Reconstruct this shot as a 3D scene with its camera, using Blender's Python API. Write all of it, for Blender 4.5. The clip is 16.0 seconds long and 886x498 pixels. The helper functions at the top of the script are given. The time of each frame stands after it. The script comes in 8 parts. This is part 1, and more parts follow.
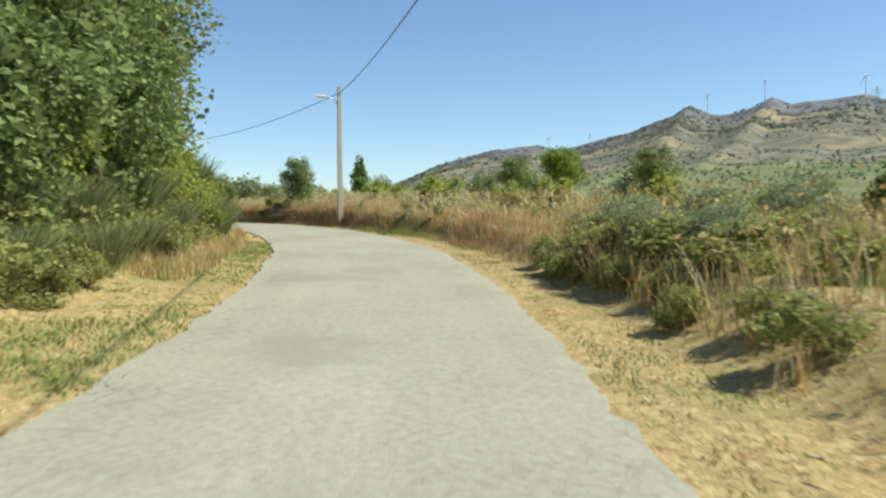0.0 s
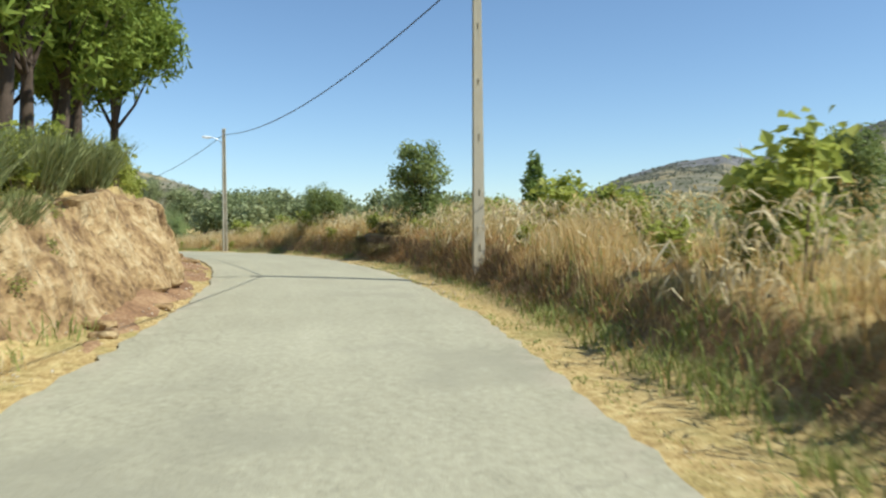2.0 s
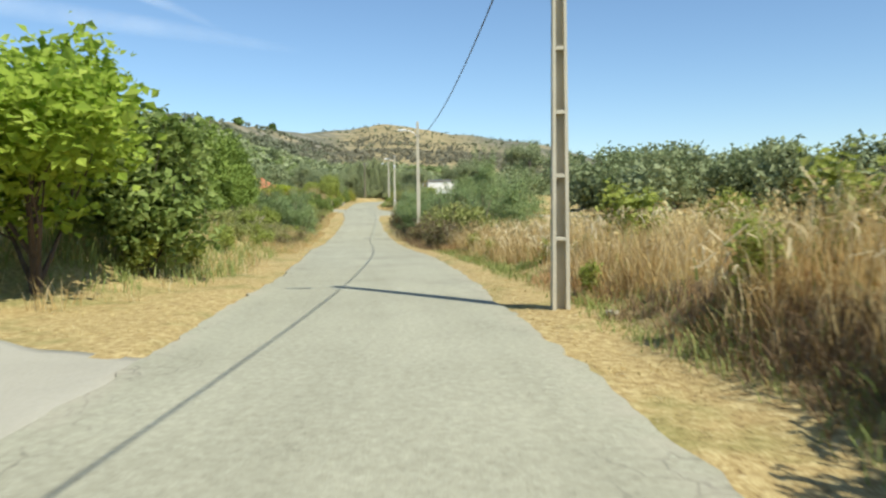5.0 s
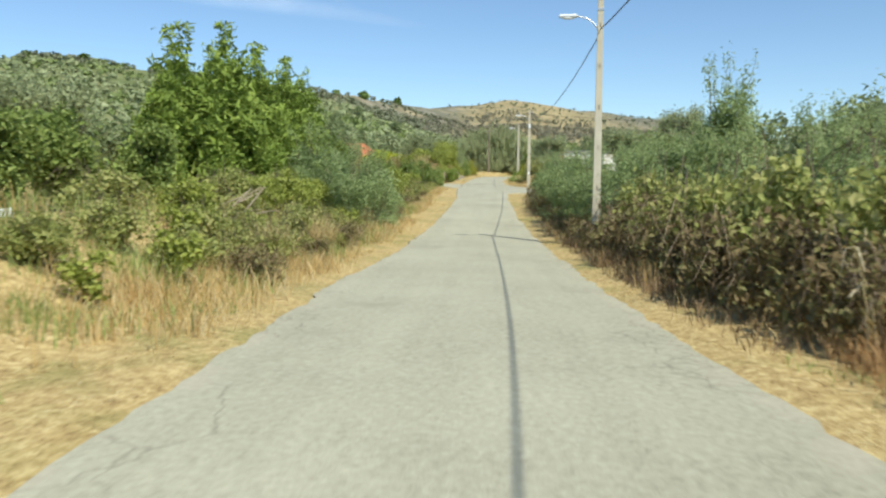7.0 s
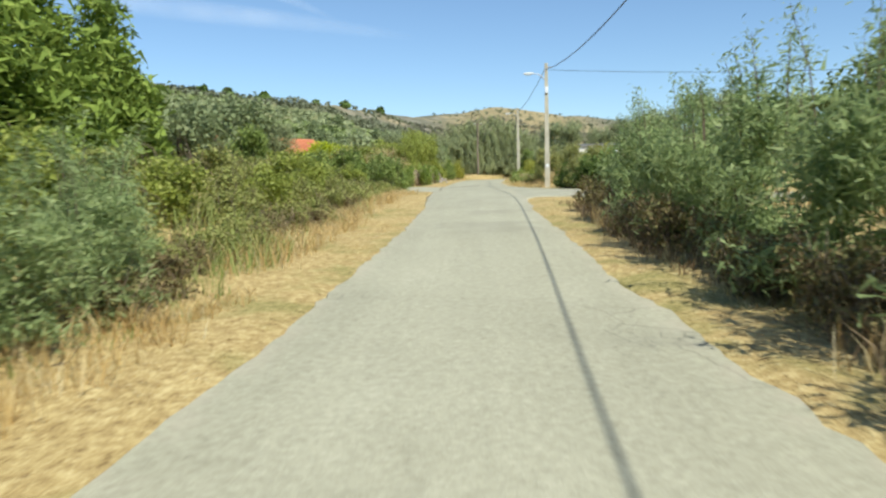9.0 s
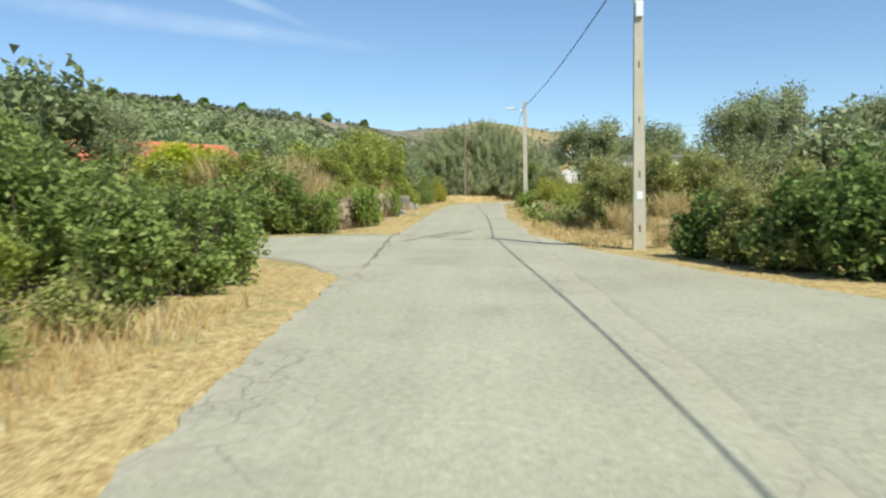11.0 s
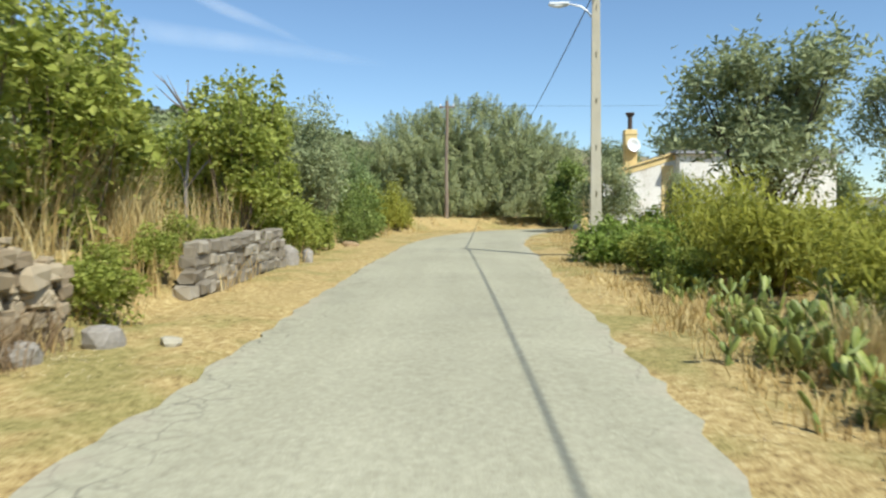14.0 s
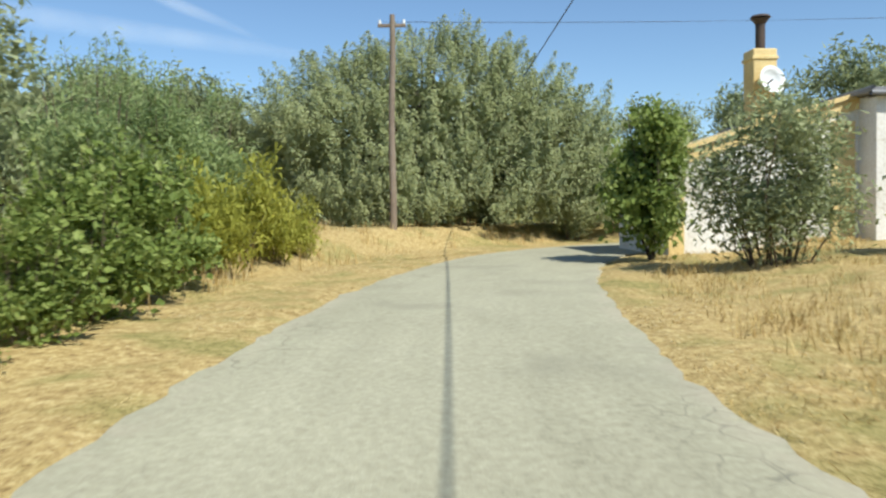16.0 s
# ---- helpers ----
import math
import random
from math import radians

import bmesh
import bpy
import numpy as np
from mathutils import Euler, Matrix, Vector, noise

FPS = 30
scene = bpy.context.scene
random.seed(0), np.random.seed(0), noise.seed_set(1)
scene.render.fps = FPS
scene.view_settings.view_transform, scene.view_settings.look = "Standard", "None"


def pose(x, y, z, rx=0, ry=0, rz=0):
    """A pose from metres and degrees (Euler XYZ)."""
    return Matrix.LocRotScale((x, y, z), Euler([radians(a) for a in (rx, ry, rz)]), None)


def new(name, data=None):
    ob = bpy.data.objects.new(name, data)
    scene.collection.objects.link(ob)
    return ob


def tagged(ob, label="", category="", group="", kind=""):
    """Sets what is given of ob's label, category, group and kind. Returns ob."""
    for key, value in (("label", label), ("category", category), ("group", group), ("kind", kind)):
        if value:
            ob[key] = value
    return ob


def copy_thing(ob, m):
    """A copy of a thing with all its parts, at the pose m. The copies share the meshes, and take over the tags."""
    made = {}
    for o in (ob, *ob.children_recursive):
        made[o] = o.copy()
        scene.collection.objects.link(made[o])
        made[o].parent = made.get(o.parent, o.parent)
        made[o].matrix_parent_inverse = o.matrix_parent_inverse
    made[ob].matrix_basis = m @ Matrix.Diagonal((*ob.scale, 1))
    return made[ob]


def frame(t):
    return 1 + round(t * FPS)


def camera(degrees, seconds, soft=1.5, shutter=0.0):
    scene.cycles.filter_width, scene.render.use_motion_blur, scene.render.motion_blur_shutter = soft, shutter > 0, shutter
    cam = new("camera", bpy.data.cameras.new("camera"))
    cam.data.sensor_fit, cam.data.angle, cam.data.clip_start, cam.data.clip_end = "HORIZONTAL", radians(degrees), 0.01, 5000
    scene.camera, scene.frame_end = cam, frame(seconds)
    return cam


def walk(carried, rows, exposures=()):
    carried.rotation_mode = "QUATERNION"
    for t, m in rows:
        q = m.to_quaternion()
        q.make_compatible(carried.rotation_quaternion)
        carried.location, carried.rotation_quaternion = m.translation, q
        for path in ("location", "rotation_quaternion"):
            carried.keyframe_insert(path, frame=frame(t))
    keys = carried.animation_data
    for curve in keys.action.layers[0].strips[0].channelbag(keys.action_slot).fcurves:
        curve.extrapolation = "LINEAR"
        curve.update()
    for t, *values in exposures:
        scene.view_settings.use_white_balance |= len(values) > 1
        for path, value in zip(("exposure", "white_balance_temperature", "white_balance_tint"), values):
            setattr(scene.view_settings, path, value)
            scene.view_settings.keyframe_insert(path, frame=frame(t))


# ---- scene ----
cam = camera(58.35, 16.0, soft=2.35, shutter=0.15)
# seconds, eye, yaw, pitch, roll
PATH = [
    (0.0, 0.000, 0.000, 1.300, 43.50, -2.07, 0.45),
    (0.5, -3.793, 3.825, 1.450, 45.35, -2.02, 0.19),
    (1.0, -7.712, 7.591, 1.618, 48.17, -1.31, 0.31),
    (1.5, -11.856, 11.105, 1.799, 51.33, -1.41, 1.55),
    (2.0, -16.312, 14.338, 1.972, 56.41, -0.95, 0.46),
    (2.5, -20.994, 17.139, 2.136, 61.46, -1.16, 0.41),
    (3.0, -26.018, 19.599, 2.272, 65.97, -1.45, 1.10),
    (3.5, -31.149, 21.619, 2.383, 69.49, -1.67, 0.91),
    (4.0, -36.389, 23.417, 2.491, 73.98, -2.01, 1.54),
    (4.5, -41.675, 24.581, 2.549, 79.22, -2.47, 1.41),
    (5.0, -47.041, 25.254, 2.582, 84.24, -2.87, 0.74),
    (5.2, -49.165, 25.469, 2.579, 86.00, -3.17, 0.96),
    (7.3, -73.180, 25.315, 2.376, 93.53, -4.48, -0.22),
    (7.5, -75.533, 25.271, 2.345, 93.46, -4.58, 0.34),
    (8.0, -81.420, 25.133, 2.225, 92.99, -5.11, 0.73),
    (8.5, -87.279, 25.085, 2.132, 92.79, -4.18, 0.62),
    (9.0, -93.222, 25.049, 2.142, 92.19, -3.76, 1.23),
    (9.2, -95.603, 25.052, 2.168, 92.25, -3.23, 1.12),
    (11.3, -119.768, 25.143, 3.440, 90.92, -2.64, 1.11),
    (11.5, -121.848, 25.212, 3.486, 90.88, -2.58, 2.01),
    (12.0, -126.972, 25.294, 3.626, 90.80, -2.30, 2.16),
    (12.5, -131.984, 25.290, 3.758, 90.63, -2.08, 2.24),
    (13.0, -136.832, 25.382, 3.947, 90.58, -2.12, 2.21),
    (13.5, -141.499, 25.465, 4.107, 90.39, -2.07, 1.38),
    (14.0, -146.249, 25.634, 4.294, 90.22, -1.70, 0.30),
    (14.5, -151.128, 25.789, 4.417, 90.08, -1.76, 0.86),
    (15.0, -156.217, 26.023, 4.565, 89.78, -1.79, 1.25),
    (15.5, -161.065, 26.049, 4.698, 88.93, -1.70, 0.58),
    (16.0, -165.861, 26.051, 4.835, 87.35, -1.84, 0.79),
]
walk(cam, [(t, pose(x, y, z, 90 + pitch, roll, yaw)) for t, x, y, z, yaw, pitch, roll in PATH],
     exposures=[(0.0, 0.5, 6350, 4), (16.0, 0.5, 6350, 4)])

# ---- light: clear midday sky and a high sun behind the right shoulder ----
SUN_EL, SUN_AZ = 51.0, 36.5          # degrees; azimuth from +x towards +y
world = bpy.data.worlds.new("sky")
scene.world = world
world.use_nodes = True
wn, wl = world.node_tree.nodes, world.node_tree.links
sky = wn.new("ShaderNodeTexSky")
sky.sky_type, sky.sun_disc = "NISHITA", False
sky.sun_elevation, sky.sun_rotation = radians(SUN_EL), radians(90 - SUN_AZ)
sky.altitude, sky.air_density, sky.dust_density, sky.ozone_density = 600, 1.0, 0.25, 4.0
wn["Background"].inputs["Strength"].default_value = 0.105
wl.new(sky.outputs[0], wn["Background"].inputs["Color"])
sun_data = bpy.data.lights.new("sun", "SUN")
sun_data.energy, sun_data.angle, sun_data.color = 4.2, radians(0.55), (1.0, 0.95, 0.87)
sun = new("sun", sun_data)
to_sun = Vector((math.cos(radians(SUN_EL)) * math.cos(radians(SUN_AZ)), math.cos(radians(SUN_EL)) * math.sin(radians(SUN_AZ)), math.sin(radians(SUN_EL))))
sun.matrix_world = Matrix.Translation((-60, 60, 80)) @ to_sun.to_track_quat("Z", "Y").to_matrix().to_4x4()


# ---- materials ----
def nodes_of(name):
    m = bpy.data.materials.new(name)
    m.use_nodes = True
    nt = m.node_tree
    return m, nt.nodes, nt.links, nt.nodes["Principled BSDF"]


def ramp(ns, stops):
    r = ns.new("ShaderNodeValToRGB")
    while len(r.color_ramp.elements) < len(stops):
        r.color_ramp.elements.new(0.5)
    for e, (p, c) in zip(r.color_ramp.elements, stops):
        e.position, e.color = p, (*c, 1)
    return r


def surface(name, stops, scale=2.0, fine=40.0, bump=0.3, rough=0.9, metal=0.0, detail=6.0, depth=0.02):
    """Two scales of noise through a colour ramp, and a bump."""
    m, ns, ls, b = nodes_of(name)
    co = ns.new("ShaderNodeTexCoord")
    n1, n2 = ns.new("ShaderNodeTexNoise"), ns.new("ShaderNodeTexNoise")
    for n, s in ((n1, scale), (n2, fine)):
        n.inputs["Scale"].default_value, n.inputs["Detail"].default_value = s, detail
        ls.new(co.outputs["Object"], n.inputs["Vector"])
    mix = ns.new("ShaderNodeMix")
    mix.inputs[0].default_value = 0.45
    ls.new(n1.outputs[0], mix.inputs[2])
    ls.new(n2.outputs[0], mix.inputs[3])
    r = ramp(ns, stops)
    ls.new(mix.outputs[0], r.inputs[0])
    ls.new(r.outputs[0], b.inputs["Base Color"])
    bp = ns.new("ShaderNodeBump")
    bp.inputs["Strength"].default_value, bp.inputs["Distance"].default_value = bump, depth
    ls.new(n2.outputs[0], bp.inputs["Height"])
    ls.new(bp.outputs[0], b.inputs["Normal"])
    b.inputs["Roughness"].default_value, b.inputs["Metallic"].default_value = rough, metal
    return m


def leafy(name, stops, through_light=0.3, rough=0.7):
    """Leaves or blades: the colour varies from one to the next, and light passes through."""
    m, ns, ls, b = nodes_of(name)
    g = ns.new("ShaderNodeNewGeometry")
    co = ns.new("ShaderNodeTexCoord")
    n = ns.new("ShaderNodeTexNoise")
    n.inputs["Scale"].default_value = 0.9
    ls.new(co.outputs["Object"], n.inputs["Vector"])
    mix = ns.new("ShaderNodeMix")
    mix.inputs[0].default_value = 0.5
    ls.new(g.outputs["Random Per Island"], mix.inputs[2])
    ls.new(n.outputs[0], mix.inputs[3])
    r = ramp(ns, stops)
    ls.new(mix.outputs[0], r.inputs[0])
    ls.new(r.outputs[0], b.inputs["Base Color"])
    b.inputs["Roughness"].default_value = rough
    b.inputs["Specular IOR Level"].default_value = 0.12
    tr = ns.new("ShaderNodeBsdfTranslucent")
    ls.new(r.outputs[0], tr.inputs["Color"])
    ms = ns.new("ShaderNodeMixShader")
    ms.inputs[0].default_value = through_light * 0.8
    ls.new(b.outputs[0], ms.inputs[1])
    ls.new(tr.outputs[0], ms.inputs[2])
    ls.new(ms.outputs[0], ns["Material Output"].inputs["Surface"])
    return m


def object_varied(name, stops, rough=0.5):
    """A colour of its own for each piece, mottled."""
    m, ns, ls, b = nodes_of(name)
    info = ns.new("ShaderNodeObjectInfo")
    co = ns.new("ShaderNodeTexCoord")
    n = ns.new("ShaderNodeTexNoise")
    n.inputs["Scale"].default_value = 2.5
    ls.new(co.outputs["Object"], n.inputs["Vector"])
    mix = ns.new("ShaderNodeMix")
    mix.inputs[0].default_value = 0.5
    ls.new(info.outputs["Random"], mix.inputs[2])
    ls.new(n.outputs[0], mix.inputs[3])
    r = ramp(ns, stops)
    ls.new(mix.outputs[0], r.inputs[0])
    ls.new(r.outputs[0], b.inputs["Base Color"])
    b.inputs["Roughness"].default_value = rough
    return m


M_OAK = leafy("oak_leaves", [(0.20, (0.164, 0.211, 0.076)), (0.60, (0.269, 0.328, 0.117)), (0.90, (0.398, 0.433, 0.187))], 0.42)
M_PINE = leafy("pine_needles", [(0.20, (0.135, 0.193, 0.041)), (0.60, (0.252, 0.333, 0.064)), (0.90, (0.398, 0.468, 0.117))], 0.4)
M_FIG = leafy("bright_leaves", [(0.20, (0.240, 0.340, 0.042)), (0.60, (0.420, 0.530, 0.080)), (0.90, (0.570, 0.640, 0.150))], 0.68)
M_DARKFIG = leafy("fig_leaves", [(0.20, (0.090, 0.138, 0.036)), (0.60, (0.185, 0.262, 0.070)), (0.90, (0.330, 0.400, 0.130))], 0.45)
M_OLIVE = leafy("olive_leaves", [(0.20, (0.200, 0.230, 0.115)), (0.55, (0.330, 0.370, 0.190)), (0.90, (0.500, 0.530, 0.300))], 0.42)
M_BROOM = leafy("broom_twigs", [(0.20, (0.152, 0.181, 0.070)), (0.60, (0.292, 0.328, 0.135)), (0.90, (0.445, 0.456, 0.234))], 0.4)
M_BRAMBLE = leafy("bramble_leaves", [(0.12, (0.181, 0.205, 0.058)), (0.45, (0.328, 0.357, 0.105)), (0.70, (0.433, 0.421, 0.158)), (0.93, (0.526, 0.398, 0.199))], 0.48)
M_WILLOW = leafy("mimosa_leaves", [(0.20, (0.198, 0.262, 0.106)), (0.55, (0.330, 0.408, 0.170)), (0.90, (0.505, 0.565, 0.285))], 0.58)
M_HEDGE = leafy("hedge_leaves", [(0.20, (0.200, 0.235, 0.046)), (0.55, (0.395, 0.440, 0.098)), (0.90, (0.570, 0.575, 0.205))], 0.6)
M_FENNEL = leafy("fennel_fronds", [(0.20, (0.250, 0.255, 0.042)), (0.60, (0.430, 0.435, 0.084)), (0.90, (0.590, 0.570, 0.170))], 0.62)
M_YELLOW = leafy("yellow_leaves", [(0.2, (0.36, 0.40, 0.03)), (0.6, (0.58, 0.63, 0.05)), (0.9, (0.70, 0.73, 0.12))], 0.75)
M_DRY = leafy("dry_grass", [(0.12, (0.360, 0.220, 0.085)), (0.38, (0.550, 0.390, 0.160)), (0.58, (0.660, 0.510, 0.240)), (0.82, (0.730, 0.640, 0.410))], 0.52, 0.8)
M_STRAW = leafy("straw", [(0.15, (0.250, 0.155, 0.056)), (0.40, (0.470, 0.340, 0.135)), (0.62, (0.620, 0.490, 0.225)), (0.90, (0.760, 0.660, 0.390))], 0.3, 0.8)
M_GREENGRASS = leafy("green_grass", [(0.2, (0.173, 0.216, 0.057)), (0.6, (0.317, 0.360, 0.115)), (0.95, (0.518, 0.518, 0.231))], 0.3, 0.7)
M_CACTUS = object_varied("cactus_pads", [(0.15, (0.085, 0.120, 0.026)), (0.5, (0.185, 0.230, 0.048)), (0.8, (0.320, 0.345, 0.085)), (0.95, (0.430, 0.370, 0.140))], 0.55)
M_BARK = surface("bark", [(0.3, (0.04, 0.028, 0.02)), (0.7, (0.125, 0.09, 0.065))], 3, 30, 0.8, 0.95)
M_TWIG = surface("twig", [(0.3, (0.09, 0.065, 0.04)), (0.7, (0.2, 0.15, 0.1))], 3, 30, 0.4, 0.95)
M_EARTH = surface("dry_earth", [(0.3, (0.20, 0.12, 0.065)), (0.5, (0.34, 0.235, 0.125)), (0.7, (0.45, 0.33, 0.18))], 0.35, 9, 0.6, 0.97)
M_CONCRETE = surface("pole_concrete", [(0.3, (0.40, 0.36, 0.265)), (0.7, (0.60, 0.55, 0.42))], 1.2, 50, 0.25, 0.9)
M_SLAB = surface("drive_concrete", [(0.3, (0.33, 0.30, 0.225)), (0.7, (0.45, 0.415, 0.32))], 0.8, 30, 0.3, 0.9)
M_WOOD = surface("pole_wood", [(0.3, (0.15, 0.11, 0.08)), (0.7, (0.3, 0.24, 0.18))], 2, 40, 0.5, 0.9)
M_LITTER = leafy("needle_litter", [(0.1, (0.10, 0.05, 0.025)), (0.5, (0.21, 0.115, 0.055)), (0.9, (0.33, 0.21, 0.11))], 0.1, 0.9)
M_RUSSET = leafy("russet_stalks", [(0.10, (0.310, 0.175, 0.080)), (0.50, (0.500, 0.320, 0.150)), (0.90, (0.640, 0.470, 0.260))], 0.5, 0.9)
# far scrub: leaf greens greyed in the colour to stand for haze
M_HAZED = leafy("hazed_scrub", [(0.20, (0.140, 0.155, 0.090)), (0.60, (0.210, 0.225, 0.135)), (0.90, (0.280, 0.285, 0.190))], 0.3)
M_PALE = leafy("pale_dead_leaves", [(0.1, (0.45, 0.34, 0.17)), (0.5, (0.62, 0.52, 0.31)), (0.9, (0.74, 0.67, 0.47))], 0.4, 0.7)
M_DEAD = leafy("dead_stalks", [(0.1, (0.15, 0.10, 0.055)), (0.5, (0.26, 0.18, 0.10)), (0.9, (0.38, 0.29, 0.17))], 0.3, 0.9)
M_GREAT = leafy("great_tree_leaves", [(0.20, (0.262, 0.295, 0.140)), (0.55, (0.412, 0.445, 0.228)), (0.90, (0.550, 0.570, 0.330))], 0.52)
M_WITHERED = leafy("withered_leaves", [(0.15, (0.120, 0.085, 0.045)), (0.45, (0.215, 0.165, 0.080)), (0.70, (0.250, 0.245, 0.095)), (0.93, (0.400, 0.300, 0.150))], 0.35, 0.85)
M_DEADCANE = surface("dead_cane", [(0.3, (0.20, 0.14, 0.085)), (0.7, (0.40, 0.31, 0.20))], 3, 30, 0.4, 0.95)
M_BURNT = leafy("burnt_trees", [(0.2, (0.205, 0.195, 0.135)), (0.6, (0.270, 0.255, 0.175)), (0.9, (0.34, 0.32, 0.22))], 0.6, 0.9)
M_MOUNTAIN = leafy("mountain_scrub", [(0.20, (0.185, 0.195, 0.145)), (0.60, (0.230, 0.235, 0.180)), (0.90, (0.285, 0.280, 0.225))], 0.65)
M_FARWOOD = leafy("far_woodland", [(0.20, (0.165, 0.205, 0.090)), (0.60, (0.255, 0.300, 0.140)), (0.90, (0.370, 0.400, 0.215))], 0.45)
M_DULL = leafy("dull_russet_leaves", [(0.15, (0.195, 0.215, 0.072)), (0.45, (0.365, 0.385, 0.135)), (0.72, (0.480, 0.465, 0.190)), (0.93, (0.540, 0.400, 0.220))], 0.65)
M_LUSH = leafy("lush_leaves", [(0.20, (0.165, 0.240, 0.048)), (0.55, (0.310, 0.400, 0.088)), (0.90, (0.480, 0.545, 0.180))], 0.6, 0.5)
M_LAUREL = leafy("laurel_leaves", [(0.20, (0.140, 0.195, 0.050)), (0.55, (0.275, 0.345, 0.092)), (0.90, (0.450, 0.505, 0.190))], 0.55, 0.5)
M_REED = leafy("dry_reed", [(0.15, (0.360, 0.270, 0.115)), (0.50, (0.580, 0.470, 0.230)), (0.90, (0.720, 0.630, 0.380))], 0.5, 0.8)
M_REDSOIL = surface("needle_strewn_soil", [(0.36, (0.12, 0.06, 0.028)), (0.5, (0.25, 0.14, 0.066)), (0.62, (0.40, 0.26, 0.135))], 0.9, 18, 0.8, 0.97, 0.0, 8.0, 0.04)
M_GRAVEL = surface("pale_gravel", [(0.34, (0.36, 0.30, 0.21)), (0.5, (0.48, 0.42, 0.32)), (0.64, (0.58, 0.52, 0.42))], 1.6, 34, 0.9, 0.97, 0.0, 8.0, 0.03)
M_ROCK = surface("weathered_rock", [(0.38, (0.12, 0.068, 0.028)), (0.46, (0.26, 0.165, 0.072)), (0.54, (0.38, 0.265, 0.125)), (0.65, (0.52, 0.41, 0.235))], 1.3, 9, 1.0, 0.97, 0.0, 9.0, 0.09)
M_CABLE = surface("cable_black", [(0.3, (0.03, 0.03, 0.03)), (0.7, (0.06, 0.06, 0.06))], 2, 40, 0.1, 0.6)
M_STEEL = surface("galvanised_steel", [(0.3, (0.42, 0.43, 0.44)), (0.7, (0.6, 0.61, 0.62))], 2, 40, 0.1, 0.4, 0.7)
M_LAMPGLASS = surface("lamp_cover", [(0.3, (0.75, 0.76, 0.76)), (0.7, (0.82, 0.83, 0.83))], 2, 40, 0.0, 0.2)
M_STONE = surface("granite", [(0.3, (0.20, 0.18, 0.15)), (0.55, (0.33, 0.30, 0.26)), (0.75, (0.46, 0.43, 0.37))], 1.5, 22, 0.7, 0.95)
M_WHITEWASH = surface("old_whitewash", [(0.30, (0.42, 0.35, 0.24)), (0.45, (0.70, 0.67, 0.61)), (0.7, (0.85, 0.84, 0.81))], 0.9, 14, 0.3, 0.9)
M_OCHRE = surface("ochre_paint", [(0.3, (0.58, 0.42, 0.17)), (0.6, (0.74, 0.57, 0.27)), (0.75, (0.78, 0.70, 0.5))], 1.2, 18, 0.3, 0.85)
M_TILE = surface("terracotta", [(0.3, (0.42, 0.13, 0.055)), (0.7, (0.62, 0.25, 0.12))], 1.5, 20, 0.3, 0.85)
M_SHEET = surface("grey_sheet", [(0.3, (0.16, 0.16, 0.17)), (0.7, (0.26, 0.26, 0.27))], 2, 30, 0.1, 0.6)
M_SHED = surface("white_sheet", [(0.3, (0.66, 0.66, 0.66)), (0.7, (0.78, 0.78, 0.77))], 1, 20, 0.1, 0.5)
M_IRON = surface("rusty_iron", [(0.3, (0.05, 0.04, 0.035)), (0.7, (0.13, 0.09, 0.07))], 3, 40, 0.4, 0.7, 0.4)


# ---- the road's line: places and levels of its crown under the driver's track ----
LINE = [(14.0, -14.2, -0.55), (0.0, 0.0, 0.0), (-7.7, 7.6, 0.32), (-16.3, 14.34, 0.67), (-26.0, 19.6, 0.97), (-36.4, 23.42, 1.19),
        (-47.0, 25.25, 1.28), (-60.0, 25.7, 1.22), (-73.2, 25.31, 1.08), (-84.0, 25.1, 0.88), (-91.0, 25.06, 0.83), (-98.0, 25.05, 0.95),
        (-108.0, 25.03, 1.46), (-119.8, 25.14, 2.12), (-132.0, 25.3, 2.47), (-146.0, 25.62, 2.97), (-158.0, 26.05, 3.31), (-166.0, 26.05, 3.54),
        (-174.0, 26.3, 3.76), (-181.0, 27.6, 3.94), (-187.0, 30.4, 4.06), (-191.5, 35.5, 4.12), (-193.5, 43.0, 4.15), (-194.0, 56.0, 4.2)]


def spline(points, step):
    """An even walk along a smooth curve through the points."""
    p = [Vector(q) for q in points]
    out = []
    for i in range(len(p) - 1):
        a, b = p[i], p[i + 1]
        d0 = (p[i + 1] - p[max(i - 1, 0)])
        d1 = (p[min(i + 2, len(p) - 1)] - p[i])
        ln = (b - a).length
        m0, m1 = d0.normalized() * ln, d1.normalized() * ln
        k = max(2, int(ln / step))
        for j in range(k):
            u = j / k
            out.append(a * (2 * u**3 - 3 * u**2 + 1) + m0 * (u**3 - 2 * u**2 + u) + b * (-2 * u**3 + 3 * u**2) + m1 * (u**3 - u**2))
    out.append(p[-1])
    return np.array([tuple(q) for q in out])


CL = spline(LINE, 0.5)
SEG = np.hypot(np.diff(CL[:, 0]), np.diff(CL[:, 1]))
ST = np.concatenate([[0], np.cumsum(SEG)])
ST -= ST[np.argmin(np.hypot(CL[:, 0], CL[:, 1]))]
TAN = np.gradient(CL[:, :2], axis=0)
TAN /= np.linalg.norm(TAN, axis=1)[:, None]
S_END = float(ST[-1])


def on_line(s):
    """x, y, level and unit tangent at the stations s."""
    s = np.asarray(s, float)
    x, y, z = (np.interp(s, ST, CL[:, k]) for k in range(3))
    tx, ty = np.interp(s, ST, TAN[:, 0]), np.interp(s, ST, TAN[:, 1])
    n = np.hypot(tx, ty)
    return x, y, z, tx / n, ty / n


def at(s, lat):
    """The place beside the road: station and metres to the right of the line."""
    x, y, z, tx, ty = on_line(s)
    return x + lat * ty, y - lat * tx


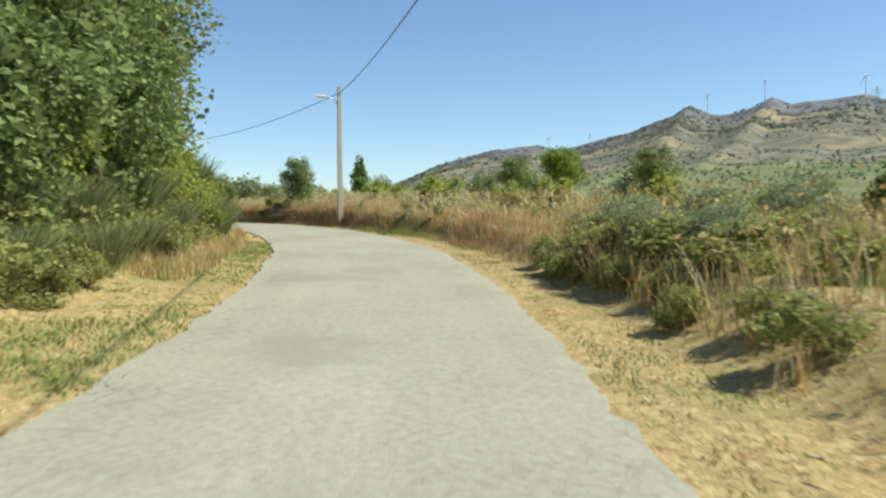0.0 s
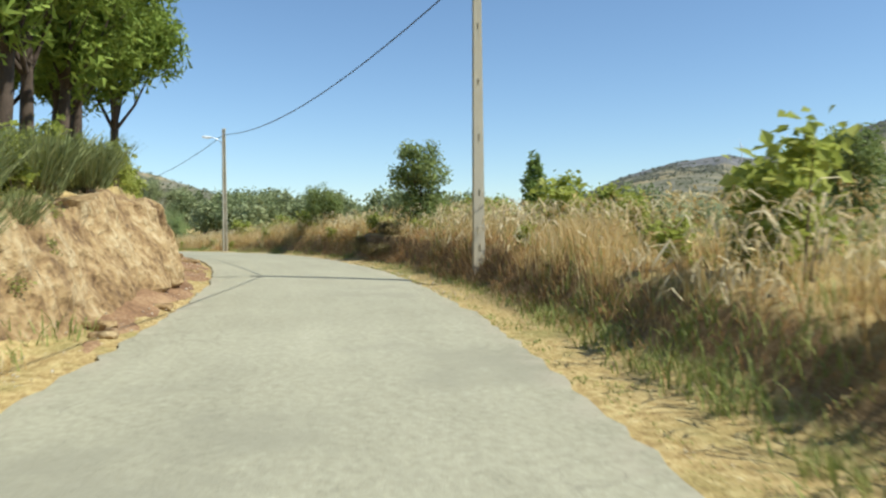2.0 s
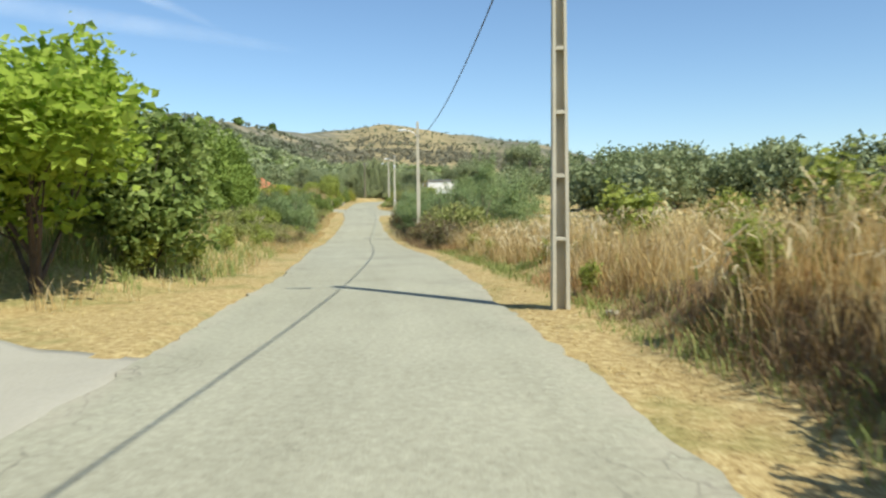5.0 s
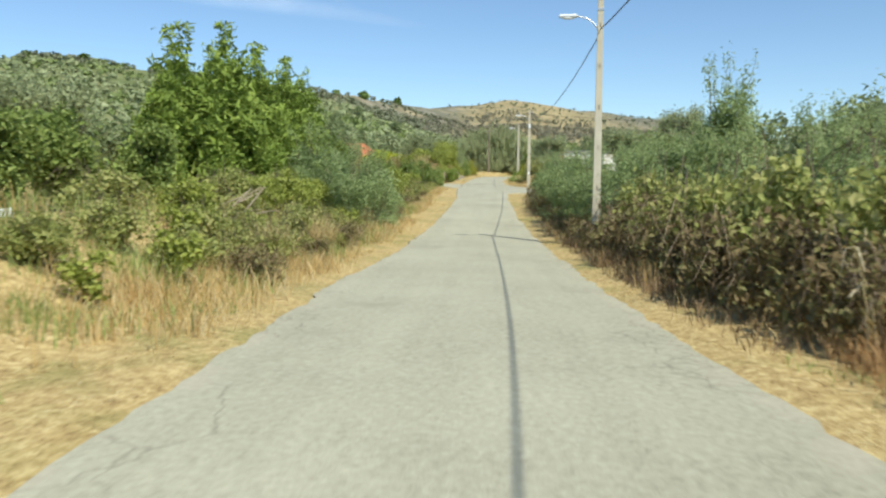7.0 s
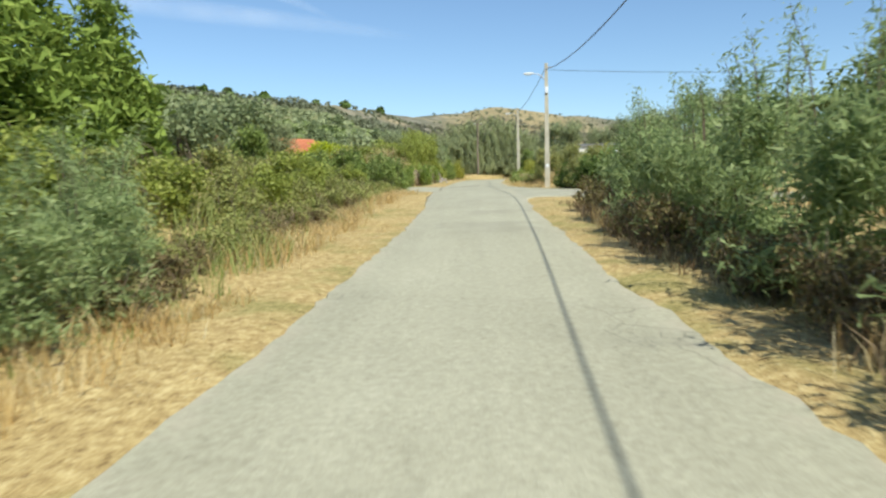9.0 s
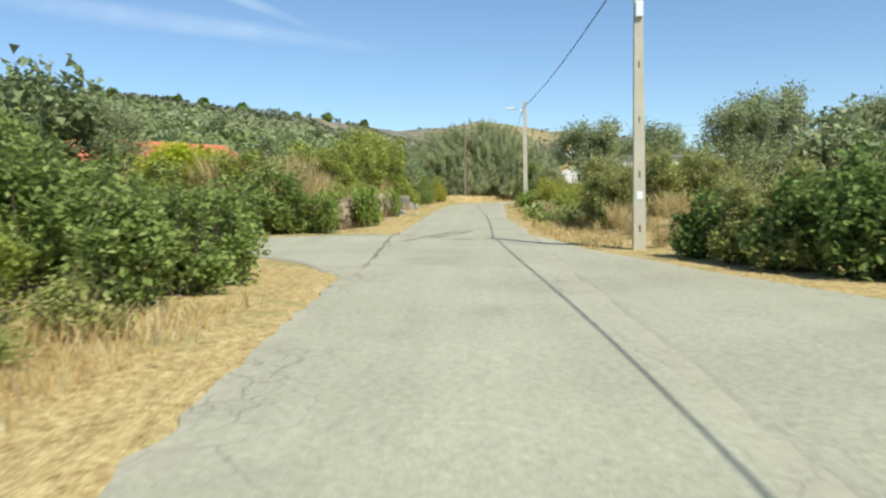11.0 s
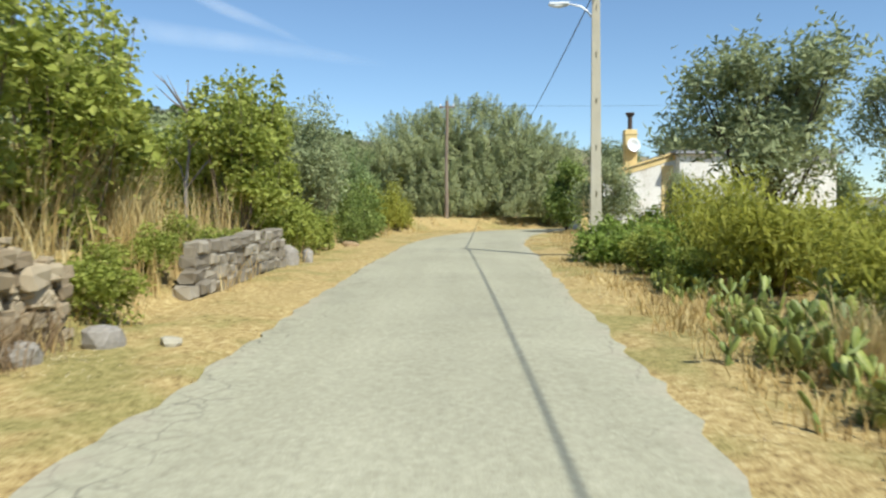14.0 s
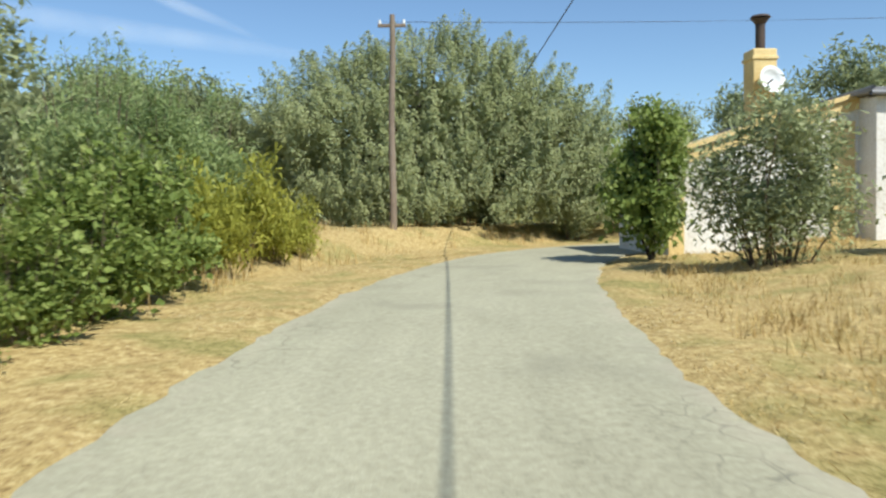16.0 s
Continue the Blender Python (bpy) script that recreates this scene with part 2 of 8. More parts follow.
def station(x, y):
    """Station and offset (right is positive) of places."""
    x, y = np.atleast_1d(np.asarray(x, float)), np.atleast_1d(np.asarray(y, float))
    s, l = np.empty(len(x)), np.empty(len(x))
    for i in range(0, len(x), 20000):
        xx, yy = x[i:i + 20000, None], y[i:i + 20000, None]
        k = np.argmin((xx - CL[None, ::2, 0]) ** 2 + (yy - CL[None, ::2, 1]) ** 2, axis=1) * 2
        dx, dy = xx[:, 0] - CL[k, 0], yy[:, 0] - CL[k, 1]
        along = dx * TAN[k, 0] + dy * TAN[k, 1]
        s[i:i + 20000] = ST[k] + np.clip(along, -1, 1)
        across = dx * TAN[k, 1] - dy * TAN[k, 0]
        d = np.hypot(dx, dy)
        l[i:i + 20000] = np.where(np.abs(along) > 2, np.copysign(d, across), across)
    return s, l


# station, left edge, right edge
EDGE = [(-20, -2.3, 1.2), (5, -2.4, 1.15), (15, -2.6, 1.25), (25, -2.75, 1.3), (35, -2.7, 1.3), (45, -2.7, 1.2), (55, -2.5, 1.45), (66, -2.45, 1.5),
        (78, -2.0, 2.05), (90, -2.1, 2.0), (97, -1.9, 2.0), (106, -1.75, 1.8), (113, -1.45, 1.65), (122, -1.35, 1.55), (131, -1.8, 1.6), (147, -2.0, 1.6), (157, -2.1, 1.3),
        (166, -2.3, 1.4), (174, -1.95, 1.85), (182, -1.65, 2.1), (187, -1.5, 2.15), (194, -1.6, 2.1), (202, -1.9, 2.0), (240, -2.0, 2.0)]
# station, where the bank starts, how wide it climbs, how high
LEFT = [(-20, 3.7, 4, 1.1), (15, 3.8, 3.6, 1.1), (22, 3.8, 2.6, 1.25), (30, 3.5, 1.5, 1.45), (36, 3.5, 1.0, 1.55), (41, 3.75, 1.0, 1.65), (48, 3.95, 1.0, 1.65), (54, 4.15, 1.1, 1.5), (57.5, 4.6, 2.0, 0.9), (60.5, 6, 6, 0.4),
        (64, 6, 6, 0.4), (69, 3.4, 4, 1.0), (85, 2.9, 4, 1.0), (103, 2.8, 3, 0.9), (126, 3, 5, 0.5), (135, 7, 6, 0.1), (146.9, 7, 6, 0.1), (148.4, 3.9, 1.0, 0.9), (170, 4.0, 1.2, 0.7), (230, 3.5, 3, 0.6)]
RIGHT = [(-20, 2.0, 1.6, 0.45), (8, 2.0, 1.4, 0.5), (20, 2.15, 0.8, 0.6), (28, 2.2, 0.8, 0.6), (36, 2.25, 0.65, 0.72), (44, 2.35, 0.6, 0.8), (50, 2.55, 0.55, 0.82), (56, 2.65, 0.6, 0.78), (62, 2.55, 0.9, 0.65), (69, 2.7, 1.4, 0.5), (80, 2.9, 2, 0.25), (100, 2.6, 2, 0.3),
         (118, 2.6, 2, 0.3), (124, 8, 5, 0.0), (138, 8, 5, 0.0), (142, 3.0, 2, 0.35), (170, 3.4, 3, 0.25), (230, 4, 3, 0.3)]


# mouths of the side lanes: offset, first and last station there
DRIVE = [(-1.9, 56.6, 62.8), (-2.5, 57.2, 62.2), (-3.5, 58.3, 62.6), (-5.0, 60.0, 63.8), (-7.0, 62.0, 66.0), (-16.0, 66.0, 71.0)]
WEST = [(-1.4, 135.4, 147.6), (-2.2, 136.4, 146.5), (-3.2, 138.5, 145.9), (-4.9, 140.4, 145.4), (-9.0, 142.0, 146.0), (-26.0, 143.2, 147.6)]
EAST = [(1.2, 125.5, 147.0), (2.0, 126.5, 143.6), (2.4, 126.5, 140.4), (2.95, 126.3, 138.2), (3.4, 126.0, 136.0), (4.3, 125.4, 133.0), (6.0, 124.0, 129.6), (10.0, 120.5, 125.2), (18.0, 115.5, 120.0)]


def table(rows, s, k):
    return np.interp(s, [r[0] for r in rows], [r[k] for r in rows])


def smooth01(u):
    u = np.clip(u, 0, 1)
    return u * u * (3 - 2 * u)


def wave(x, y, size, seed=0.0):
    """Cheap smooth unevenness, about -1 to 1."""
    a, b = x / size + seed, y / size - seed * 1.7
    return (np.sin(a * 1.3 + 1.7 * np.sin(b * 0.9)) + np.sin(b * 1.7 + 1.3 * np.sin(a * 1.1 + 2)) + np.sin((a + b) * 0.8 + seed)) / 3


# skyline of the far hills round the place: bearing (degrees from +y towards -x), rise in degrees, distance
HILLS = [(-180, 2.0, 900), (-40, 4.0, 1500), (0, 7.0, 2350), (12.4, 7.5, 2350), (13.7, 7.95, 2350), (15.6, 7.75, 2350), (18.0, 7.65, 2345), (19.1, 8.3, 2345), (20.2, 7.6, 2340), (21.9, 7.15, 2340),
         (23.1, 7.3, 2340), (24.5, 8.05, 2340), (25.7, 7.3, 2335), (28.5, 6.2, 2330), (32.3, 5.3, 2330), (33.8, 5.2, 2330), (35.3, 5.5, 2325), (39.1, 5.0, 2320), (42.4, 4.15, 2320), (45.8, 2.7, 2310),
         (47.5, 1.8, 2300), (56, 1.3, 1200), (66, 1.8, 1100), (72, 3.3, 1300), (77, 4.75, 1500), (81, 5.25, 1600), (85, 5.8, 1700), (88, 6.4, 1750), (90.5, 6.0, 1600), (94, 5.7, 1150), (97, 6.1, 900),
         (100, 6.75, 760), (104.5, 7.05, 680), (108, 7.4, 620), (112, 7.7, 600), (116, 8.05, 600), (120, 8.3, 600), (140, 6.8, 600), (180, 2.0, 900)]
HUB = (-90.0, 25.0)


def ground(x, y, detail=True):
    """Level of the ground at places."""
    x, y = np.atleast_1d(np.asarray(x, float)), np.atleast_1d(np.asarray(y, float))
    s, l = station(x, y)
    zr = np.interp(s, ST, CL[:, 2])
    le = np.where(l < 0, table(EDGE, s, 1), table(EDGE, s, 2))
    a = np.where(l < 0, table(LEFT, s, 1), table(RIGHT, s, 1))
    w = np.where(l < 0, table(LEFT, s, 2), table(RIGHT, s, 2))
    h = np.where(l < 0, table(LEFT, s, 3), table(RIGHT, s, 3))
    al = np.abs(l)
    u = (al - a) / w
    off = np.clip(al - np.abs(le), 0, None)
    cut = np.where((l < 0) & (s > 24) & (s < 59), 1.0, 0.0)
    shape = smooth01(u) * (1 - 0.5 * cut) + np.clip(u * 1.25, 0, 1) ** 0.7 * 0.5 * cut
    z = zr + h * shape
    heap = (l < 0) * smooth01((s - 30) / 5) * smooth01((58.0 - s) / 3) * smooth01((al - np.abs(le) - 0.1) / (np.maximum(a - np.abs(le), 0.4)))
    z += 0.26 * heap
    ditch = (l > 0) * smooth01((s - 24) / 6) * smooth01((66 - s) / 6) * np.sin(np.pi * np.clip(off / np.maximum(a - np.abs(le), 0.3), 0, 1))
    z -= 0.09 * ditch
    if detail:
        calm = ((s > 118) & (s < 147.6) & (al < 18) & ((l < 0) | (s < 141)) & ((l > 0) | (s > 134))) | ((l < 0) & (s > 56.5) & (s < 65.5) & (al < 12))
        rough = smooth01(off / 1.0) * np.where(calm, 0.1, 1.0)
        z += rough * (0.05 * wave(x, y, 0.8, 3) + 0.03 * wave(x, y, 0.33, 5) + 0.10 * smooth01((al - 4) / 6) * wave(x, y, 3.1, 1))
        z += cut * smooth01(u / 0.3) * (0.16 * wave(x, y, 0.6, 8) + 0.12 * wave(x, y, 0.3, 4) + 0.22 * np.abs(wave(x, y, 1.3, 2)) - 0.1)
    z -= 0.05 * (1 - smooth01(off / 0.25))
    if detail:
        for rows, side in ((DRIVE, -1), (WEST, -1), (EAST, 1)):
            first, last = (np.interp(al, [abs(r[0]) for r in rows], [r[k] for r in rows]) for k in (1, 2))
            z -= 0.09 * (l * side > 0.5) * (al < abs(rows[-1][0]) - 1) * smooth01((np.minimum(s - first, last - s) - 0.25) / 0.6)
    dx, dy = x - HUB[0], y - HUB[1]
    r, b = np.hypot(dx, dy), np.degrees(np.arctan2(-dx, dy))
    rise = np.interp(b, [q[0] for q in HILLS], [q[1] for q in HILLS])
    far = np.interp(b, [q[0] for q in HILLS], [q[2] for q in HILLS])
    top = 2.5 + np.tan(np.radians(rise)) * far
    v = np.clip((r - 130) / (far - 130), 0, 1)
    hill = (top - 1.5) * v ** 1.35
    hill *= 1 + (0.07 * wave(x, y, 90, 2) + 0.035 * wave(x, y, 33, 6) + 0.02 * wave(x, y, 14, 9)) * smooth01((r - 200) / 400) * (1 - 0.8 * v ** 3)
    flat = smooth01((al - 30) / 60)
    z = z * (1 - flat) + flat * (1.6 + 0.5 * wave(x, y, 25, 3)) + hill
    return z


# ---- mesh helpers ----
def mesh_of(name, verts, faces, material, smooth=False):
    """A mesh from arrays: faces is an array of equal rows, or a list of such arrays."""
    me = bpy.data.meshes.new(name)
    verts = np.asarray(verts, np.float32)
    groups = faces if isinstance(faces, list) else [faces]
    groups = [np.asarray(g, np.int32) for g in groups if len(g)]
    me.vertices.add(len(verts))
    me.vertices.foreach_set("co", verts.ravel())
    loops = np.concatenate([g.ravel() for g in groups])
    sizes = np.concatenate([np.full(len(g), g.shape[1], np.int32) for g in groups])
    me.loops.add(len(loops))
    me.loops.foreach_set("vertex_index", loops)
    me.polygons.add(len(sizes))
    me.polygons.foreach_set("loop_start", np.concatenate([[0], np.cumsum(sizes)[:-1]]).astype(np.int32))
    me.polygons.foreach_set("loop_total", sizes)
    me.polygons.foreach_set("use_smooth", np.full(len(sizes), smooth, bool))
    me.update(calc_edges=True)
    me.materials.append(material)
    return me


def thing(name, label, category, group="", m=None):
    ob = tagged(new(name), label, category, group)
    ob.empty_display_size = 0.2
    if m is not None:
        ob.matrix_basis = m
    return ob


def part(name, bm, material, parent, label="", smooth=False, kind=""):
    """Links a bmesh or a mesh as one object under a thing or a part."""
    if isinstance(bm, bpy.types.Mesh):
        me = bm
    else:
        me = bpy.data.meshes.new(name)
        bm.to_mesh(me)
        bm.free()
        me.materials.append(material)
    if smooth:
        me.polygons.foreach_set("use_smooth", np.ones(len(me.polygons), bool))
    ob = new(name, me)
    ob.parent = parent
    return tagged(ob, label, kind=kind)


def box_bm(bm, x0, x1, y0, y1, z0, z1, bevel=0.0):
    r = bmesh.ops.create_cube(bm, size=1)
    bmesh.ops.scale(bm, vec=(x1 - x0, y1 - y0, z1 - z0), verts=r["verts"])
    bmesh.ops.translate(bm, vec=((x0 + x1) / 2, (y0 + y1) / 2, (z0 + z1) / 2), verts=r["verts"])
    if bevel:
        es = list({e for v in r["verts"] for e in v.link_edges})
        bmesh.ops.bevel(bm, geom=es, offset=bevel, segments=1, affect="EDGES")
    return bm


def box(x0, x1, y0, y1, z0, z1, bevel=0.0):
    return box_bm(bmesh.new(), x0, x1, y0, y1, z0, z1, bevel)


def tubes(lines, sides=6):
    """Tapered tubes along lines of (x, y, z, radius), as arrays."""
    vs, fs, base = [], [], 0
    for line in lines:
        line = np.asarray(line, float)
        d = np.gradient(line[:, :3], axis=0)
        d /= np.linalg.norm(d, axis=1)[:, None] + 1e-9
        ref = np.where(np.abs(d[:, 2:3]) > 0.9, [[1.0, 0, 0]], [[0, 0, 1.0]])
        u = np.cross(d, ref)
        u /= np.linalg.norm(u, axis=1)[:, None] + 1e-9
        w = np.cross(d, u)
        a = np.arange(sides) / sides * 2 * np.pi
        ring = line[:, None, :3] + line[:, None, 3:4] * (np.cos(a)[None, :, None] * u[:, None] + np.sin(a)[None, :, None] * w[:, None])
        n = len(line)
        i, j = np.meshgrid(np.arange(n - 1), np.arange(sides), indexing="ij")
        k = (j + 1) % sides
        fs.append((base + np.stack([i * sides + j, i * sides + k, (i + 1) * sides + k, (i + 1) * sides + j], -1)).reshape(-1, 4))
        vs.append(ring.reshape(-1, 3))
        base += n * sides
    return np.concatenate(vs), np.concatenate(fs)


def leaves(rng, pos, size, long=1.6, up=0.5, droop=None, simple=False, face=None):
    """Folded leaves, one quad each, at the places; size is their half width, face the way that most of them turn to."""
    n = len(pos)
    nrm = rng.normal(size=(n, 3)) * (1.0 if face is None else 0.55)
    nrm[:, 2] = np.abs(nrm[:, 2]) + up
    if face is not None:
        nrm += face
    nrm /= np.linalg.norm(nrm, axis=1)[:, None]
    d = rng.normal(size=(n, 3)) if droop is None else rng.normal(size=(n, 3)) * 0.45 + np.asarray(droop)
    d -= nrm * np.sum(d * nrm, axis=1)[:, None]
    d /= np.linalg.norm(d, axis=1)[:, None] + 1e-9
    w = np.cross(nrm, d)
    s = (size * rng.uniform(0.6, 1.35, n))[:, None]
    fold = nrm * s * 0.35
    if simple:
        v = np.stack([pos - d * s * long, pos + w * s * 1.2 + d * s * long * 0.8, pos - w * s * 1.2 + d * s * long * 0.8], 1).reshape(-1, 3)
        return v, np.arange(3 * n).reshape(n, 3)
    v = np.stack([pos - d * s * long, pos + w * s + fold, pos + d * s * long, pos - w * s + fold], 1).reshape(-1, 3)
    return v, np.arange(4 * n).reshape(n, 4)


def blob_points(rng, lumps, n, cluster=0.16, per=14, shell=0.55):
    """Places of leaves in clusters, mostly near the outside of the lumps (x, y, z, rx, ry, rz)."""
    lumps = np.asarray(lumps, float)
    area = lumps[:, 3] * lumps[:, 4] + lumps[:, 4] * lumps[:, 5] + lumps[:, 3] * lumps[:, 5]
    k = max(1, n // per)
    which = rng.choice(len(lumps), k, p=area / area.sum())
    d = rng.normal(size=(k, 3))
    d /= np.linalg.norm(d, axis=1)[:, None]
    r = 1 - shell * rng.random(k) ** 1.8
    r *= 1 + 0.12 * rng.normal(size=k)
    c = lumps[which, :3] + d * r[:, None] * lumps[which, 3:6]
    idx = np.repeat(np.arange(k), per)
    p = c[idx] + rng.normal(size=(len(idx), 3)) * cluster
    return p


# ---- ground: one sheet to the horizon ----
def build_ground():
    ss = np.arange(-20, S_END, 0.6)
    out = [0.0, 1.0, 1.6, 1.9, 2.05, 2.2, 2.35, 2.5, 2.65, 2.8, 2.95, 3.1, 3.25, 3.4, 3.7, 4.0, 4.3, 4.6, 4.9, 5.2, 5.6, 6.0, 6.5, 7, 7.6, 8.3, 9, 10, 11, 12.5, 14, 16, 18, 20.5, 23, 26, 30]
    lats = np.array([-q for q in out[:0:-1]] + out)
    sg, lg = np.meshgrid(ss, lats, indexing="ij")
    x, y = at(sg.ravel(), lg.ravel())
    z = ground(x, y)
    n, m = len(ss), len(lats)
    i, j = np.meshgrid(np.arange(n - 1), np.arange(m - 1), indexing="ij")
    f1 = np.stack([i * m + j, i * m + j + 1, (i + 1) * m + j + 1, (i + 1) * m + j], -1).reshape(-1, 4)
    v1 = np.stack([x, y, z], 1)
    rad = np.concatenate([np.arange(0, 150, 6), np.geomspace(150, 4200, 60)])
    az = np.radians(np.concatenate([np.arange(0, 60, 0.4), np.arange(60, 72, 1.0), np.arange(72, 126, 0.6), np.arange(126, 360, 2.0)]))
    rg, ag = np.meshgrid(rad, az, indexing="ij")
    x2, y2 = HUB[0] - rg.ravel() * np.sin(ag.ravel()), HUB[1] + rg.ravel() * np.cos(ag.ravel())
    z2 = ground(x2, y2)
    s2, l2 = station(x2, y2)
    inside = (np.abs(l2) < 26) & (s2 > -18) & (s2 < S_END - 2)
    z2 = z2 - np.where(inside, 2.5, 0.02)
    n2, m2 = len(rad), len(az)
    i, j = np.meshgrid(np.arange(n2 - 1), np.arange(m2), indexing="ij")
    k = (j + 1) % m2
    f2 = np.stack([i * m2 + j, i * m2 + k, (i + 1) * m2 + k, (i + 1) * m2 + j], -1).reshape(-1, 4)[:, ::-1] + len(v1)
    me = mesh_of("ground", np.concatenate([v1, np.stack([x2, y2, z2], 1)]), np.concatenate([f1, f2]), M_GROUND, True)
    tagged(new("ground", me), "dry grassy ground with bare earth banks and scrub hills", "ground", kind="structure")


def ground_material():
    m, ns, ls, b = nodes_of("ground_mix")
    co = ns.new("ShaderNodeTexCoord")
    geo = ns.new("ShaderNodeNewGeometry")

    def noise_at(scale, detail=6):
        n = ns.new("ShaderNodeTexNoise")
        n.inputs["Scale"].default_value, n.inputs["Detail"].default_value = scale, detail
        ls.new(co.outputs["Object"], n.inputs["Vector"])
        return n

    def mixed(fac, a, bb):
        q = ns.new("ShaderNodeMix")
        q.data_type = "RGBA"
        ls.new(fac, q.inputs[0])
        ls.new(a, q.inputs[6])
        ls.new(bb, q.inputs[7])
        return q.outputs[2]

    def step(value, lo, hi):
        q = ns.new("ShaderNodeMapRange")
        q.interpolation_type = "SMOOTHSTEP"
        q.inputs[1].default_value, q.inputs[2].default_value = lo, hi
        ls.new(value, q.inputs[0])
        return q.outputs[0]

    coarse, tiny, mid, big = noise_at(11), noise_at(48, 4), noise_at(1.3), noise_at(0.25, 4)
    fine = ns.new("ShaderNodeMix")
    fine.inputs[0].default_value = 0.55
    ls.new(coarse.outputs[0], fine.inputs[2])
    ls.new(tiny.outputs[0], fine.inputs[3])
    straw = ramp(ns, [(0.36, (0.175, 0.112, 0.046)), (0.45, (0.36, 0.255, 0.105)), (0.54, (0.47, 0.355, 0.155)), (0.64, (0.62, 0.505, 0.255))])
    green = ramp(ns, [(0.36, (0.15, 0.13, 0.045)), (0.5, (0.29, 0.25, 0.09)), (0.64, (0.42, 0.35, 0.155))])
    earth = ramp(ns, [(0.32, (0.13, 0.08, 0.04)), (0.48, (0.24, 0.155, 0.075)), (0.62, (0.36, 0.25, 0.13))])
    for r in (straw, green, earth):
        ls.new(fine.outputs[0], r.inputs[0])
    weeds = ns.new("ShaderNodeMix")
    weeds.inputs[0].default_value = 0.45
    ls.new(mid.outputs[0], weeds.inputs[2])
    ls.new(big.outputs[0], weeds.inputs[3])
    col = mixed(step(weeds.outputs[0], 0.48, 0.63), straw.outputs[0], green.outputs[0])
    sep = ns.new("ShaderNodeSeparateXYZ")
    ls.new(geo.outputs["Normal"], sep.inputs[0])
    steep = step(sep.outputs[2], 0.86, 0.72)
    col = mixed(steep, col, earth.outputs[0])
    # scrub and granite on the far hills, with distance haze in their greys
    f1, f2 = noise_at(0.045, 10), noise_at(0.006, 4)
    scrub = ramp(ns, [(0.3, (0.095, 0.10, 0.06)), (0.46, (0.145, 0.142, 0.09)), (0.58, (0.20, 0.185, 0.13)), (0.72, (0.28, 0.25, 0.19))])
    ls.new(f1.outputs[0], scrub.inputs[0])
    pale = ramp(ns, [(0.3, (0.17, 0.155, 0.09)), (0.6, (0.36, 0.29, 0.165))])
    ls.new(f1.outputs[0], pale.inputs[0])
    hills = mixed(step(f2.outputs[0], 0.50, 0.64), scrub.outputs[0], pale.outputs[0])
    leafage = ramp(ns, [(0.3, (0.11, 0.135, 0.05)), (0.5, (0.165, 0.185, 0.075)), (0.7, (0.25, 0.24, 0.12))])
    ls.new(f1.outputs[0], leafage.inputs[0])
    # granite's own grey, plus haze put into the colour of the farthest slopes
    granite = ramp(ns, [(0.3, (0.085, 0.09, 0.085)), (0.46, (0.135, 0.137, 0.135)), (0.58, (0.19, 0.185, 0.18)), (0.72, (0.27, 0.25, 0.235))])
    ls.new(f1.outputs[0], granite.inputs[0])
    place = ns.new("ShaderNodeSeparateXYZ")
    ls.new(co.outputs["Object"], place.inputs[0])
    gold = ns.new("ShaderNodeMath")
    gold.operation = "MULTIPLY"
    bare = ns.new("ShaderNodeMath")
    bare.operation = "MULTIPLY"
    ls.new(step(place.outputs[1], -40, 40), bare.inputs[0])
    ls.new(step(place.outputs[1], 300, 150), bare.inputs[1])
    ls.new(step(place.outputs[0], -560, -700), gold.inputs[0])
    ls.new(bare.outputs[0], gold.inputs[1])
    stubble = ramp(ns, [(0.3, (0.20, 0.165, 0.085)), (0.5, (0.31, 0.25, 0.125)), (0.7, (0.41, 0.335, 0.175))])
    ls.new(f1.outputs[0], stubble.inputs[0])
    pos = ns.new("ShaderNodeVectorMath")
    pos.operation = "DISTANCE"
    ls.new(co.outputs["Object"], pos.inputs[0])
    pos.inputs[1].default_value = (HUB[0], HUB[1], 0)
    hills = mixed(step(pos.outputs["Value"], 550, 800), leafage.outputs[0], hills)
    hills = mixed(step(pos.outputs["Value"], 1750, 2000), hills, granite.outputs[0])
    hills = mixed(gold.outputs[0], hills, stubble.outputs[0])
    col = mixed(step(pos.outputs["Value"], 140, 240), col, hills)
    ls.new(col, b.inputs["Base Color"])
    b.inputs["Roughness"].default_value = 0.97
    b.inputs["Specular IOR Level"].default_value = 0.15
    bp = ns.new("ShaderNodeBump")
    bp.inputs["Strength"].default_value, bp.inputs["Distance"].default_value = 0.8, 0.03
    ls.new(fine.outputs[0], bp.inputs["Height"])
    ls.new(bp.outputs[0], b.inputs["Normal"])
    return m


M_GROUND = ground_material()
build_ground()


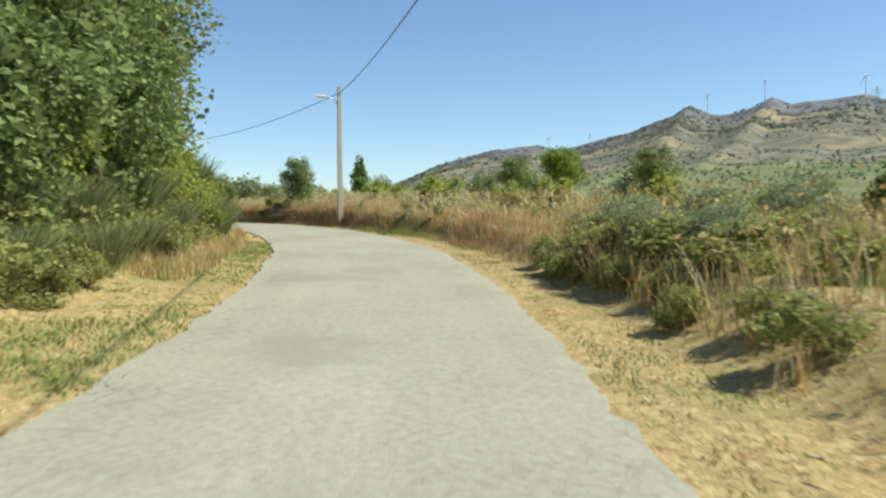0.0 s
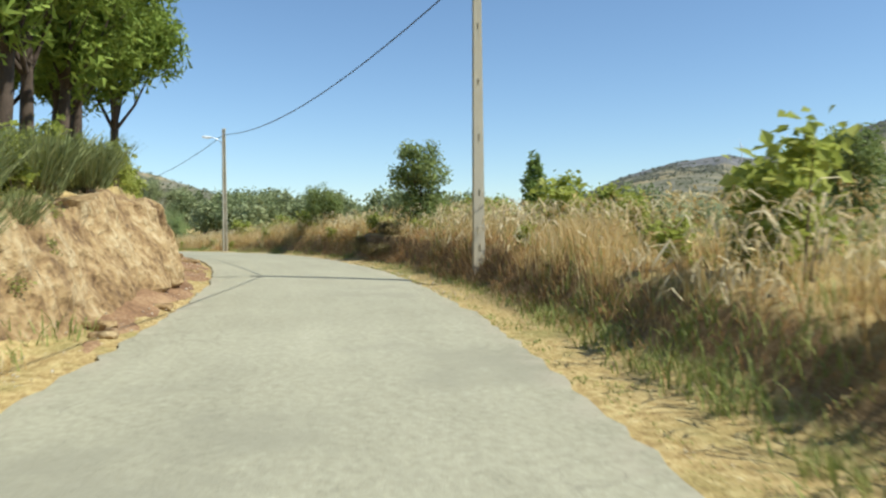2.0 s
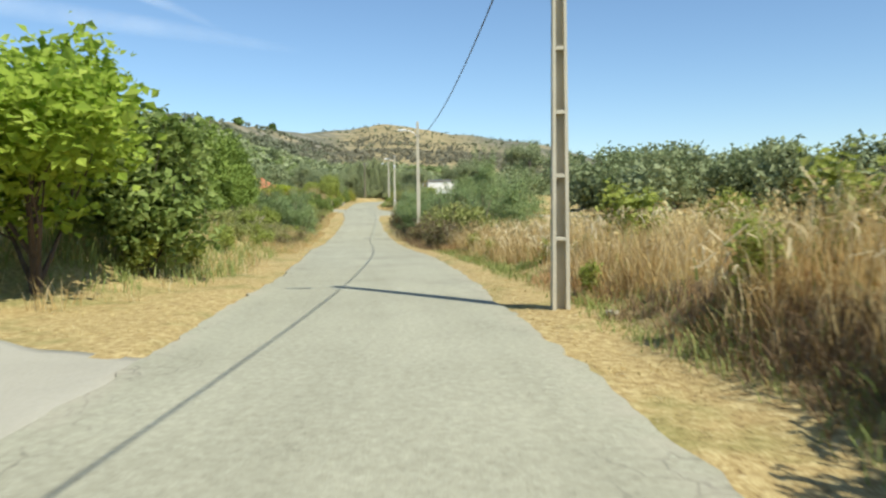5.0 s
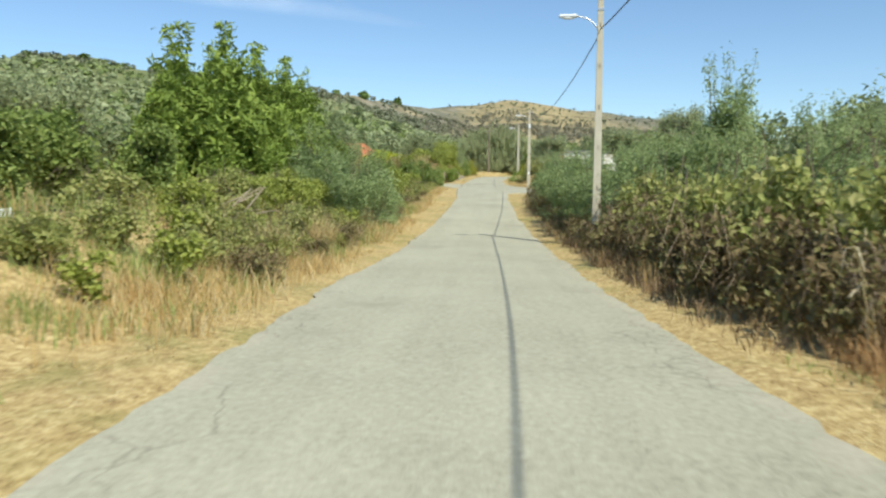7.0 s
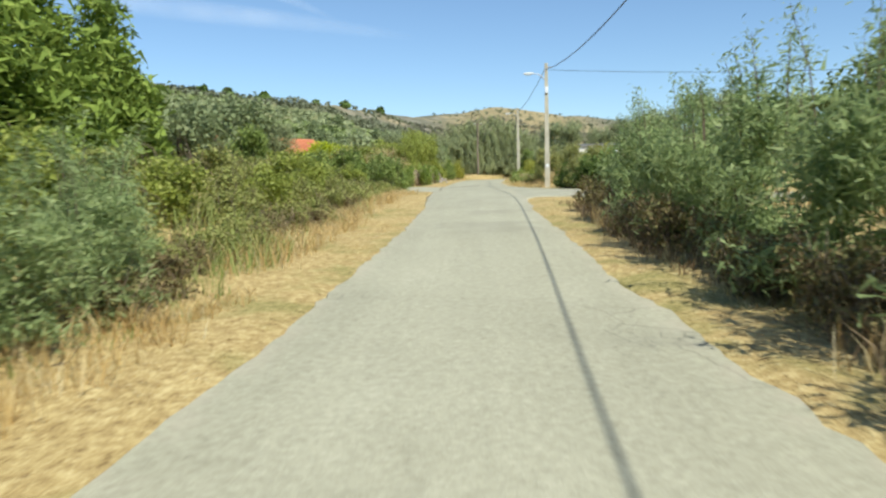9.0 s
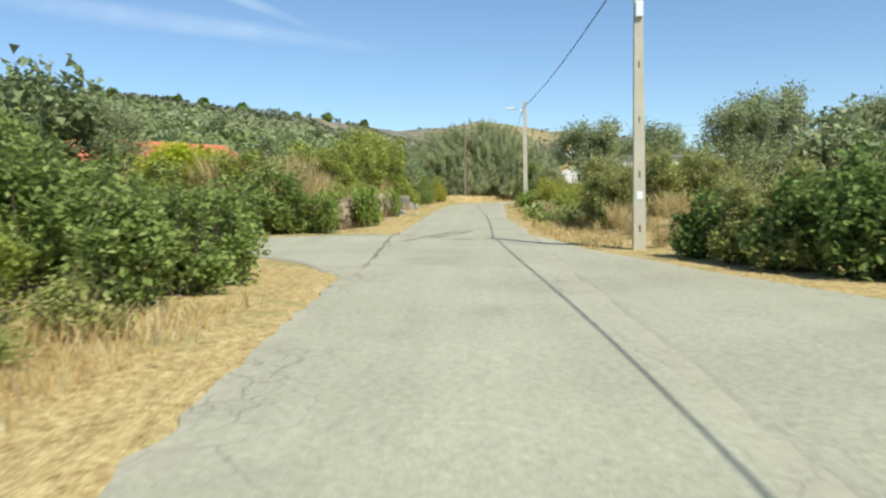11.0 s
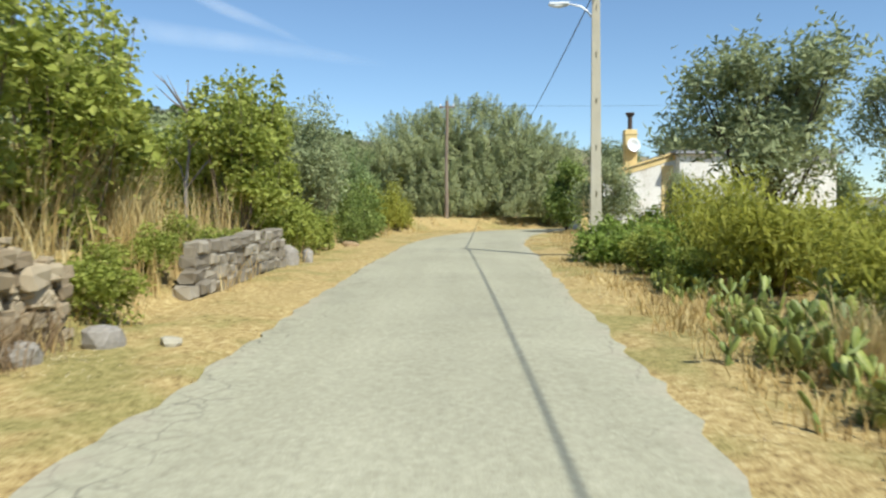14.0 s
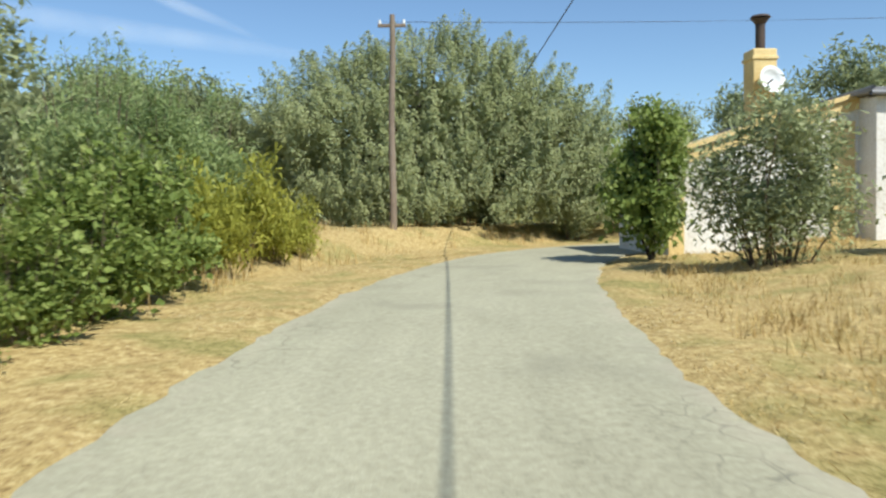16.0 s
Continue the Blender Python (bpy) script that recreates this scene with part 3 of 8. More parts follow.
# ---- road ----
def road_material():
    """Pale worn asphalt: aggregate grain, long streaks along the lane, cracks towards the edges, dust at the sides."""
    m, ns, ls, b = nodes_of("worn_asphalt")
    co = ns.new("ShaderNodeTexCoord")
    uv = ns.new("ShaderNodeUVMap")

    def noise_at(scale, detail, source, rough=0.5):
        n = ns.new("ShaderNodeTexNoise")
        n.inputs["Scale"].default_value, n.inputs["Detail"].default_value, n.inputs["Roughness"].default_value = scale, detail, rough
        ls.new(source, n.inputs["Vector"])
        return n.outputs[0]

    def blend(a, c, k):
        q = ns.new("ShaderNodeMix")
        q.inputs[0].default_value = k
        ls.new(a, q.inputs[2])
        ls.new(c, q.inputs[3])
        return q.outputs[0]

    def rise(value, lo, hi, a=0.0, c=1.0):
        q = ns.new("ShaderNodeMapRange")
        q.interpolation_type = "SMOOTHSTEP"
        q.inputs[1].default_value, q.inputs[2].default_value, q.inputs[3].default_value, q.inputs[4].default_value = lo, hi, a, c
        ls.new(value, q.inputs[0])
        return q.outputs[0]

    def product(a, c):
        q = ns.new("ShaderNodeMath")
        q.operation = "MULTIPLY"
        ls.new(a, q.inputs[0])
        ls.new(c, q.inputs[1])
        return q.outputs[0]

    def coloured(fac, a, colour):
        q = ns.new("ShaderNodeMix")
        q.data_type = "RGBA"
        q.inputs[7].default_value = (*colour, 1)
        ls.new(fac, q.inputs[0])
        ls.new(a, q.inputs[6])
        return q.outputs[2]

    ob = co.outputs["Object"]
    long = ns.new("ShaderNodeMapping")
    long.inputs["Scale"].default_value = (2.6, 0.16, 1.0)
    ls.new(uv.outputs[0], long.inputs["Vector"])
    streak = noise_at(0.75, 5, long.outputs[0], 0.6)
    patch, grit, grain = noise_at(0.5, 4, ob), noise_at(16.0, 5, ob, 0.65), noise_at(95.0, 2, ob)
    tone = blend(blend(streak, patch, 0.55), blend(grit, grain, 0.45), 0.70)
    r = ramp(ns, [(0.32, (0.168, 0.158, 0.109)), (0.43, (0.312, 0.295, 0.208)), (0.54, (0.390, 0.370, 0.264)), (0.68, (0.530, 0.506, 0.372))])
    ls.new(tone, r.inputs[0])
    across = ns.new("ShaderNodeAttribute")
    across.attribute_name = "edge"
    # net of fine cracks, thickest near the edges
    bend = ns.new("ShaderNodeMix")
    bend.data_type = "VECTOR"
    bend.inputs[0].default_value = 0.12
    ls.new(ob, bend.inputs[4])
    warp = ns.new("ShaderNodeTexNoise")
    warp.inputs["Scale"].default_value = 5.0
    ls.new(ob, warp.inputs["Vector"])
    ls.new(warp.outputs[1], bend.inputs[5])
    cracks = []
    for scale, width in ((1.0, 0.012), (4.2, 0.035)):
        cell = ns.new("ShaderNodeTexVoronoi")
        cell.feature = "DISTANCE_TO_EDGE"
        cell.inputs["Scale"].default_value = scale
        ls.new(bend.outputs[1], cell.inputs["Vector"])
        cracks.append(rise(cell.outputs["Distance"], 0.0, width, 1.0, 0.0))
    spots = noise_at(0.33, 3, ob)
    near_edge = rise(across.outputs["Fac"], 0.52, 0.9)
    wide = product(product(cracks[0], rise(spots, 0.48, 0.6)), rise(across.outputs["Fac"], 0.3, 0.9, 0.08, 0.45))
    net = product(product(cracks[1], rise(noise_at(0.6, 3, ob), 0.50, 0.62)), product(near_edge, rise(spots, 0.3, 0.6, 0.5, 0.8)))
    col = coloured(wide, r.outputs[0], (0.10, 0.094, 0.072))
    col = coloured(net, col, (0.12, 0.113, 0.088))
    stain = product(rise(noise_at(0.42, 6, ob, 0.62), 0.54, 0.68, 0.0, 0.42), rise(grit, 0.35, 0.6, 0.5, 1.0))
    col = coloured(stain, col, (0.215, 0.205, 0.155))
    dust = product(rise(across.outputs["Fac"], 0.80, 0.99), rise(noise_at(2.2, 5, ob), 0.42, 0.62, 0.0, 0.5))
    col = coloured(dust, col, (0.43, 0.38, 0.285))
    ls.new(col, b.inputs["Base Color"])
    b.inputs["Roughness"].default_value = 0.92
    b.inputs["Specular IOR Level"].default_value = 0.25
    bp = ns.new("ShaderNodeBump")
    bp.inputs["Strength"].default_value, bp.inputs["Distance"].default_value = 0.5, 0.012
    ls.new(blend(grit, grain, 0.65), bp.inputs["Height"])
    ls.new(bp.outputs[0], b.inputs["Normal"])
    return m


M_ROAD = road_material()


def road_coordinates(me, lat, s):
    """Metres across and along the lane as the surface's coordinates, and how near each place is to the edge (0 to 1)."""
    uv = me.uv_layers.new(name="uv")
    loops = np.empty(len(me.loops), np.int32)
    me.loops.foreach_get("vertex_index", loops)
    uv.data.foreach_set("uv", np.column_stack([lat, s])[loops].astype(np.float32).ravel())
    lo, hi = table(EDGE, s, 1), table(EDGE, s, 2)
    near = np.abs((lat - (lo + hi) / 2) / ((hi - lo) / 2))
    me.attributes.new("edge", "FLOAT", "POINT").data.foreach_set("value", np.clip(near, 0, 1).astype(np.float32))


def build_road():
    rng = np.random.default_rng(11)
    ss = np.arange(-20, S_END, 0.25)
    el, er = table(EDGE, ss, 1), table(EDGE, ss, 2)
    rag = lambda q: 0.035 * wave(ss, ss * 0.3, 0.6, q) + 0.035 * wave(ss, ss, 0.23, q + 1) + 0.045 * wave(ss, ss, 3.0, q + 2) + 0.02 * rng.normal(size=len(ss))
    el, er = el + rag(1), er + rag(5)
    cols = np.array([0.0, 0.004, 0.1, 0.3, 0.5, 0.7, 0.9, 0.996, 1.0])
    lat = el[:, None] + (er - el)[:, None] * cols[None]
    x, y = at(np.repeat(ss, len(cols)), lat.ravel())
    z = np.repeat(np.interp(ss, ST, CL[:, 2]), len(cols)).reshape(-1, len(cols))
    z = z + 0.014 * (1 - (2 * cols[None] - 1) ** 2) - 0.008
    z[:, 0] -= 0.06
    z[:, -1] -= 0.06
    n, m = len(ss), len(cols)
    i, j = np.meshgrid(np.arange(n - 1), np.arange(m - 1), indexing="ij")
    f = np.stack([i * m + j, i * m + j + 1, (i + 1) * m + j + 1, (i + 1) * m + j], -1).reshape(-1, 4)
    me = mesh_of("road", np.stack([x, y, z.ravel()], 1), f, M_ROAD)
    road_coordinates(me, lat.ravel(), np.repeat(ss, m))
    tagged(new("road", me), "narrow pale worn asphalt lane with ragged edges", "road", kind="structure")


build_road()


def paved_patch(name, rows, material, label, thick=0.03):
    """A paved mouth that opens off the lane: offset, and the two stations where it starts and ends there."""
    lat = np.concatenate([np.linspace(a[0], b[0], 9)[:-1] for a, b in zip(rows, rows[1:])] + [[rows[-1][0]]])
    pick = lambda k: np.interp(np.abs(lat), [abs(r[0]) for r in rows], [r[k] for r in rows])
    s0, s1 = pick(1) + 0.12 * wave(lat, lat, 0.35, 1), pick(2) + 0.10 * wave(lat, lat, 0.4, 2)
    cols = np.concatenate([[0.0, 0.002], np.linspace(0.05, 0.95, 19), [0.998, 1.0]])
    s = s0[:, None] + (s1 - s0)[:, None] * cols[None]
    l = np.repeat(lat[:, None], len(cols), 1)
    x, y = at(s.ravel(), l.ravel())
    sf, lf = s.ravel(), l.ravel()
    edge = np.abs(np.where(lf < 0, table(EDGE, sf, 1), table(EDGE, sf, 2)))
    off = np.abs(lf) - edge
    z = np.maximum(ground(x, y, False), np.interp(sf, ST, CL[:, 2])) - 0.014 + (thick + 0.014) * smooth01((off - 0.05) / 1.4) - 0.06 * (1 - smooth01((off + 0.12) / 0.12))
    z = z.reshape(s.shape)
    z[:, 0] -= 0.1
    z[:, -1] -= 0.1
    n, m = s.shape
    i, j = np.meshgrid(np.arange(n - 1), np.arange(m - 1), indexing="ij")
    f = np.stack([i * m + j, i * m + j + 1, (i + 1) * m + j + 1, (i + 1) * m + j], -1).reshape(-1, 4)
    if rows[-1][0] < 0:
        f = f[:, ::-1]
    me = mesh_of(name, np.stack([x, y, z.ravel()], 1), f, material, True)
    if material is M_ROAD:
        road_coordinates(me, lf, sf)
        me.attributes["edge"].data.foreach_set("value", np.clip(0.35 + 0.6 * np.abs(np.tile(cols, n) * 2 - 1) ** 3, 0, 1).astype(np.float32))
    return tagged(new(name, me), label, "road", kind="structure")


paved_patch("driveway", DRIVE, M_SLAB, "pale concrete driveway rising off the lane", 0.05)
paved_patch("side_road", WEST, M_ROAD, "pale asphalt side lane joining from the west")
paved_patch("side_road", EAST, M_ROAD, "pale asphalt side lane leaving by the pole")


# ---- poles, lamps and cables ----
def tapered(bm, height, top):
    for v in bm.verts:
        k = 1 - (1 - top) * max(v.co.z, 0) / height
        v.co.x *= k
        v.co.y *= k
    return bm


def concrete_pole(x, y, top, turn, label, lamp=True, reach=None, meter=False, half=(0.15, 0.115), slim=0.62):
    """A concrete pole: two flat faces with slots across local x, two hollow faces with rungs across local y."""
    z0 = float(ground(x, y)[0])
    h = top - z0 + 0.12
    ob = thing("utility_pole", label, "utility pole", "concrete poles along the lane", pose(x, y, z0, 0, 0, turn))
    w, d = half
    bm = bmesh.new()
    for sx in (-1, 1):
        for sy in (-1, 1):
            y0, y1 = sorted((sy * 0.022, sy * d))
            x0, x1 = sorted((sx * (w - 0.05), sx * w))
            box_bm(bm, x0, x1, y0, y1, -0.6, h)
    z = -0.6
    while z < h:
        z1 = min(z + 0.95, h)
        for sx in (-1, 1):
            x0, x1 = sorted((sx * (w - 0.05), sx * (w - 0.003)))
            box_bm(bm, x0, x1, -0.022, 0.022, z, z1)
        z = z1 + 0.13
    box_bm(bm, -w + 0.05, w - 0.05, -0.02, 0.02, -0.6, h - 0.02)
    part("post", tapered(bm, h, slim), M_CONCRETE, ob)
    z = 0.9
    while z < h - 0.4:
        k = 1 - (1 - slim) * z / h
        for sy in (-1, 1):
            y0, y1 = sorted((sy * 0.02 * k, sy * (d - 0.012) * k))
            part("rung", box(-(w - 0.05) * k, (w - 0.05) * k, y0, y1, z, z + 0.05, 0.006), M_CONCRETE, ob)
        z += 0.82
    cap = bmesh.new()
    box_bm(cap, -0.64 * w * slim / 0.62, 0.64 * w * slim / 0.62, -0.67 * d * slim / 0.62, 0.67 * d * slim / 0.62, h, h + 0.05, 0.01)
    part("cap", cap, M_CONCRETE, ob)
    clamp = bmesh.new()
    box_bm(clamp, -w * slim - 0.015, w * slim + 0.015, -d * slim - 0.015, d * slim + 0.015, h - 0.28, h - 0.22, 0.006)
    part("clamp", clamp, M_STEEL, ob)
    if lamp:
        a = radians(reach - turn)
        ux, uy = math.cos(a), math.sin(a)
        pts = [(ux * r, uy * r, h - 0.75 + q, 0.022) for r, q in ((0.08, 0.0), (0.2, 0.16), (0.36, 0.27), (0.56, 0.32), (0.72, 0.33))]
        arm = part("lamp_arm", mesh_of("lamp_arm", *tubes([pts], 8), M_STEEL, True), None, ob)
        head = bmesh.new()
        box_bm(head, 0.62, 1.1, -0.09, 0.09, h - 0.46, h - 0.375, 0.03)
        for v in head.verts:
            k = 1 - 0.45 * max(0, (v.co.x - 0.8)) / 0.32
            v.co.y *= k
        bmesh.ops.rotate(head, cent=(0, 0, 0), matrix=Matrix.Rotation(a, 3, "Z"), verts=head.verts)
        head_ob = part("lamp_head", head, M_LAMPGLASS, ob, "pale grey street lamp head")
        glass = bmesh.new()
        bmesh.ops.create_uvsphere(glass, u_segments=12, v_segments=6, radius=1)
        bmesh.ops.scale(glass, vec=(0.18, 0.07, 0.04), verts=glass.verts)
        bmesh.ops.translate(glass, vec=(0.86, 0, h - 0.465), verts=glass.verts)
        bmesh.ops.rotate(glass, cent=(0, 0, 0), matrix=Matrix.Rotation(a, 3, "Z"), verts=glass.verts)
        part("lamp_glass", glass, M_LAMPGLASS, head_ob, smooth=True)
    if meter:
        part("junction_box", box(0.05, 0.13, -0.075, 0.075, h - 1.4, h - 1.1, 0.012), M_LAMPGLASS, ob, "white junction box strapped to the pole")
        part("bracket", box(-0.02, 0.02, -0.1, 0.3, h - 0.16, h - 0.12, 0.006), M_STEEL, ob)
        part("notice", box(0.074, 0.084, -0.06, 0.06, 1.0, 1.16), M_LAMPGLASS, ob, "faded white notice plate")
    return ob


TOWARDS = -90.0
POLES = [(4.3, 1.2, 7.0, 0.0), (-28.95, 23.57, 7.36, 0.0), (-57.28, 27.83, 7.49, 0.0), (-91.4, 28.36, 7.3, 0.0), (-132.5, 28.7, 8.35, 0.0), (-164.9, 29.15, 9.74, 0.0), (-203.0, 30.7, 10.5, 0.0)]
concrete_pole(4.3, 1.2, 7.0, 40, "weathered grey concrete utility pole on the verge", False)
concrete_pole(-28.95, 23.57, 7.36, -28, "weathered concrete pole with street lamp among tall grass", True, -118)
concrete_pole(-57.28, 27.83, 7.49, 82, "hollow-faced concrete pole with street lamp beside dry grass", True, -98, False, (0.118, 0.16))
concrete_pole(-91.4, 28.36, 7.3, -2, "concrete pole with street lamp half hidden in bushes", True, -92, False, (0.08, 0.115), 0.6)
concrete_pole(-132.5, 28.7, 8.35, -2, "concrete pole with street lamp and junction box", True, -92, True, (0.085, 0.13), 0.55)
concrete_pole(-164.9, 29.15, 9.74, -3, "slotted concrete pole with street lamp behind shrubs", True, -92, False, (0.078, 0.14), 0.62)
concrete_pole(-203.0, 30.7, 10.6, -10, "grey concrete utility pole behind the great tree", False)


def cable(a, b, sag, radius, label):
    pts = []
    for i in range(25):
        u = i / 24
        pts.append((a[0] + (b[0] - a[0]) * u, a[1] + (b[1] - a[1]) * u, a[2] + (b[2] - a[2]) * u - 4 * sag * u * (1 - u), radius))
    ob = new("overhead_cable", mesh_of("overhead_cable", *tubes([pts], 6), M_CABLE, True))
    return tagged(ob, label, "cable", "overhead cables")


for a, b, slack, drop, fall in zip(POLES, POLES[1:], (0.02, 0.028, 0.026, 0.023, 0.009, 0.005), (0.13, 0.13, 0.13, 0.75, 0.0, -0.04), (0.13, 0.13, 0.65, 0.13, 0.13, 0.13)):
    cable((a[0], a[1], a[2] - drop), (b[0], b[1], b[2] - fall), slack * math.hypot(a[0] - b[0], a[1] - b[1]), 0.016, "black twisted overhead cable sagging between poles")
cable((-132.5, 28.8, 8.2), (-118.0, 62.0, 7.4), 0.9, 0.011, "thin black service cable crossing the field")


def wooden_pole(x, y, top, label, arms=True):
    z0 = float(ground(x, y)[0])
    h = top - z0
    ob = thing("wooden_pole", label, "utility pole", "", pose(x, y, z0, 0, 0.6, 85))
    part("post", mesh_of("post", *tubes([[(0.02 * math.sin(i), 0.015 * math.cos(i * 1.3), -0.5 + (h + 0.5) * i / 9, 0.115 - 0.035 * i / 9) for i in range(10)] + []], 10), M_WOOD, True), None, ob)
    part("top", box(-0.06, 0.06, -0.06, 0.06, h - 0.02, h + 0.01, 0.01), M_WOOD, ob)
    if arms:
        part("crossarm", box(-0.42, 0.42, -0.045, 0.045, h - 0.36, h - 0.27, 0.008), M_WOOD, ob)
        for q in (-0.36, 0.36):
            bm = bmesh.new()
            bmesh.ops.create_cone(bm, cap_ends=True, segments=10, radius1=0.045, radius2=0.03, depth=0.12, matrix=Matrix.Translation((q, 0, h - 0.2)))
            part("insulator", bm, M_LAMPGLASS, ob)
    return ob


wooden_pole(-189.7, 25.65, 11.05, "slim brown wooden pole with a short crossarm")
wooden_pole(-187.0, 55.0, 10.9, "slim brown wooden pole behind the house", False)
wooden_pole(-117.4, 50.7, 5.0, "short grey wooden post in the field", False)
for q in (-0.36, 0.36):
    cable((-189.7 + q * 0.09, 25.65 + q, 10.85), (-187.0, 55.0 + q, 10.85), 0.25, 0.004, "thin dark wire from the wooden pole")


# ---- plants ----
def lumps_in(rng, c, r, n, k):
    """Round lumps that fill an ellipsoid unevenly."""
    out = []
    for _ in range(n):
        d = rng.normal(size=3)
        d /= np.linalg.norm(d)
        q = rng.uniform(0.35, 0.8)
        rad = k * rng.uniform(0.7, 1.25)
        out.append((c[0] + d[0] * r[0] * q, c[1] + d[1] * r[1] * q, c[2] + d[2] * r[2] * q, r[0] * rad, r[1] * rad, r[2] * rad))
    return out


def limbs(rng, base, foot, lumps, r0, fork=0.35, bend=0.12, extra=0):
    """A trunk from the ground and limbs that reach into the lumps."""
    lumps = np.asarray(lumps)
    cx, cy, cz = lumps[:, 0].mean(), lumps[:, 1].mean(), lumps[:, 2].max()
    trunk = []
    for i in range(8):
        u = i / 7
        trunk.append((base[0] + (cx - base[0]) * u + bend * math.sin(u * 4) * rng.uniform(0.5, 1), base[1] + (cy - base[1]) * u + bend * math.cos(u * 5) * u, -foot + (cz + foot) * u * 0.92, r0 * (1.15 - 0.95 * u)))
    lines = [trunk]
    for lp in lumps:
        k = min(6, max(1, int(7 * rng.uniform(fork, 0.75))))
        s = np.array(trunk[k][:3])
        e = lp[:3] + rng.normal(size=3) * lp[3] * 0.2
        mid = (s + e) / 2 + np.array([0, 0, -0.1 * np.linalg.norm(e - s)]) + rng.normal(size=3) * 0.06
        r = trunk[k][3] * 0.5
        lines.append([(*s, r), (*(s * 0.5 + mid * 0.5), r * 0.8), (*mid, r * 0.6), (*(mid * 0.5 + e * 0.5), r * 0.4), (*e, r * 0.15)])
        for _ in range(extra):
            t = e + rng.normal(size=3) * lp[3:6] * 0.6
            lines.append([(*mid, r * 0.35), (*((mid + t) / 2 + rng.normal(size=3) * 0.05), r * 0.25), (*t, r * 0.08)])
    return lines


def tree_thing(name, label, category, group, rng, lumps, mat, count, size, r0, long=1.5, cluster=0.16, per=12, up=0.5, shell=0.6, fork=0.35, bark=None, droop=None, extra=1):
    ob = thing(name, label, category, group)
    part("trunk", mesh_of("trunk", *tubes(limbs(rng, (0, 0), 0.4, lumps if extra else lumps[:5], r0, fork, extra=extra), 7 if extra else 5), bark or M_BARK, True), None, ob)
    p = blob_points(rng, lumps, count, cluster, per, shell)
    p = p[p[:, 2] > 0.05]
    part("crown", mesh_of("crown", *leaves(rng, p, size, long, up, droop, extra == 0 or long > 2.5), mat), None, ob)
    return ob


def bush_thing(name, label, category, group, rng, lumps, mat, count, size, long=1.4, cluster=0.1, per=10, up=0.4, shell=0.75, stems=14, droop=None):
    ob = thing(name, label, category, group)
    lines = []
    lp = np.asarray(lumps)
    for _ in range(stems):
        q = lp[rng.integers(len(lp))]
        e = q[:3] + rng.normal(size=3) * q[3:6] * 0.4
        e[2] = max(e[2], 0.2)
        b = np.array([e[0] * 0.35, e[1] * 0.35, -0.15])
        m = (b + e) / 2 + rng.normal(size=3) * 0.08
        lines.append([(*b, 0.018), (*m, 0.012), (*e, 0.004)])
    part("woody_base", mesh_of("woody_base", *tubes(lines, 5), M_TWIG, True), None, ob, kind="stuff")
    p = blob_points(rng, lumps, count, cluster, per, shell)
    p = p[p[:, 2] > 0.02]
    part("foliage", mesh_of("foliage", *leaves(rng, p, size, long, up, droop, long > 2.5), mat), None, ob)
    return ob


def twigs(rng, n, radius, height, width=0.008, spread=0.5, foot=0.3):
    """Upright, fanning green twigs, as of broom: two quads each."""
    a = rng.uniform(0, 2 * np.pi, n)
    b = rng.uniform(0, 2 * np.pi, n)
    rb = radius * foot * np.sqrt(rng.random(n))
    base = np.stack([rb * np.cos(b), rb * np.sin(b), np.zeros(n)], 1)
    start = rng.uniform(0.0, 0.55, n)
    lean = spread * rng.random(n) ** 0.7
    d = np.stack([np.cos(b) * lean * 0.8 + np.cos(a) * 0.25, np.sin(b) * lean * 0.8 + np.sin(a) * 0.25, np.ones(n)], 1)
    ln = height * rng.uniform(0.55, 1.05, n)
    p0 = base + d * (ln * start)[:, None]
    l2 = ln * (1 - start) * 0.5
    p1 = p0 + d * l2[:, None]
    bendv = np.stack([np.cos(a) * 0.3, np.sin(a) * 0.3, -0.15 * np.ones(n)], 1)
    p2 = p1 + (d + bendv) * l2[:, None]
    w = np.stack([-np.sin(a), np.cos(a), np.zeros(n)], 1) * width
    v = np.stack([p0 - w, p0 + w, p1 + w, p1 - w, p2 + w * 0.4, p2 - w * 0.4], 1).reshape(-1, 3)
    k = np.arange(n)[:, None] * 6
    f = np.concatenate([k + np.array([[0, 1, 2, 3]]), k + np.array([[3, 2, 4, 5]])])
    return v, f


def k_oak_small(rng):
    lumps = [(0, 0, 0.5, 0.75, 0.75, 0.45), (0.1, -0.1, 1.0, 0.9, 0.9, 0.5)] + lumps_in(rng, (0, 0, 2.1), (1.5, 1.5, 1.45), 17, 0.27)
    return tree_thing("oak_tree", "young oak with grey-green leaves on the grassy bank", "tree", "", rng, lumps, M_OAK, 6400, 0.046, 0.06, 1.35, 0.1, 10, 0.6, 0.45, 0.25)


def k_oak_big(rng):
    lumps = lumps_in(rng, (0, 0, 5.2), (3.1, 3.1, 3.6), 20, 0.36) + lumps_in(rng, (0.4, 0, 2.2), (2.8, 2.8, 1.8), 10, 0.38)
    return tree_thing("oak_tree", "leafy oak rising above the roadside scrub", "tree", "roadside wood", rng, lumps, M_OAK, 10500, 0.082, 0.16, 1.25, 0.24, 12, 0.5, 0.6, 0.2)


def k_pine_tall(rng):
    lumps = lumps_in(rng, (0.2, 0, 5.9), (2.4, 2.4, 2.9), 22, 0.32)
    return tree_thing("pine_tree", "tall pine with a bare dark trunk on the bank", "tree", "pines on the bank", rng, lumps, M_PINE, 11500, 0.04, 0.18, 5.0, 0.2, 22, 0.2, 0.7, 0.5)


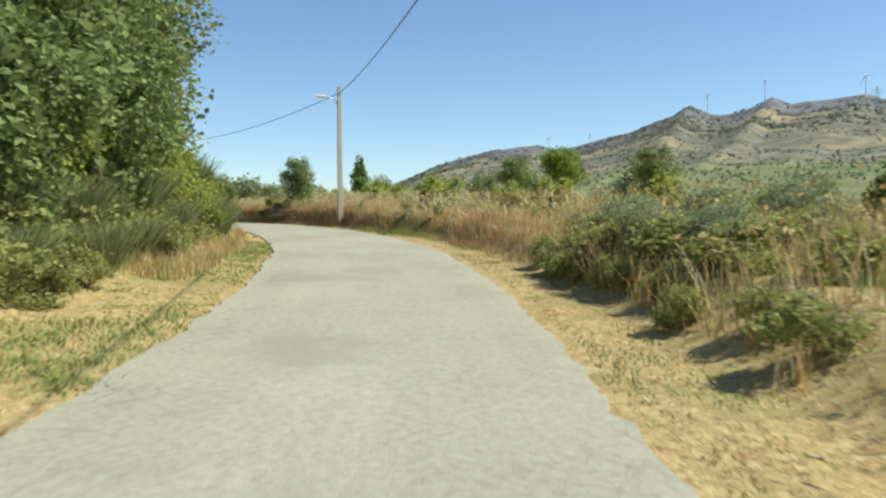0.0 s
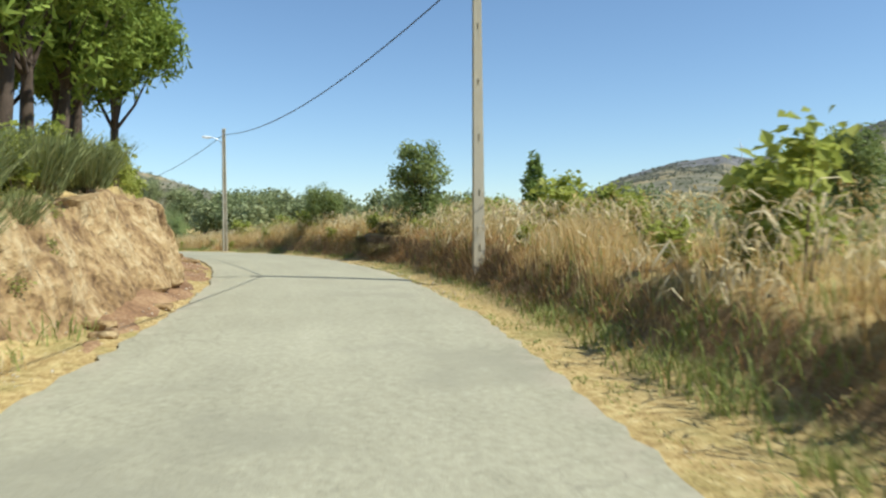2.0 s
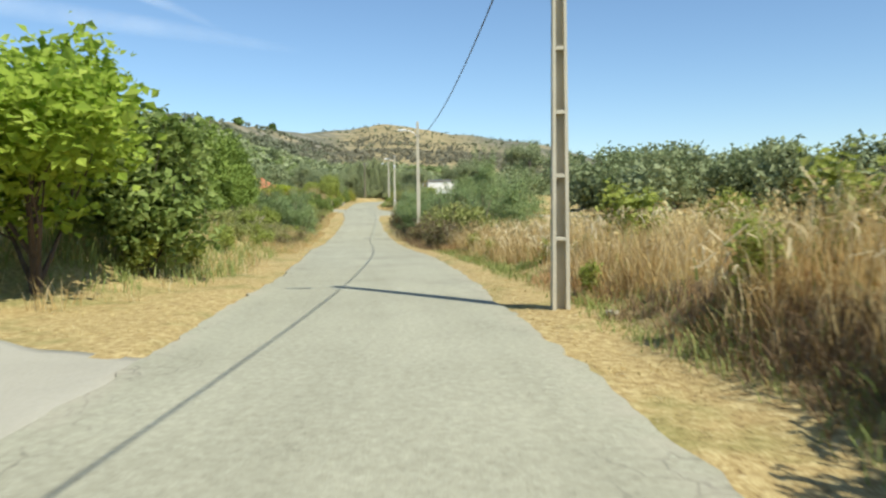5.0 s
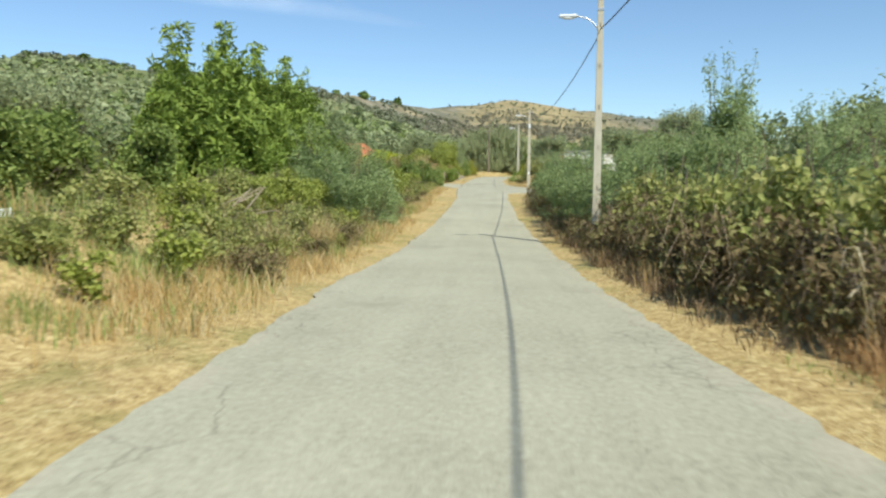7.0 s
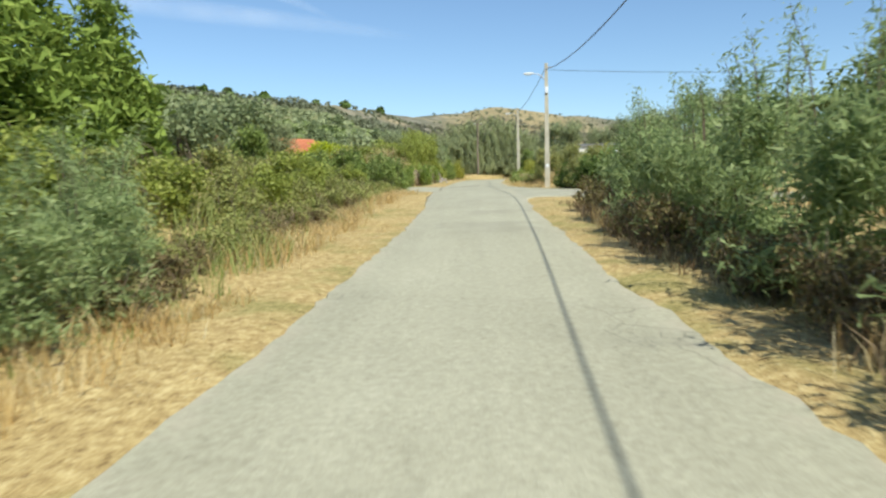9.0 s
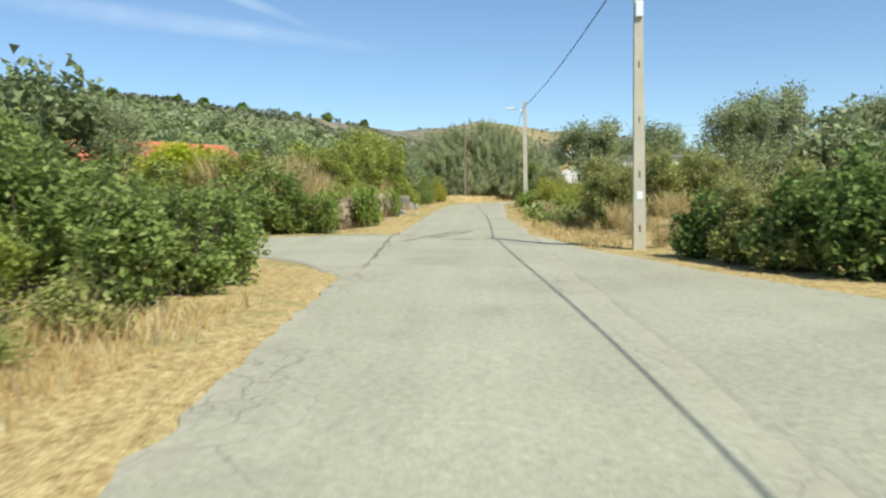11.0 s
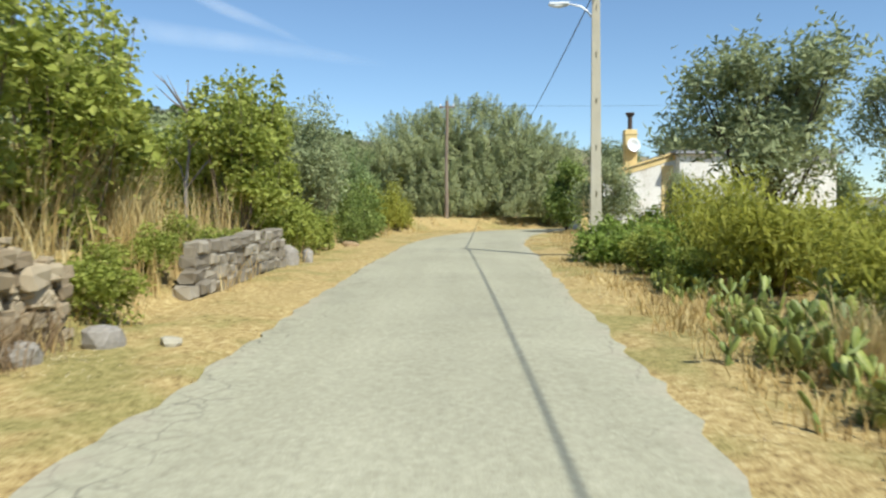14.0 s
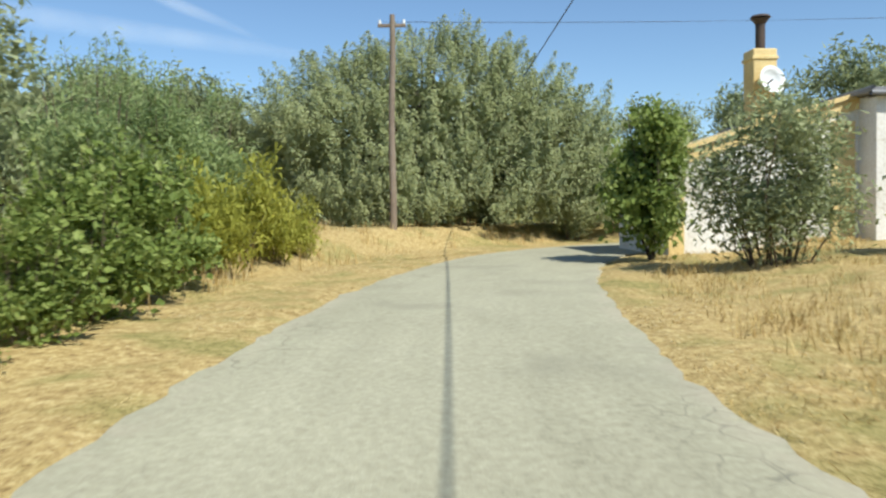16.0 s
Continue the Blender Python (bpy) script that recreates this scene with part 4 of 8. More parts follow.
def k_pine_young(rng):
    lumps = []
    for i in range(16):
        u = i / 15
        n = max(1, int(6 * (1 - u)) + 1)
        for j in range(n):
            a = j / n * 6.28 + i * 1.1
            r = 1.75 * (1 - u) ** 0.8 * rng.uniform(0.6, 1.0)
            lumps.append((r * math.cos(a), r * math.sin(a), 0.8 + 5.0 * u, 0.5 * (1 - 0.5 * u), 0.5 * (1 - 0.5 * u), 0.42))
    return tree_thing("pine_tree", "young bushy green pine in the field", "tree", "young pines", rng, lumps, M_PINE, 5500, 0.045, 0.09, 4.5, 0.16, 18, 0.3, 0.8, 0.1, extra=0)


def k_pine_round(rng):
    lumps = lumps_in(rng, (0, 0, 6.2), (3.2, 3.2, 2.6), 16, 0.36)
    return tree_thing("pine_tree", "round-headed dark pine standing in the valley", "tree", "", rng, lumps, M_PINE, 5000, 0.09, 0.2, 3.0, 0.3, 16, 0.3, 0.6, 0.5)


def k_cypress(rng):
    lumps = [(0, 0, 0.5 + 0.4 * i, 0.62 * math.sin(0.5 + i * 0.26), 0.62 * math.sin(0.5 + i * 0.26), 0.4) for i in range(10)]
    return tree_thing("cypress_tree", "small dark cypress beyond the grass", "tree", "", rng, lumps, M_DARKFIG, 2200, 0.06, 0.07, 2.2, 0.1, 12, 0.3, 0.7, 0.1, extra=0)


def k_fig_bright(rng):
    lumps = lumps_in(rng, (0, 0, 2.2), (1.9, 1.9, 1.2), 16, 0.36)
    return tree_thing("fig_tree", "spreading tree with bright lime-green leaves", "tree", "fruit trees by the driveway", rng, lumps, M_FIG, 9000, 0.064, 0.09, 1.3, 0.17, 9, 0.7, 0.6, 0.2)


def k_fig_dark(rng):
    lumps = lumps_in(rng, (0, 0, 1.75), (1.35, 1.35, 1.5), 15, 0.38)
    return tree_thing("fig_tree", "dense fig tree with fresh green leaves", "tree", "", rng, lumps, M_LAUREL, 7500, 0.066, 0.09, 1.3, 0.15, 10, 0.6, 0.6, 0.15)


def k_broom(rng):
    ob = thing("broom_bush", "grey-green broom bush with wispy upright twigs", "bush", "roadside broom")
    v, f = twigs(rng, 1250, 1.0, 1.9, 0.017, 0.75, 0.75)
    part("foliage", mesh_of("foliage", v, f, M_BROOM), None, ob)
    lines = []
    for _ in range(14):
        a, r = rng.uniform(0, 6.28), rng.uniform(0.3, 0.9)
        lines.append([(r * 0.3 * math.cos(a), r * 0.3 * math.sin(a), -0.15, 0.02), (r * 0.6 * math.cos(a), r * 0.6 * math.sin(a), 0.5, 0.013), (r * math.cos(a), r * math.sin(a), 1.1, 0.005)])
    part("woody_base", mesh_of("woody_base", *tubes(lines, 5), M_TWIG, True), None, ob, kind="stuff")
    return ob


def k_bramble(rng):
    lumps = lumps_in(rng, (0, 0, 0.62), (1.15, 1.15, 0.62), 14, 0.4)
    ob = bush_thing("bramble_bush", "tangled bramble bush with green and browning leaves", "bush", "roadside brambles", rng, lumps, M_BRAMBLE, 1900, 0.043, 1.5, 0.10, 10, 0.5, 0.8, 10)
    lines = []
    for _ in range(12):
        a = rng.uniform(0, 6.28)
        r, h = rng.uniform(0.8, 1.5), rng.uniform(0.9, 1.6)
        lines.append([(0.2 * math.cos(a), 0.2 * math.sin(a), 0.1, 0.007), (0.5 * r * math.cos(a), 0.5 * r * math.sin(a), h, 0.006), (0.85 * r * math.cos(a), 0.85 * r * math.sin(a), h * 0.85, 0.005), (1.1 * r * math.cos(a), 1.1 * r * math.sin(a), h * 0.45, 0.002)])
    part("cane_tangle", mesh_of("cane_tangle", *tubes(lines, 4), M_TWIG, True), None, ob, kind="stuff")
    return ob


def k_deadbramble(rng):
    lumps = [(0, 0, 0.3, 1.0, 0.9, 0.4)] + lumps_in(rng, (0, 0, 0.62), (1.05, 0.95, 0.6), 12, 0.4)
    ob = bush_thing("bramble_bush", "dense brown tangle of dying brambles at the thicket foot", "bush", "roadside brambles", rng, lumps, M_WITHERED, 1500, 0.036, 2.0, 0.1, 10, 0.3, 0.8, 16)
    lines = []
    for _ in range(26):
        a, b = rng.uniform(0, 6.28), rng.uniform(-1.2, 1.2)
        r, h = rng.uniform(0.5, 1.25), rng.uniform(0.5, 1.25)
        lines.append([(0.5 * r * math.cos(a + b), 0.5 * r * math.sin(a + b), 0.0, 0.008), (0.8 * r * math.cos(a), 0.8 * r * math.sin(a), h, 0.007), (1.1 * r * math.cos(a - 0.3 * b), 1.1 * r * math.sin(a - 0.3 * b), h * 0.5, 0.003)])
    part("cane_tangle", mesh_of("cane_tangle", *tubes(lines, 4), M_DEADCANE, True), None, ob, kind="stuff")
    return ob


def k_mimosa(rng):
    lumps = lumps_in(rng, (0, 0, 0.45), (1.3, 1.3, 0.4), 9, 0.45) + lumps_in(rng, (0, 0, 1.7), (1.35, 1.35, 1.5), 16, 0.36)
    ob = bush_thing("acacia_bush", "feathery grey-green acacia thicket beside the lane", "bush", "acacia thicket", rng, lumps, M_WILLOW, 5600, 0.0195, 6.0, 0.14, 14, 0.3, 0.8, 14)
    shoots = []
    for _ in range(9):
        a, r = rng.uniform(0, 6.28), rng.uniform(0.2, 0.9)
        h = rng.uniform(3.0, 3.8)
        shoots.append([(r * math.cos(a), r * math.sin(a), 2.0, 0.012), (r * 1.15 * math.cos(a), r * 1.15 * math.sin(a), 2.8, 0.008), (r * 1.5 * math.cos(a), r * 1.5 * math.sin(a), h, 0.003)])
    pts = np.concatenate([np.array(s)[None, 1, :3] + (np.array(s)[2, :3] - np.array(s)[1, :3])[None] * rng.random((70, 1)) + rng.normal(size=(70, 3)) * 0.1 for s in shoots])
    shoot = part("shoot_growth", mesh_of("shoot_growth", *tubes(shoots, 4), M_TWIG, True), None, ob, kind="stuff")
    part("shoot_foliage", mesh_of("shoot_foliage", *leaves(rng, pts, 0.015, 4.5, 0.2), M_WILLOW), None, shoot)
    return ob


def k_hedge(rng):
    lumps = [(0, 0, 0.6, 1.1, 1.0, 0.6)] + lumps_in(rng, (0, 0, 1.25), (1.3, 1.2, 1.1), 15, 0.38)
    return bush_thing("leafy_bush", "dense leafy green bush overhanging the verge", "bush", "leafy roadside bushes", rng, lumps, M_HEDGE, 2800, 0.053, 1.4, 0.12, 10, 0.6, 0.7, 9)


def k_darkhedge(rng):
    lumps = [(0, 0, 0.6, 1.1, 1.0, 0.6)] + lumps_in(rng, (0, 0, 1.35), (1.3, 1.2, 1.2), 15, 0.38)
    return bush_thing("laurel_bush", "dark green leafy bush in the hedgerow", "bush", "leafy roadside bushes", rng, lumps, M_DARKFIG, 2900, 0.074, 1.4, 0.13, 10, 0.6, 0.75, 18)


def k_olivebush(rng):
    lumps = [(0, 0, 0.7, 1.0, 1.0, 0.6)] + lumps_in(rng, (0, 0, 1.5), (1.3, 1.3, 1.2), 16, 0.36)
    return bush_thing("olive_bush", "low grey-green olive bush with silvery leaves", "bush", "olives", rng, lumps, M_OLIVE, 8500, 0.0205, 3.2, 0.14, 12, 0.2, 0.85, 22)


def k_olivedense(rng):
    lumps = [(0, 0, 0.9, 1.3, 1.3, 0.8)] + lumps_in(rng, (0, 0, 2.3), (1.9, 1.9, 1.9), 22, 0.33)
    return bush_thing("olive_bush", "tall dense grey-green olive reaching over the verge", "bush", "olives", rng, lumps, M_OLIVE, 13000, 0.024, 3.2, 0.15, 13, 0.2, 0.85, 30)


def k_olive(rng):
    lumps = lumps_in(rng, (0, 0, 3.9), (2.7, 2.7, 2.2), 20, 0.34) + lumps_in(rng, (0, 0, 2.2), (2.0, 2.0, 0.9), 6, 0.36)
    return tree_thing("olive_tree", "grey-green olive tree with a rounded crown", "tree", "olives", rng, lumps, M_OLIVE, 11500, 0.034, 0.15, 3.6, 0.2, 14, 0.2, 0.85, 0.25)


def k_olive_far(rng):
    lumps = lumps_in(rng, (0, 0, 2.1), (2.2, 2.2, 2.1), 13, 0.4)
    return tree_thing("olive_tree", "grey-green tree in the distant grove", "tree", "distant grove", rng, lumps, M_OLIVE, 1900, 0.105, 0.15, 1.8, 0.26, 8, 0.3, 0.6, 0.25, extra=0)


def k_dark_far(rng):
    lumps = lumps_in(rng, (0, 0, 2.4), (2.3, 2.3, 2.5), 13, 0.4)
    return tree_thing("woodland_tree", "dark green tree in the distant woodland", "tree", "distant grove", rng, lumps, M_FARWOOD, 1900, 0.105, 0.15, 1.5, 0.26, 8, 0.3, 0.6, 0.25, extra=0)


def k_vine(rng):
    lumps = lumps_in(rng, (0, 0, 0.75), (0.6, 0.6, 0.55), 7, 0.42)
    return bush_thing("green_weed", "leafy green vine shoot among dry grass", "bush", "vines in the field", rng, lumps, M_HEDGE, 600, 0.058, 1.3, 0.1, 7, 0.6, 0.8, 8)


def k_reeds(rng):
    ob = thing("reed_clump", "tall dry straw-coloured reed clump", "reeds", "dry reeds")
    v, f = twigs(rng, 230, 0.6, 2.0, 0.010, 0.4, 0.8)
    w, q = twigs(rng, 40, 0.55, 2.3, 0.014, 0.3, 0.8)
    part("stalk_growth", mesh_of("stalk_growth", w, q, M_STRAW), None, ob)
    part("foliage", mesh_of("foliage", v, f, M_REED), None, ob)
    return ob


def pad_mesh():
    """One thick cactus pad: a flattened egg that stands on its foot."""
    n, m = 7, 4
    vs, f = [], []
    for i in range(m + 1):
        t = i / m * math.pi
        for j in range(n):
            q = j / n * 2 * math.pi
            w = math.sin(t) * (0.40 - 0.14 * math.cos(t))
            vs.append((w * math.cos(q), 0.09 * math.sin(t) * math.sin(q) + 0.12 * (1 - math.cos(t)) ** 2 / 4, 1 - math.cos(t)))
    for i in range(m):
        for j in range(n):
            k = (j + 1) % n
            f.append((i * n + j, i * n + k, (i + 1) * n + k, (i + 1) * n + j))
    return mesh_of("pad", np.array(vs), np.array(f), M_CACTUS, True)


PAD = pad_mesh()


def k_cactus(rng):
    ob = thing("prickly_pear", "prickly pear cactus with broad yellow-green pads", "cactus", "prickly pears")
    ends = [(Vector((rng.uniform(-0.6, 0.6), rng.uniform(-0.5, 0.5), -0.04)), 0) for _ in range(15)]
    made = 0
    while ends and made < 56:
        foot, lv = ends.pop(0)
        size = rng.uniform(0.05, 0.11)
        m = Matrix.Translation(foot) @ Euler((rng.uniform(-0.6, 0.6) * (1 + lv * 0.3), rng.uniform(-0.55, 0.55), rng.uniform(0, 6.28))).to_matrix().to_4x4() @ Matrix.Scale(size, 4)
        o = new("pad", PAD)
        o.parent = ob
        o.matrix_basis = m
        made += 1
        for _ in range(rng.integers(1, 3)):
            ends.append((m @ Vector((rng.uniform(-0.2, 0.2), 0, 1.9)), lv + 1))
    return ob


def shooting(rng, ob, count, low, high, reach, mat, size, long, per=60, spread=0.09):
    """Upright leafy shoots that stand out of a bush."""
    shoots, pts = [], []
    for _ in range(count):
        a, r, h = rng.uniform(0, 6.28), rng.uniform(0.15, reach), rng.uniform(low, high)
        c, q = math.cos(a), math.sin(a)
        shoots.append([(r * 0.7 * c, r * 0.7 * q, h * 0.35, 0.014), (r * c, r * q, h * 0.7, 0.009), (r * 1.2 * c, r * 1.2 * q, h, 0.003)])
        u = rng.random((per, 1))
        pts.append(np.array(shoots[-1])[1, :3] * (1 - u) + np.array(shoots[-1])[2, :3] * u + rng.normal(size=(per, 3)) * spread)
    growth = part("shoot_growth", mesh_of("shoot_growth", *tubes(shoots, 4), M_TWIG, True), None, ob, kind="stuff")
    part("shoot_foliage", mesh_of("shoot_foliage", *leaves(rng, np.concatenate(pts), size, long, 0.3), mat), None, growth)
    return ob


def k_tallhedge(rng):
    lumps = lumps_in(rng, (0, 0, 1.0), (1.1, 1.0, 0.8), 7, 0.4) + lumps_in(rng, (0.1, 0, 2.1), (1.15, 1.1, 1.0), 11, 0.34)
    ob = bush_thing("leafy_bush", "tall leafy green bush leaning over the stone wall", "bush", "leafy roadside bushes", rng, lumps, M_HEDGE, 3000, 0.05, 1.5, 0.12, 10, 0.6, 0.75, 14)
    return shooting(rng, ob, 16, 2.6, 3.6, 0.8, M_HEDGE, 0.042, 1.6, 44)


def k_laurel(rng):
    lumps = [(0, 0, 0.5, 0.95, 0.9, 0.5)] + lumps_in(rng, (0, 0, 1.2), (1.15, 1.1, 1.1), 14, 0.34)
    ob = bush_thing("laurel_bush", "fresh green broad-leaved bush at the crossing", "bush", "leafy roadside bushes", rng, lumps, M_LAUREL, 2600, 0.055, 1.5, 0.11, 8, 0.5, 0.8, 16)
    return shooting(rng, ob, 12, 1.9, 2.7, 0.7, M_LAUREL, 0.046, 1.6, 24)


def k_dullbush(rng):
    lumps = lumps_in(rng, (0, 0, 0.55), (1.0, 1.0, 0.5), 7, 0.42) + lumps_in(rng, (0, 0, 1.25), (1.0, 1.0, 0.75), 8, 0.38) + lumps_in(rng, (0, 0, 2.0), (0.9, 0.9, 0.8), 9, 0.36)
    ob = thing("vine_shrub", "shrub of dull green and russet leaves on dark stems", "bush", "russet shrubs")
    lines = []
    for _ in range(7):
        a, r, h = rng.uniform(0, 6.28), rng.uniform(0.1, 0.5), rng.uniform(1.3, 2.2)
        lines.append([(r * math.cos(a), r * math.sin(a), -0.15, 0.035), (r * 1.2 * math.cos(a + 0.2), r * 1.2 * math.sin(a + 0.2), h * 0.5, 0.028), (r * 1.7 * math.cos(a), r * 1.7 * math.sin(a), h, 0.012)])
    part("trunk", mesh_of("trunk", *tubes(lines, 6), M_BARK, True), None, ob)
    p = blob_points(rng, lumps, 4400, 0.1, 9, 0.8)
    part("foliage", mesh_of("foliage", *leaves(rng, p[p[:, 2] > 0.05], 0.038, 1.7, 0.4), M_DULL), None, ob)
    return shooting(rng, ob, 9, 2.5, 3.1, 0.7, M_DULL, 0.03, 2.0, 26)


def k_cane(rng):
    """Upright stems with long arching lance leaves."""
    ob = thing("cane_clump", "green lance-leaved weeds growing up the stone wall", "weeds", "green canes")
    lines, vs, fs = [], [], []
    for _ in range(16):
        a, r, h = rng.uniform(0, 6.28), rng.uniform(0, 0.35), rng.uniform(0.7, 1.3)
        bx, by, lx, ly = r * math.cos(a), r * math.sin(a), rng.normal() * 0.12, rng.normal() * 0.12
        lines.append([(bx, by, -0.05, 0.012), (bx + lx * 0.4, by + ly * 0.4, h * 0.5, 0.009), (bx + lx, by + ly, h, 0.003)])
        for k in range(9):
            u, b, ln = rng.uniform(0.15, 1.0), rng.uniform(0, 6.28), rng.uniform(0.22, 0.42)
            p = np.array([bx + lx * u, by + ly * u, h * u])
            out, side = np.array([math.cos(b), math.sin(b), 0]), np.array([-math.sin(b), math.cos(b), 0]) * rng.uniform(0.018, 0.034)
            m, e = p + out * ln * 0.45 + np.array([0, 0, ln * 0.5]), p + out * ln + np.array([0, 0, ln * rng.uniform(0.1, 0.6)])
            i = len(vs) * 6
            vs.append([p - side * 0.3, p + side * 0.3, m + side, m - side, e + side * 0.1, e - side * 0.1])
            fs += [(i, i + 1, i + 2, i + 3), (i + 3, i + 2, i + 4, i + 5)]
    part("stalk_growth", mesh_of("stalk_growth", *tubes(lines, 5), M_GREENGRASS, True), None, ob, kind="stuff")
    part("foliage", mesh_of("foliage", np.array(vs).reshape(-1, 3), np.array(fs), M_LUSH), None, ob)
    return ob


def k_lush(rng):
    lumps = [(0, 0, 0.3, 0.7, 0.7, 0.35)] + lumps_in(rng, (0, 0, 0.55), (0.8, 0.8, 0.5), 9, 0.4)
    ob = bush_thing("leafy_weed", "low lush plant with bright green leaves", "plant", "lush plants by the pole", rng, lumps, M_LUSH, 1100, 0.05, 1.6, 0.08, 6, 0.7, 0.7, 12)
    return shooting(rng, ob, 8, 0.8, 1.3, 0.7, M_LUSH, 0.036, 1.8, 18, 0.06)


def k_fennel(rng):
    lumps = lumps_in(rng, (0, 0, 0.75), (0.9, 0.9, 0.75), 9, 0.42)
    return bush_thing("fennel_bush", "feathery yellow-green fennel behind the cactus hedge", "bush", "fennel", rng, lumps, M_FENNEL, 2400, 0.018, 4.5, 0.12, 9, 0.2, 0.8, 10, (0, 0, 0.8))


def k_yellow(rng):
    lumps = lumps_in(rng, (0, 0, 1.6), (1.9, 1.7, 0.9), 12, 0.4)
    return bush_thing("golden_bush", "bright yellow-green bush below the tiled roof", "bush", "", rng, lumps, M_YELLOW, 3500, 0.08, 1.3, 0.15, 8, 0.6, 0.7, 10)


KINDS, SEEN, SEED = {}, {}, [100]
VARIANTS = {k_oak_small: 2, k_bramble: 3, k_deadbramble: 3, k_mimosa: 3, k_hedge: 3, k_broom: 2, k_olive_far: 3, k_dark_far: 3, k_oak_big: 3, k_pine_tall: 2, k_fig_bright: 2, k_cactus: 3, k_pine_young: 2, k_tallhedge: 3, k_laurel: 3, k_dullbush: 2, k_cane: 2, k_lush: 2}


def plant(kind, s, lat, size=1.0, tall=1.0, label="", sink=0.03):
    """Sets a plant beside the lane, at a station and an offset."""
    x, y = at(s, lat)
    return plant_xy(kind, float(x), float(y), size, tall, label, sink)


def plant_xy(kind, x, y, size=1.0, tall=1.0, label="", sink=0.03):
    n = SEEN.get(kind, 0)
    SEEN[kind] = n + 1
    v = n % VARIANTS.get(kind, 1)
    rng = np.random.default_rng(1000 + n * 7)
    m = pose(x, y, float(ground(x, y)[0]) - sink, 0, 0, rng.uniform(0, 360))
    grow = Matrix.Diagonal((size, size, size * tall, 1))
    if (kind, v) not in KINDS:
        SEED[0] += 1
        ob = kind(np.random.default_rng(SEED[0]))
        ob.matrix_basis = m @ grow
        KINDS[kind, v] = (ob, size, tall)
    else:
        proto, s0, t0 = KINDS[kind, v]
        ob = copy_thing(proto, m @ Matrix.Diagonal((size / s0, size / s0, size * tall / (s0 * t0), 1)))
    if label:
        ob["label"] = label
    return ob


R = np.random.default_rng(5)


def row(kind, s0, s1, lat, step, size=(0.8, 1.2), wob=0.4, tall=(0.9, 1.1)):
    s = s0
    while s <= s1:
        plant(kind, s + R.uniform(-0.3, 0.3), lat + R.uniform(-wob, wob), R.uniform(*size), R.uniform(*tall))
        s += step * R.uniform(0.85, 1.15)


# the wood at the start, west of the lane
for s, l, k in ((3, -8.5, 1.0), (8, -7.0, 0.95), (12.5, -7.6, 1.1), (16.5, -7.0, 0.9), (21.5, -7.2, 0.95), (26.2, -7.1, 0.95), (31, -8.6, 0.95)):
    plant(k_oak_big, s, l, k)
row(k_broom, 4, 28, -4.7, 2.6, (0.36, 0.5), 0.3)
row(k_broom, 3, 24, -5.9, 2.8, (0.5, 0.7), 0.4)
row(k_bramble, 5, 29, -4.5, 2.0, (0.42, 0.6), 0.25)
for s, l, k in ((20.5, -4.5, 0.6), (22.8, -4.5, 0.62), (25, -4.7, 0.66), (27, -4.9, 0.6), (28.8, -5.1, 0.55), (19, -5.2, 0.75), (21.5, -5.0, 0.8), (24, -5.3, 0.85), (26.5, -5.6, 0.85)):
    plant(k_hedge, s, l, k)
for s, l, k in ((6, -5.8, 1.0), (11, -5.6, 1.05), (16, -5.8, 1.1)):
    plant(k_oak_small, s, l, k)
row(k_hedge, 4, 26, -6.6, 3.6, (0.8, 1.1), 0.4)
row(k_bramble, 3, 24, -5.2, 2.6, (0.7, 0.95), 0.3)
for s, l, k in ((23, -4.9, 0.55), (25, -5.3, 0.75), (27, -4.8, 0.6), (28.5, -5.6, 0.75), (30.5, -4.6, 0.5), (32, -5.4, 0.55), (22.5, -4.3, 0.5), (24.2, -4.3, 0.5), (26.2, -4.2, 0.45), (29.5, -4.2, 0.4), (21, -4.6, 0.6), (33.5, -4.6, 0.5), (35.5, -4.4, 0.45)):
    plant(k_broom, s, l, k)
for s, l, k in ((52.0, -5.0, 1.0), (50.6, -6.4, 1.0), (48.6, -6.2, 1.0), (46.8, -6.8, 0.95), (49.8, -8.2, 1.05), (44.8, -6.5, 1.0), (42, -6.8, 1.0), (38.5, -6.6, 0.95), (40, -8.6, 1.0), (46.5, -9.8, 1.1), (35.5, -9, 1.0)):
    plant(k_pine_tall, s, l, k)
for s, l, k in ((36, -6.2, 0.6), (39, -6.4, 0.55), (43, -6.0, 0.6), (47, -6.1, 0.5), (51, -6.4, 0.7), (53.5, -6.2, 0.7)):
    plant(k_bramble, s, l, k)
row(k_hedge, 31, 53, -5.0, 1.6, (0.28, 0.42), 0.25)
row(k_vine, 29, 55, -4.9, 1.3, (0.5, 0.8), 0.3)
row(k_bramble, 31, 55, -5.8, 1.8, (0.4, 0.6), 0.4)
for s, l, k in ((30.4, -3.9, 0.34), (31.2, -4.0, 0.38), (32.0, -4.2, 0.34)):
    plant(k_bramble, s, l, k)
plant(k_broom, 31.0, -4.2, 0.34)
# by the driveway
for s, l, k in ((54.5, -7.0, 0.75), (67.4, -5.5, 1.12), (65.8, -7.6, 1.1), (70.5, -8.0, 1.0), (57, -9.5, 0.8)):
    plant(k_fig_bright, s, l, k)
for s, l, k in ((70.6, -4.5, 1.05), (73.0, -5.2, 0.95), (76.5, -6.2, 1.05)):
    plant(k_fig_dark, s, l, k)
row(k_bramble, 71, 82, -6.5, 3.5, (0.5, 0.8), 0.6)
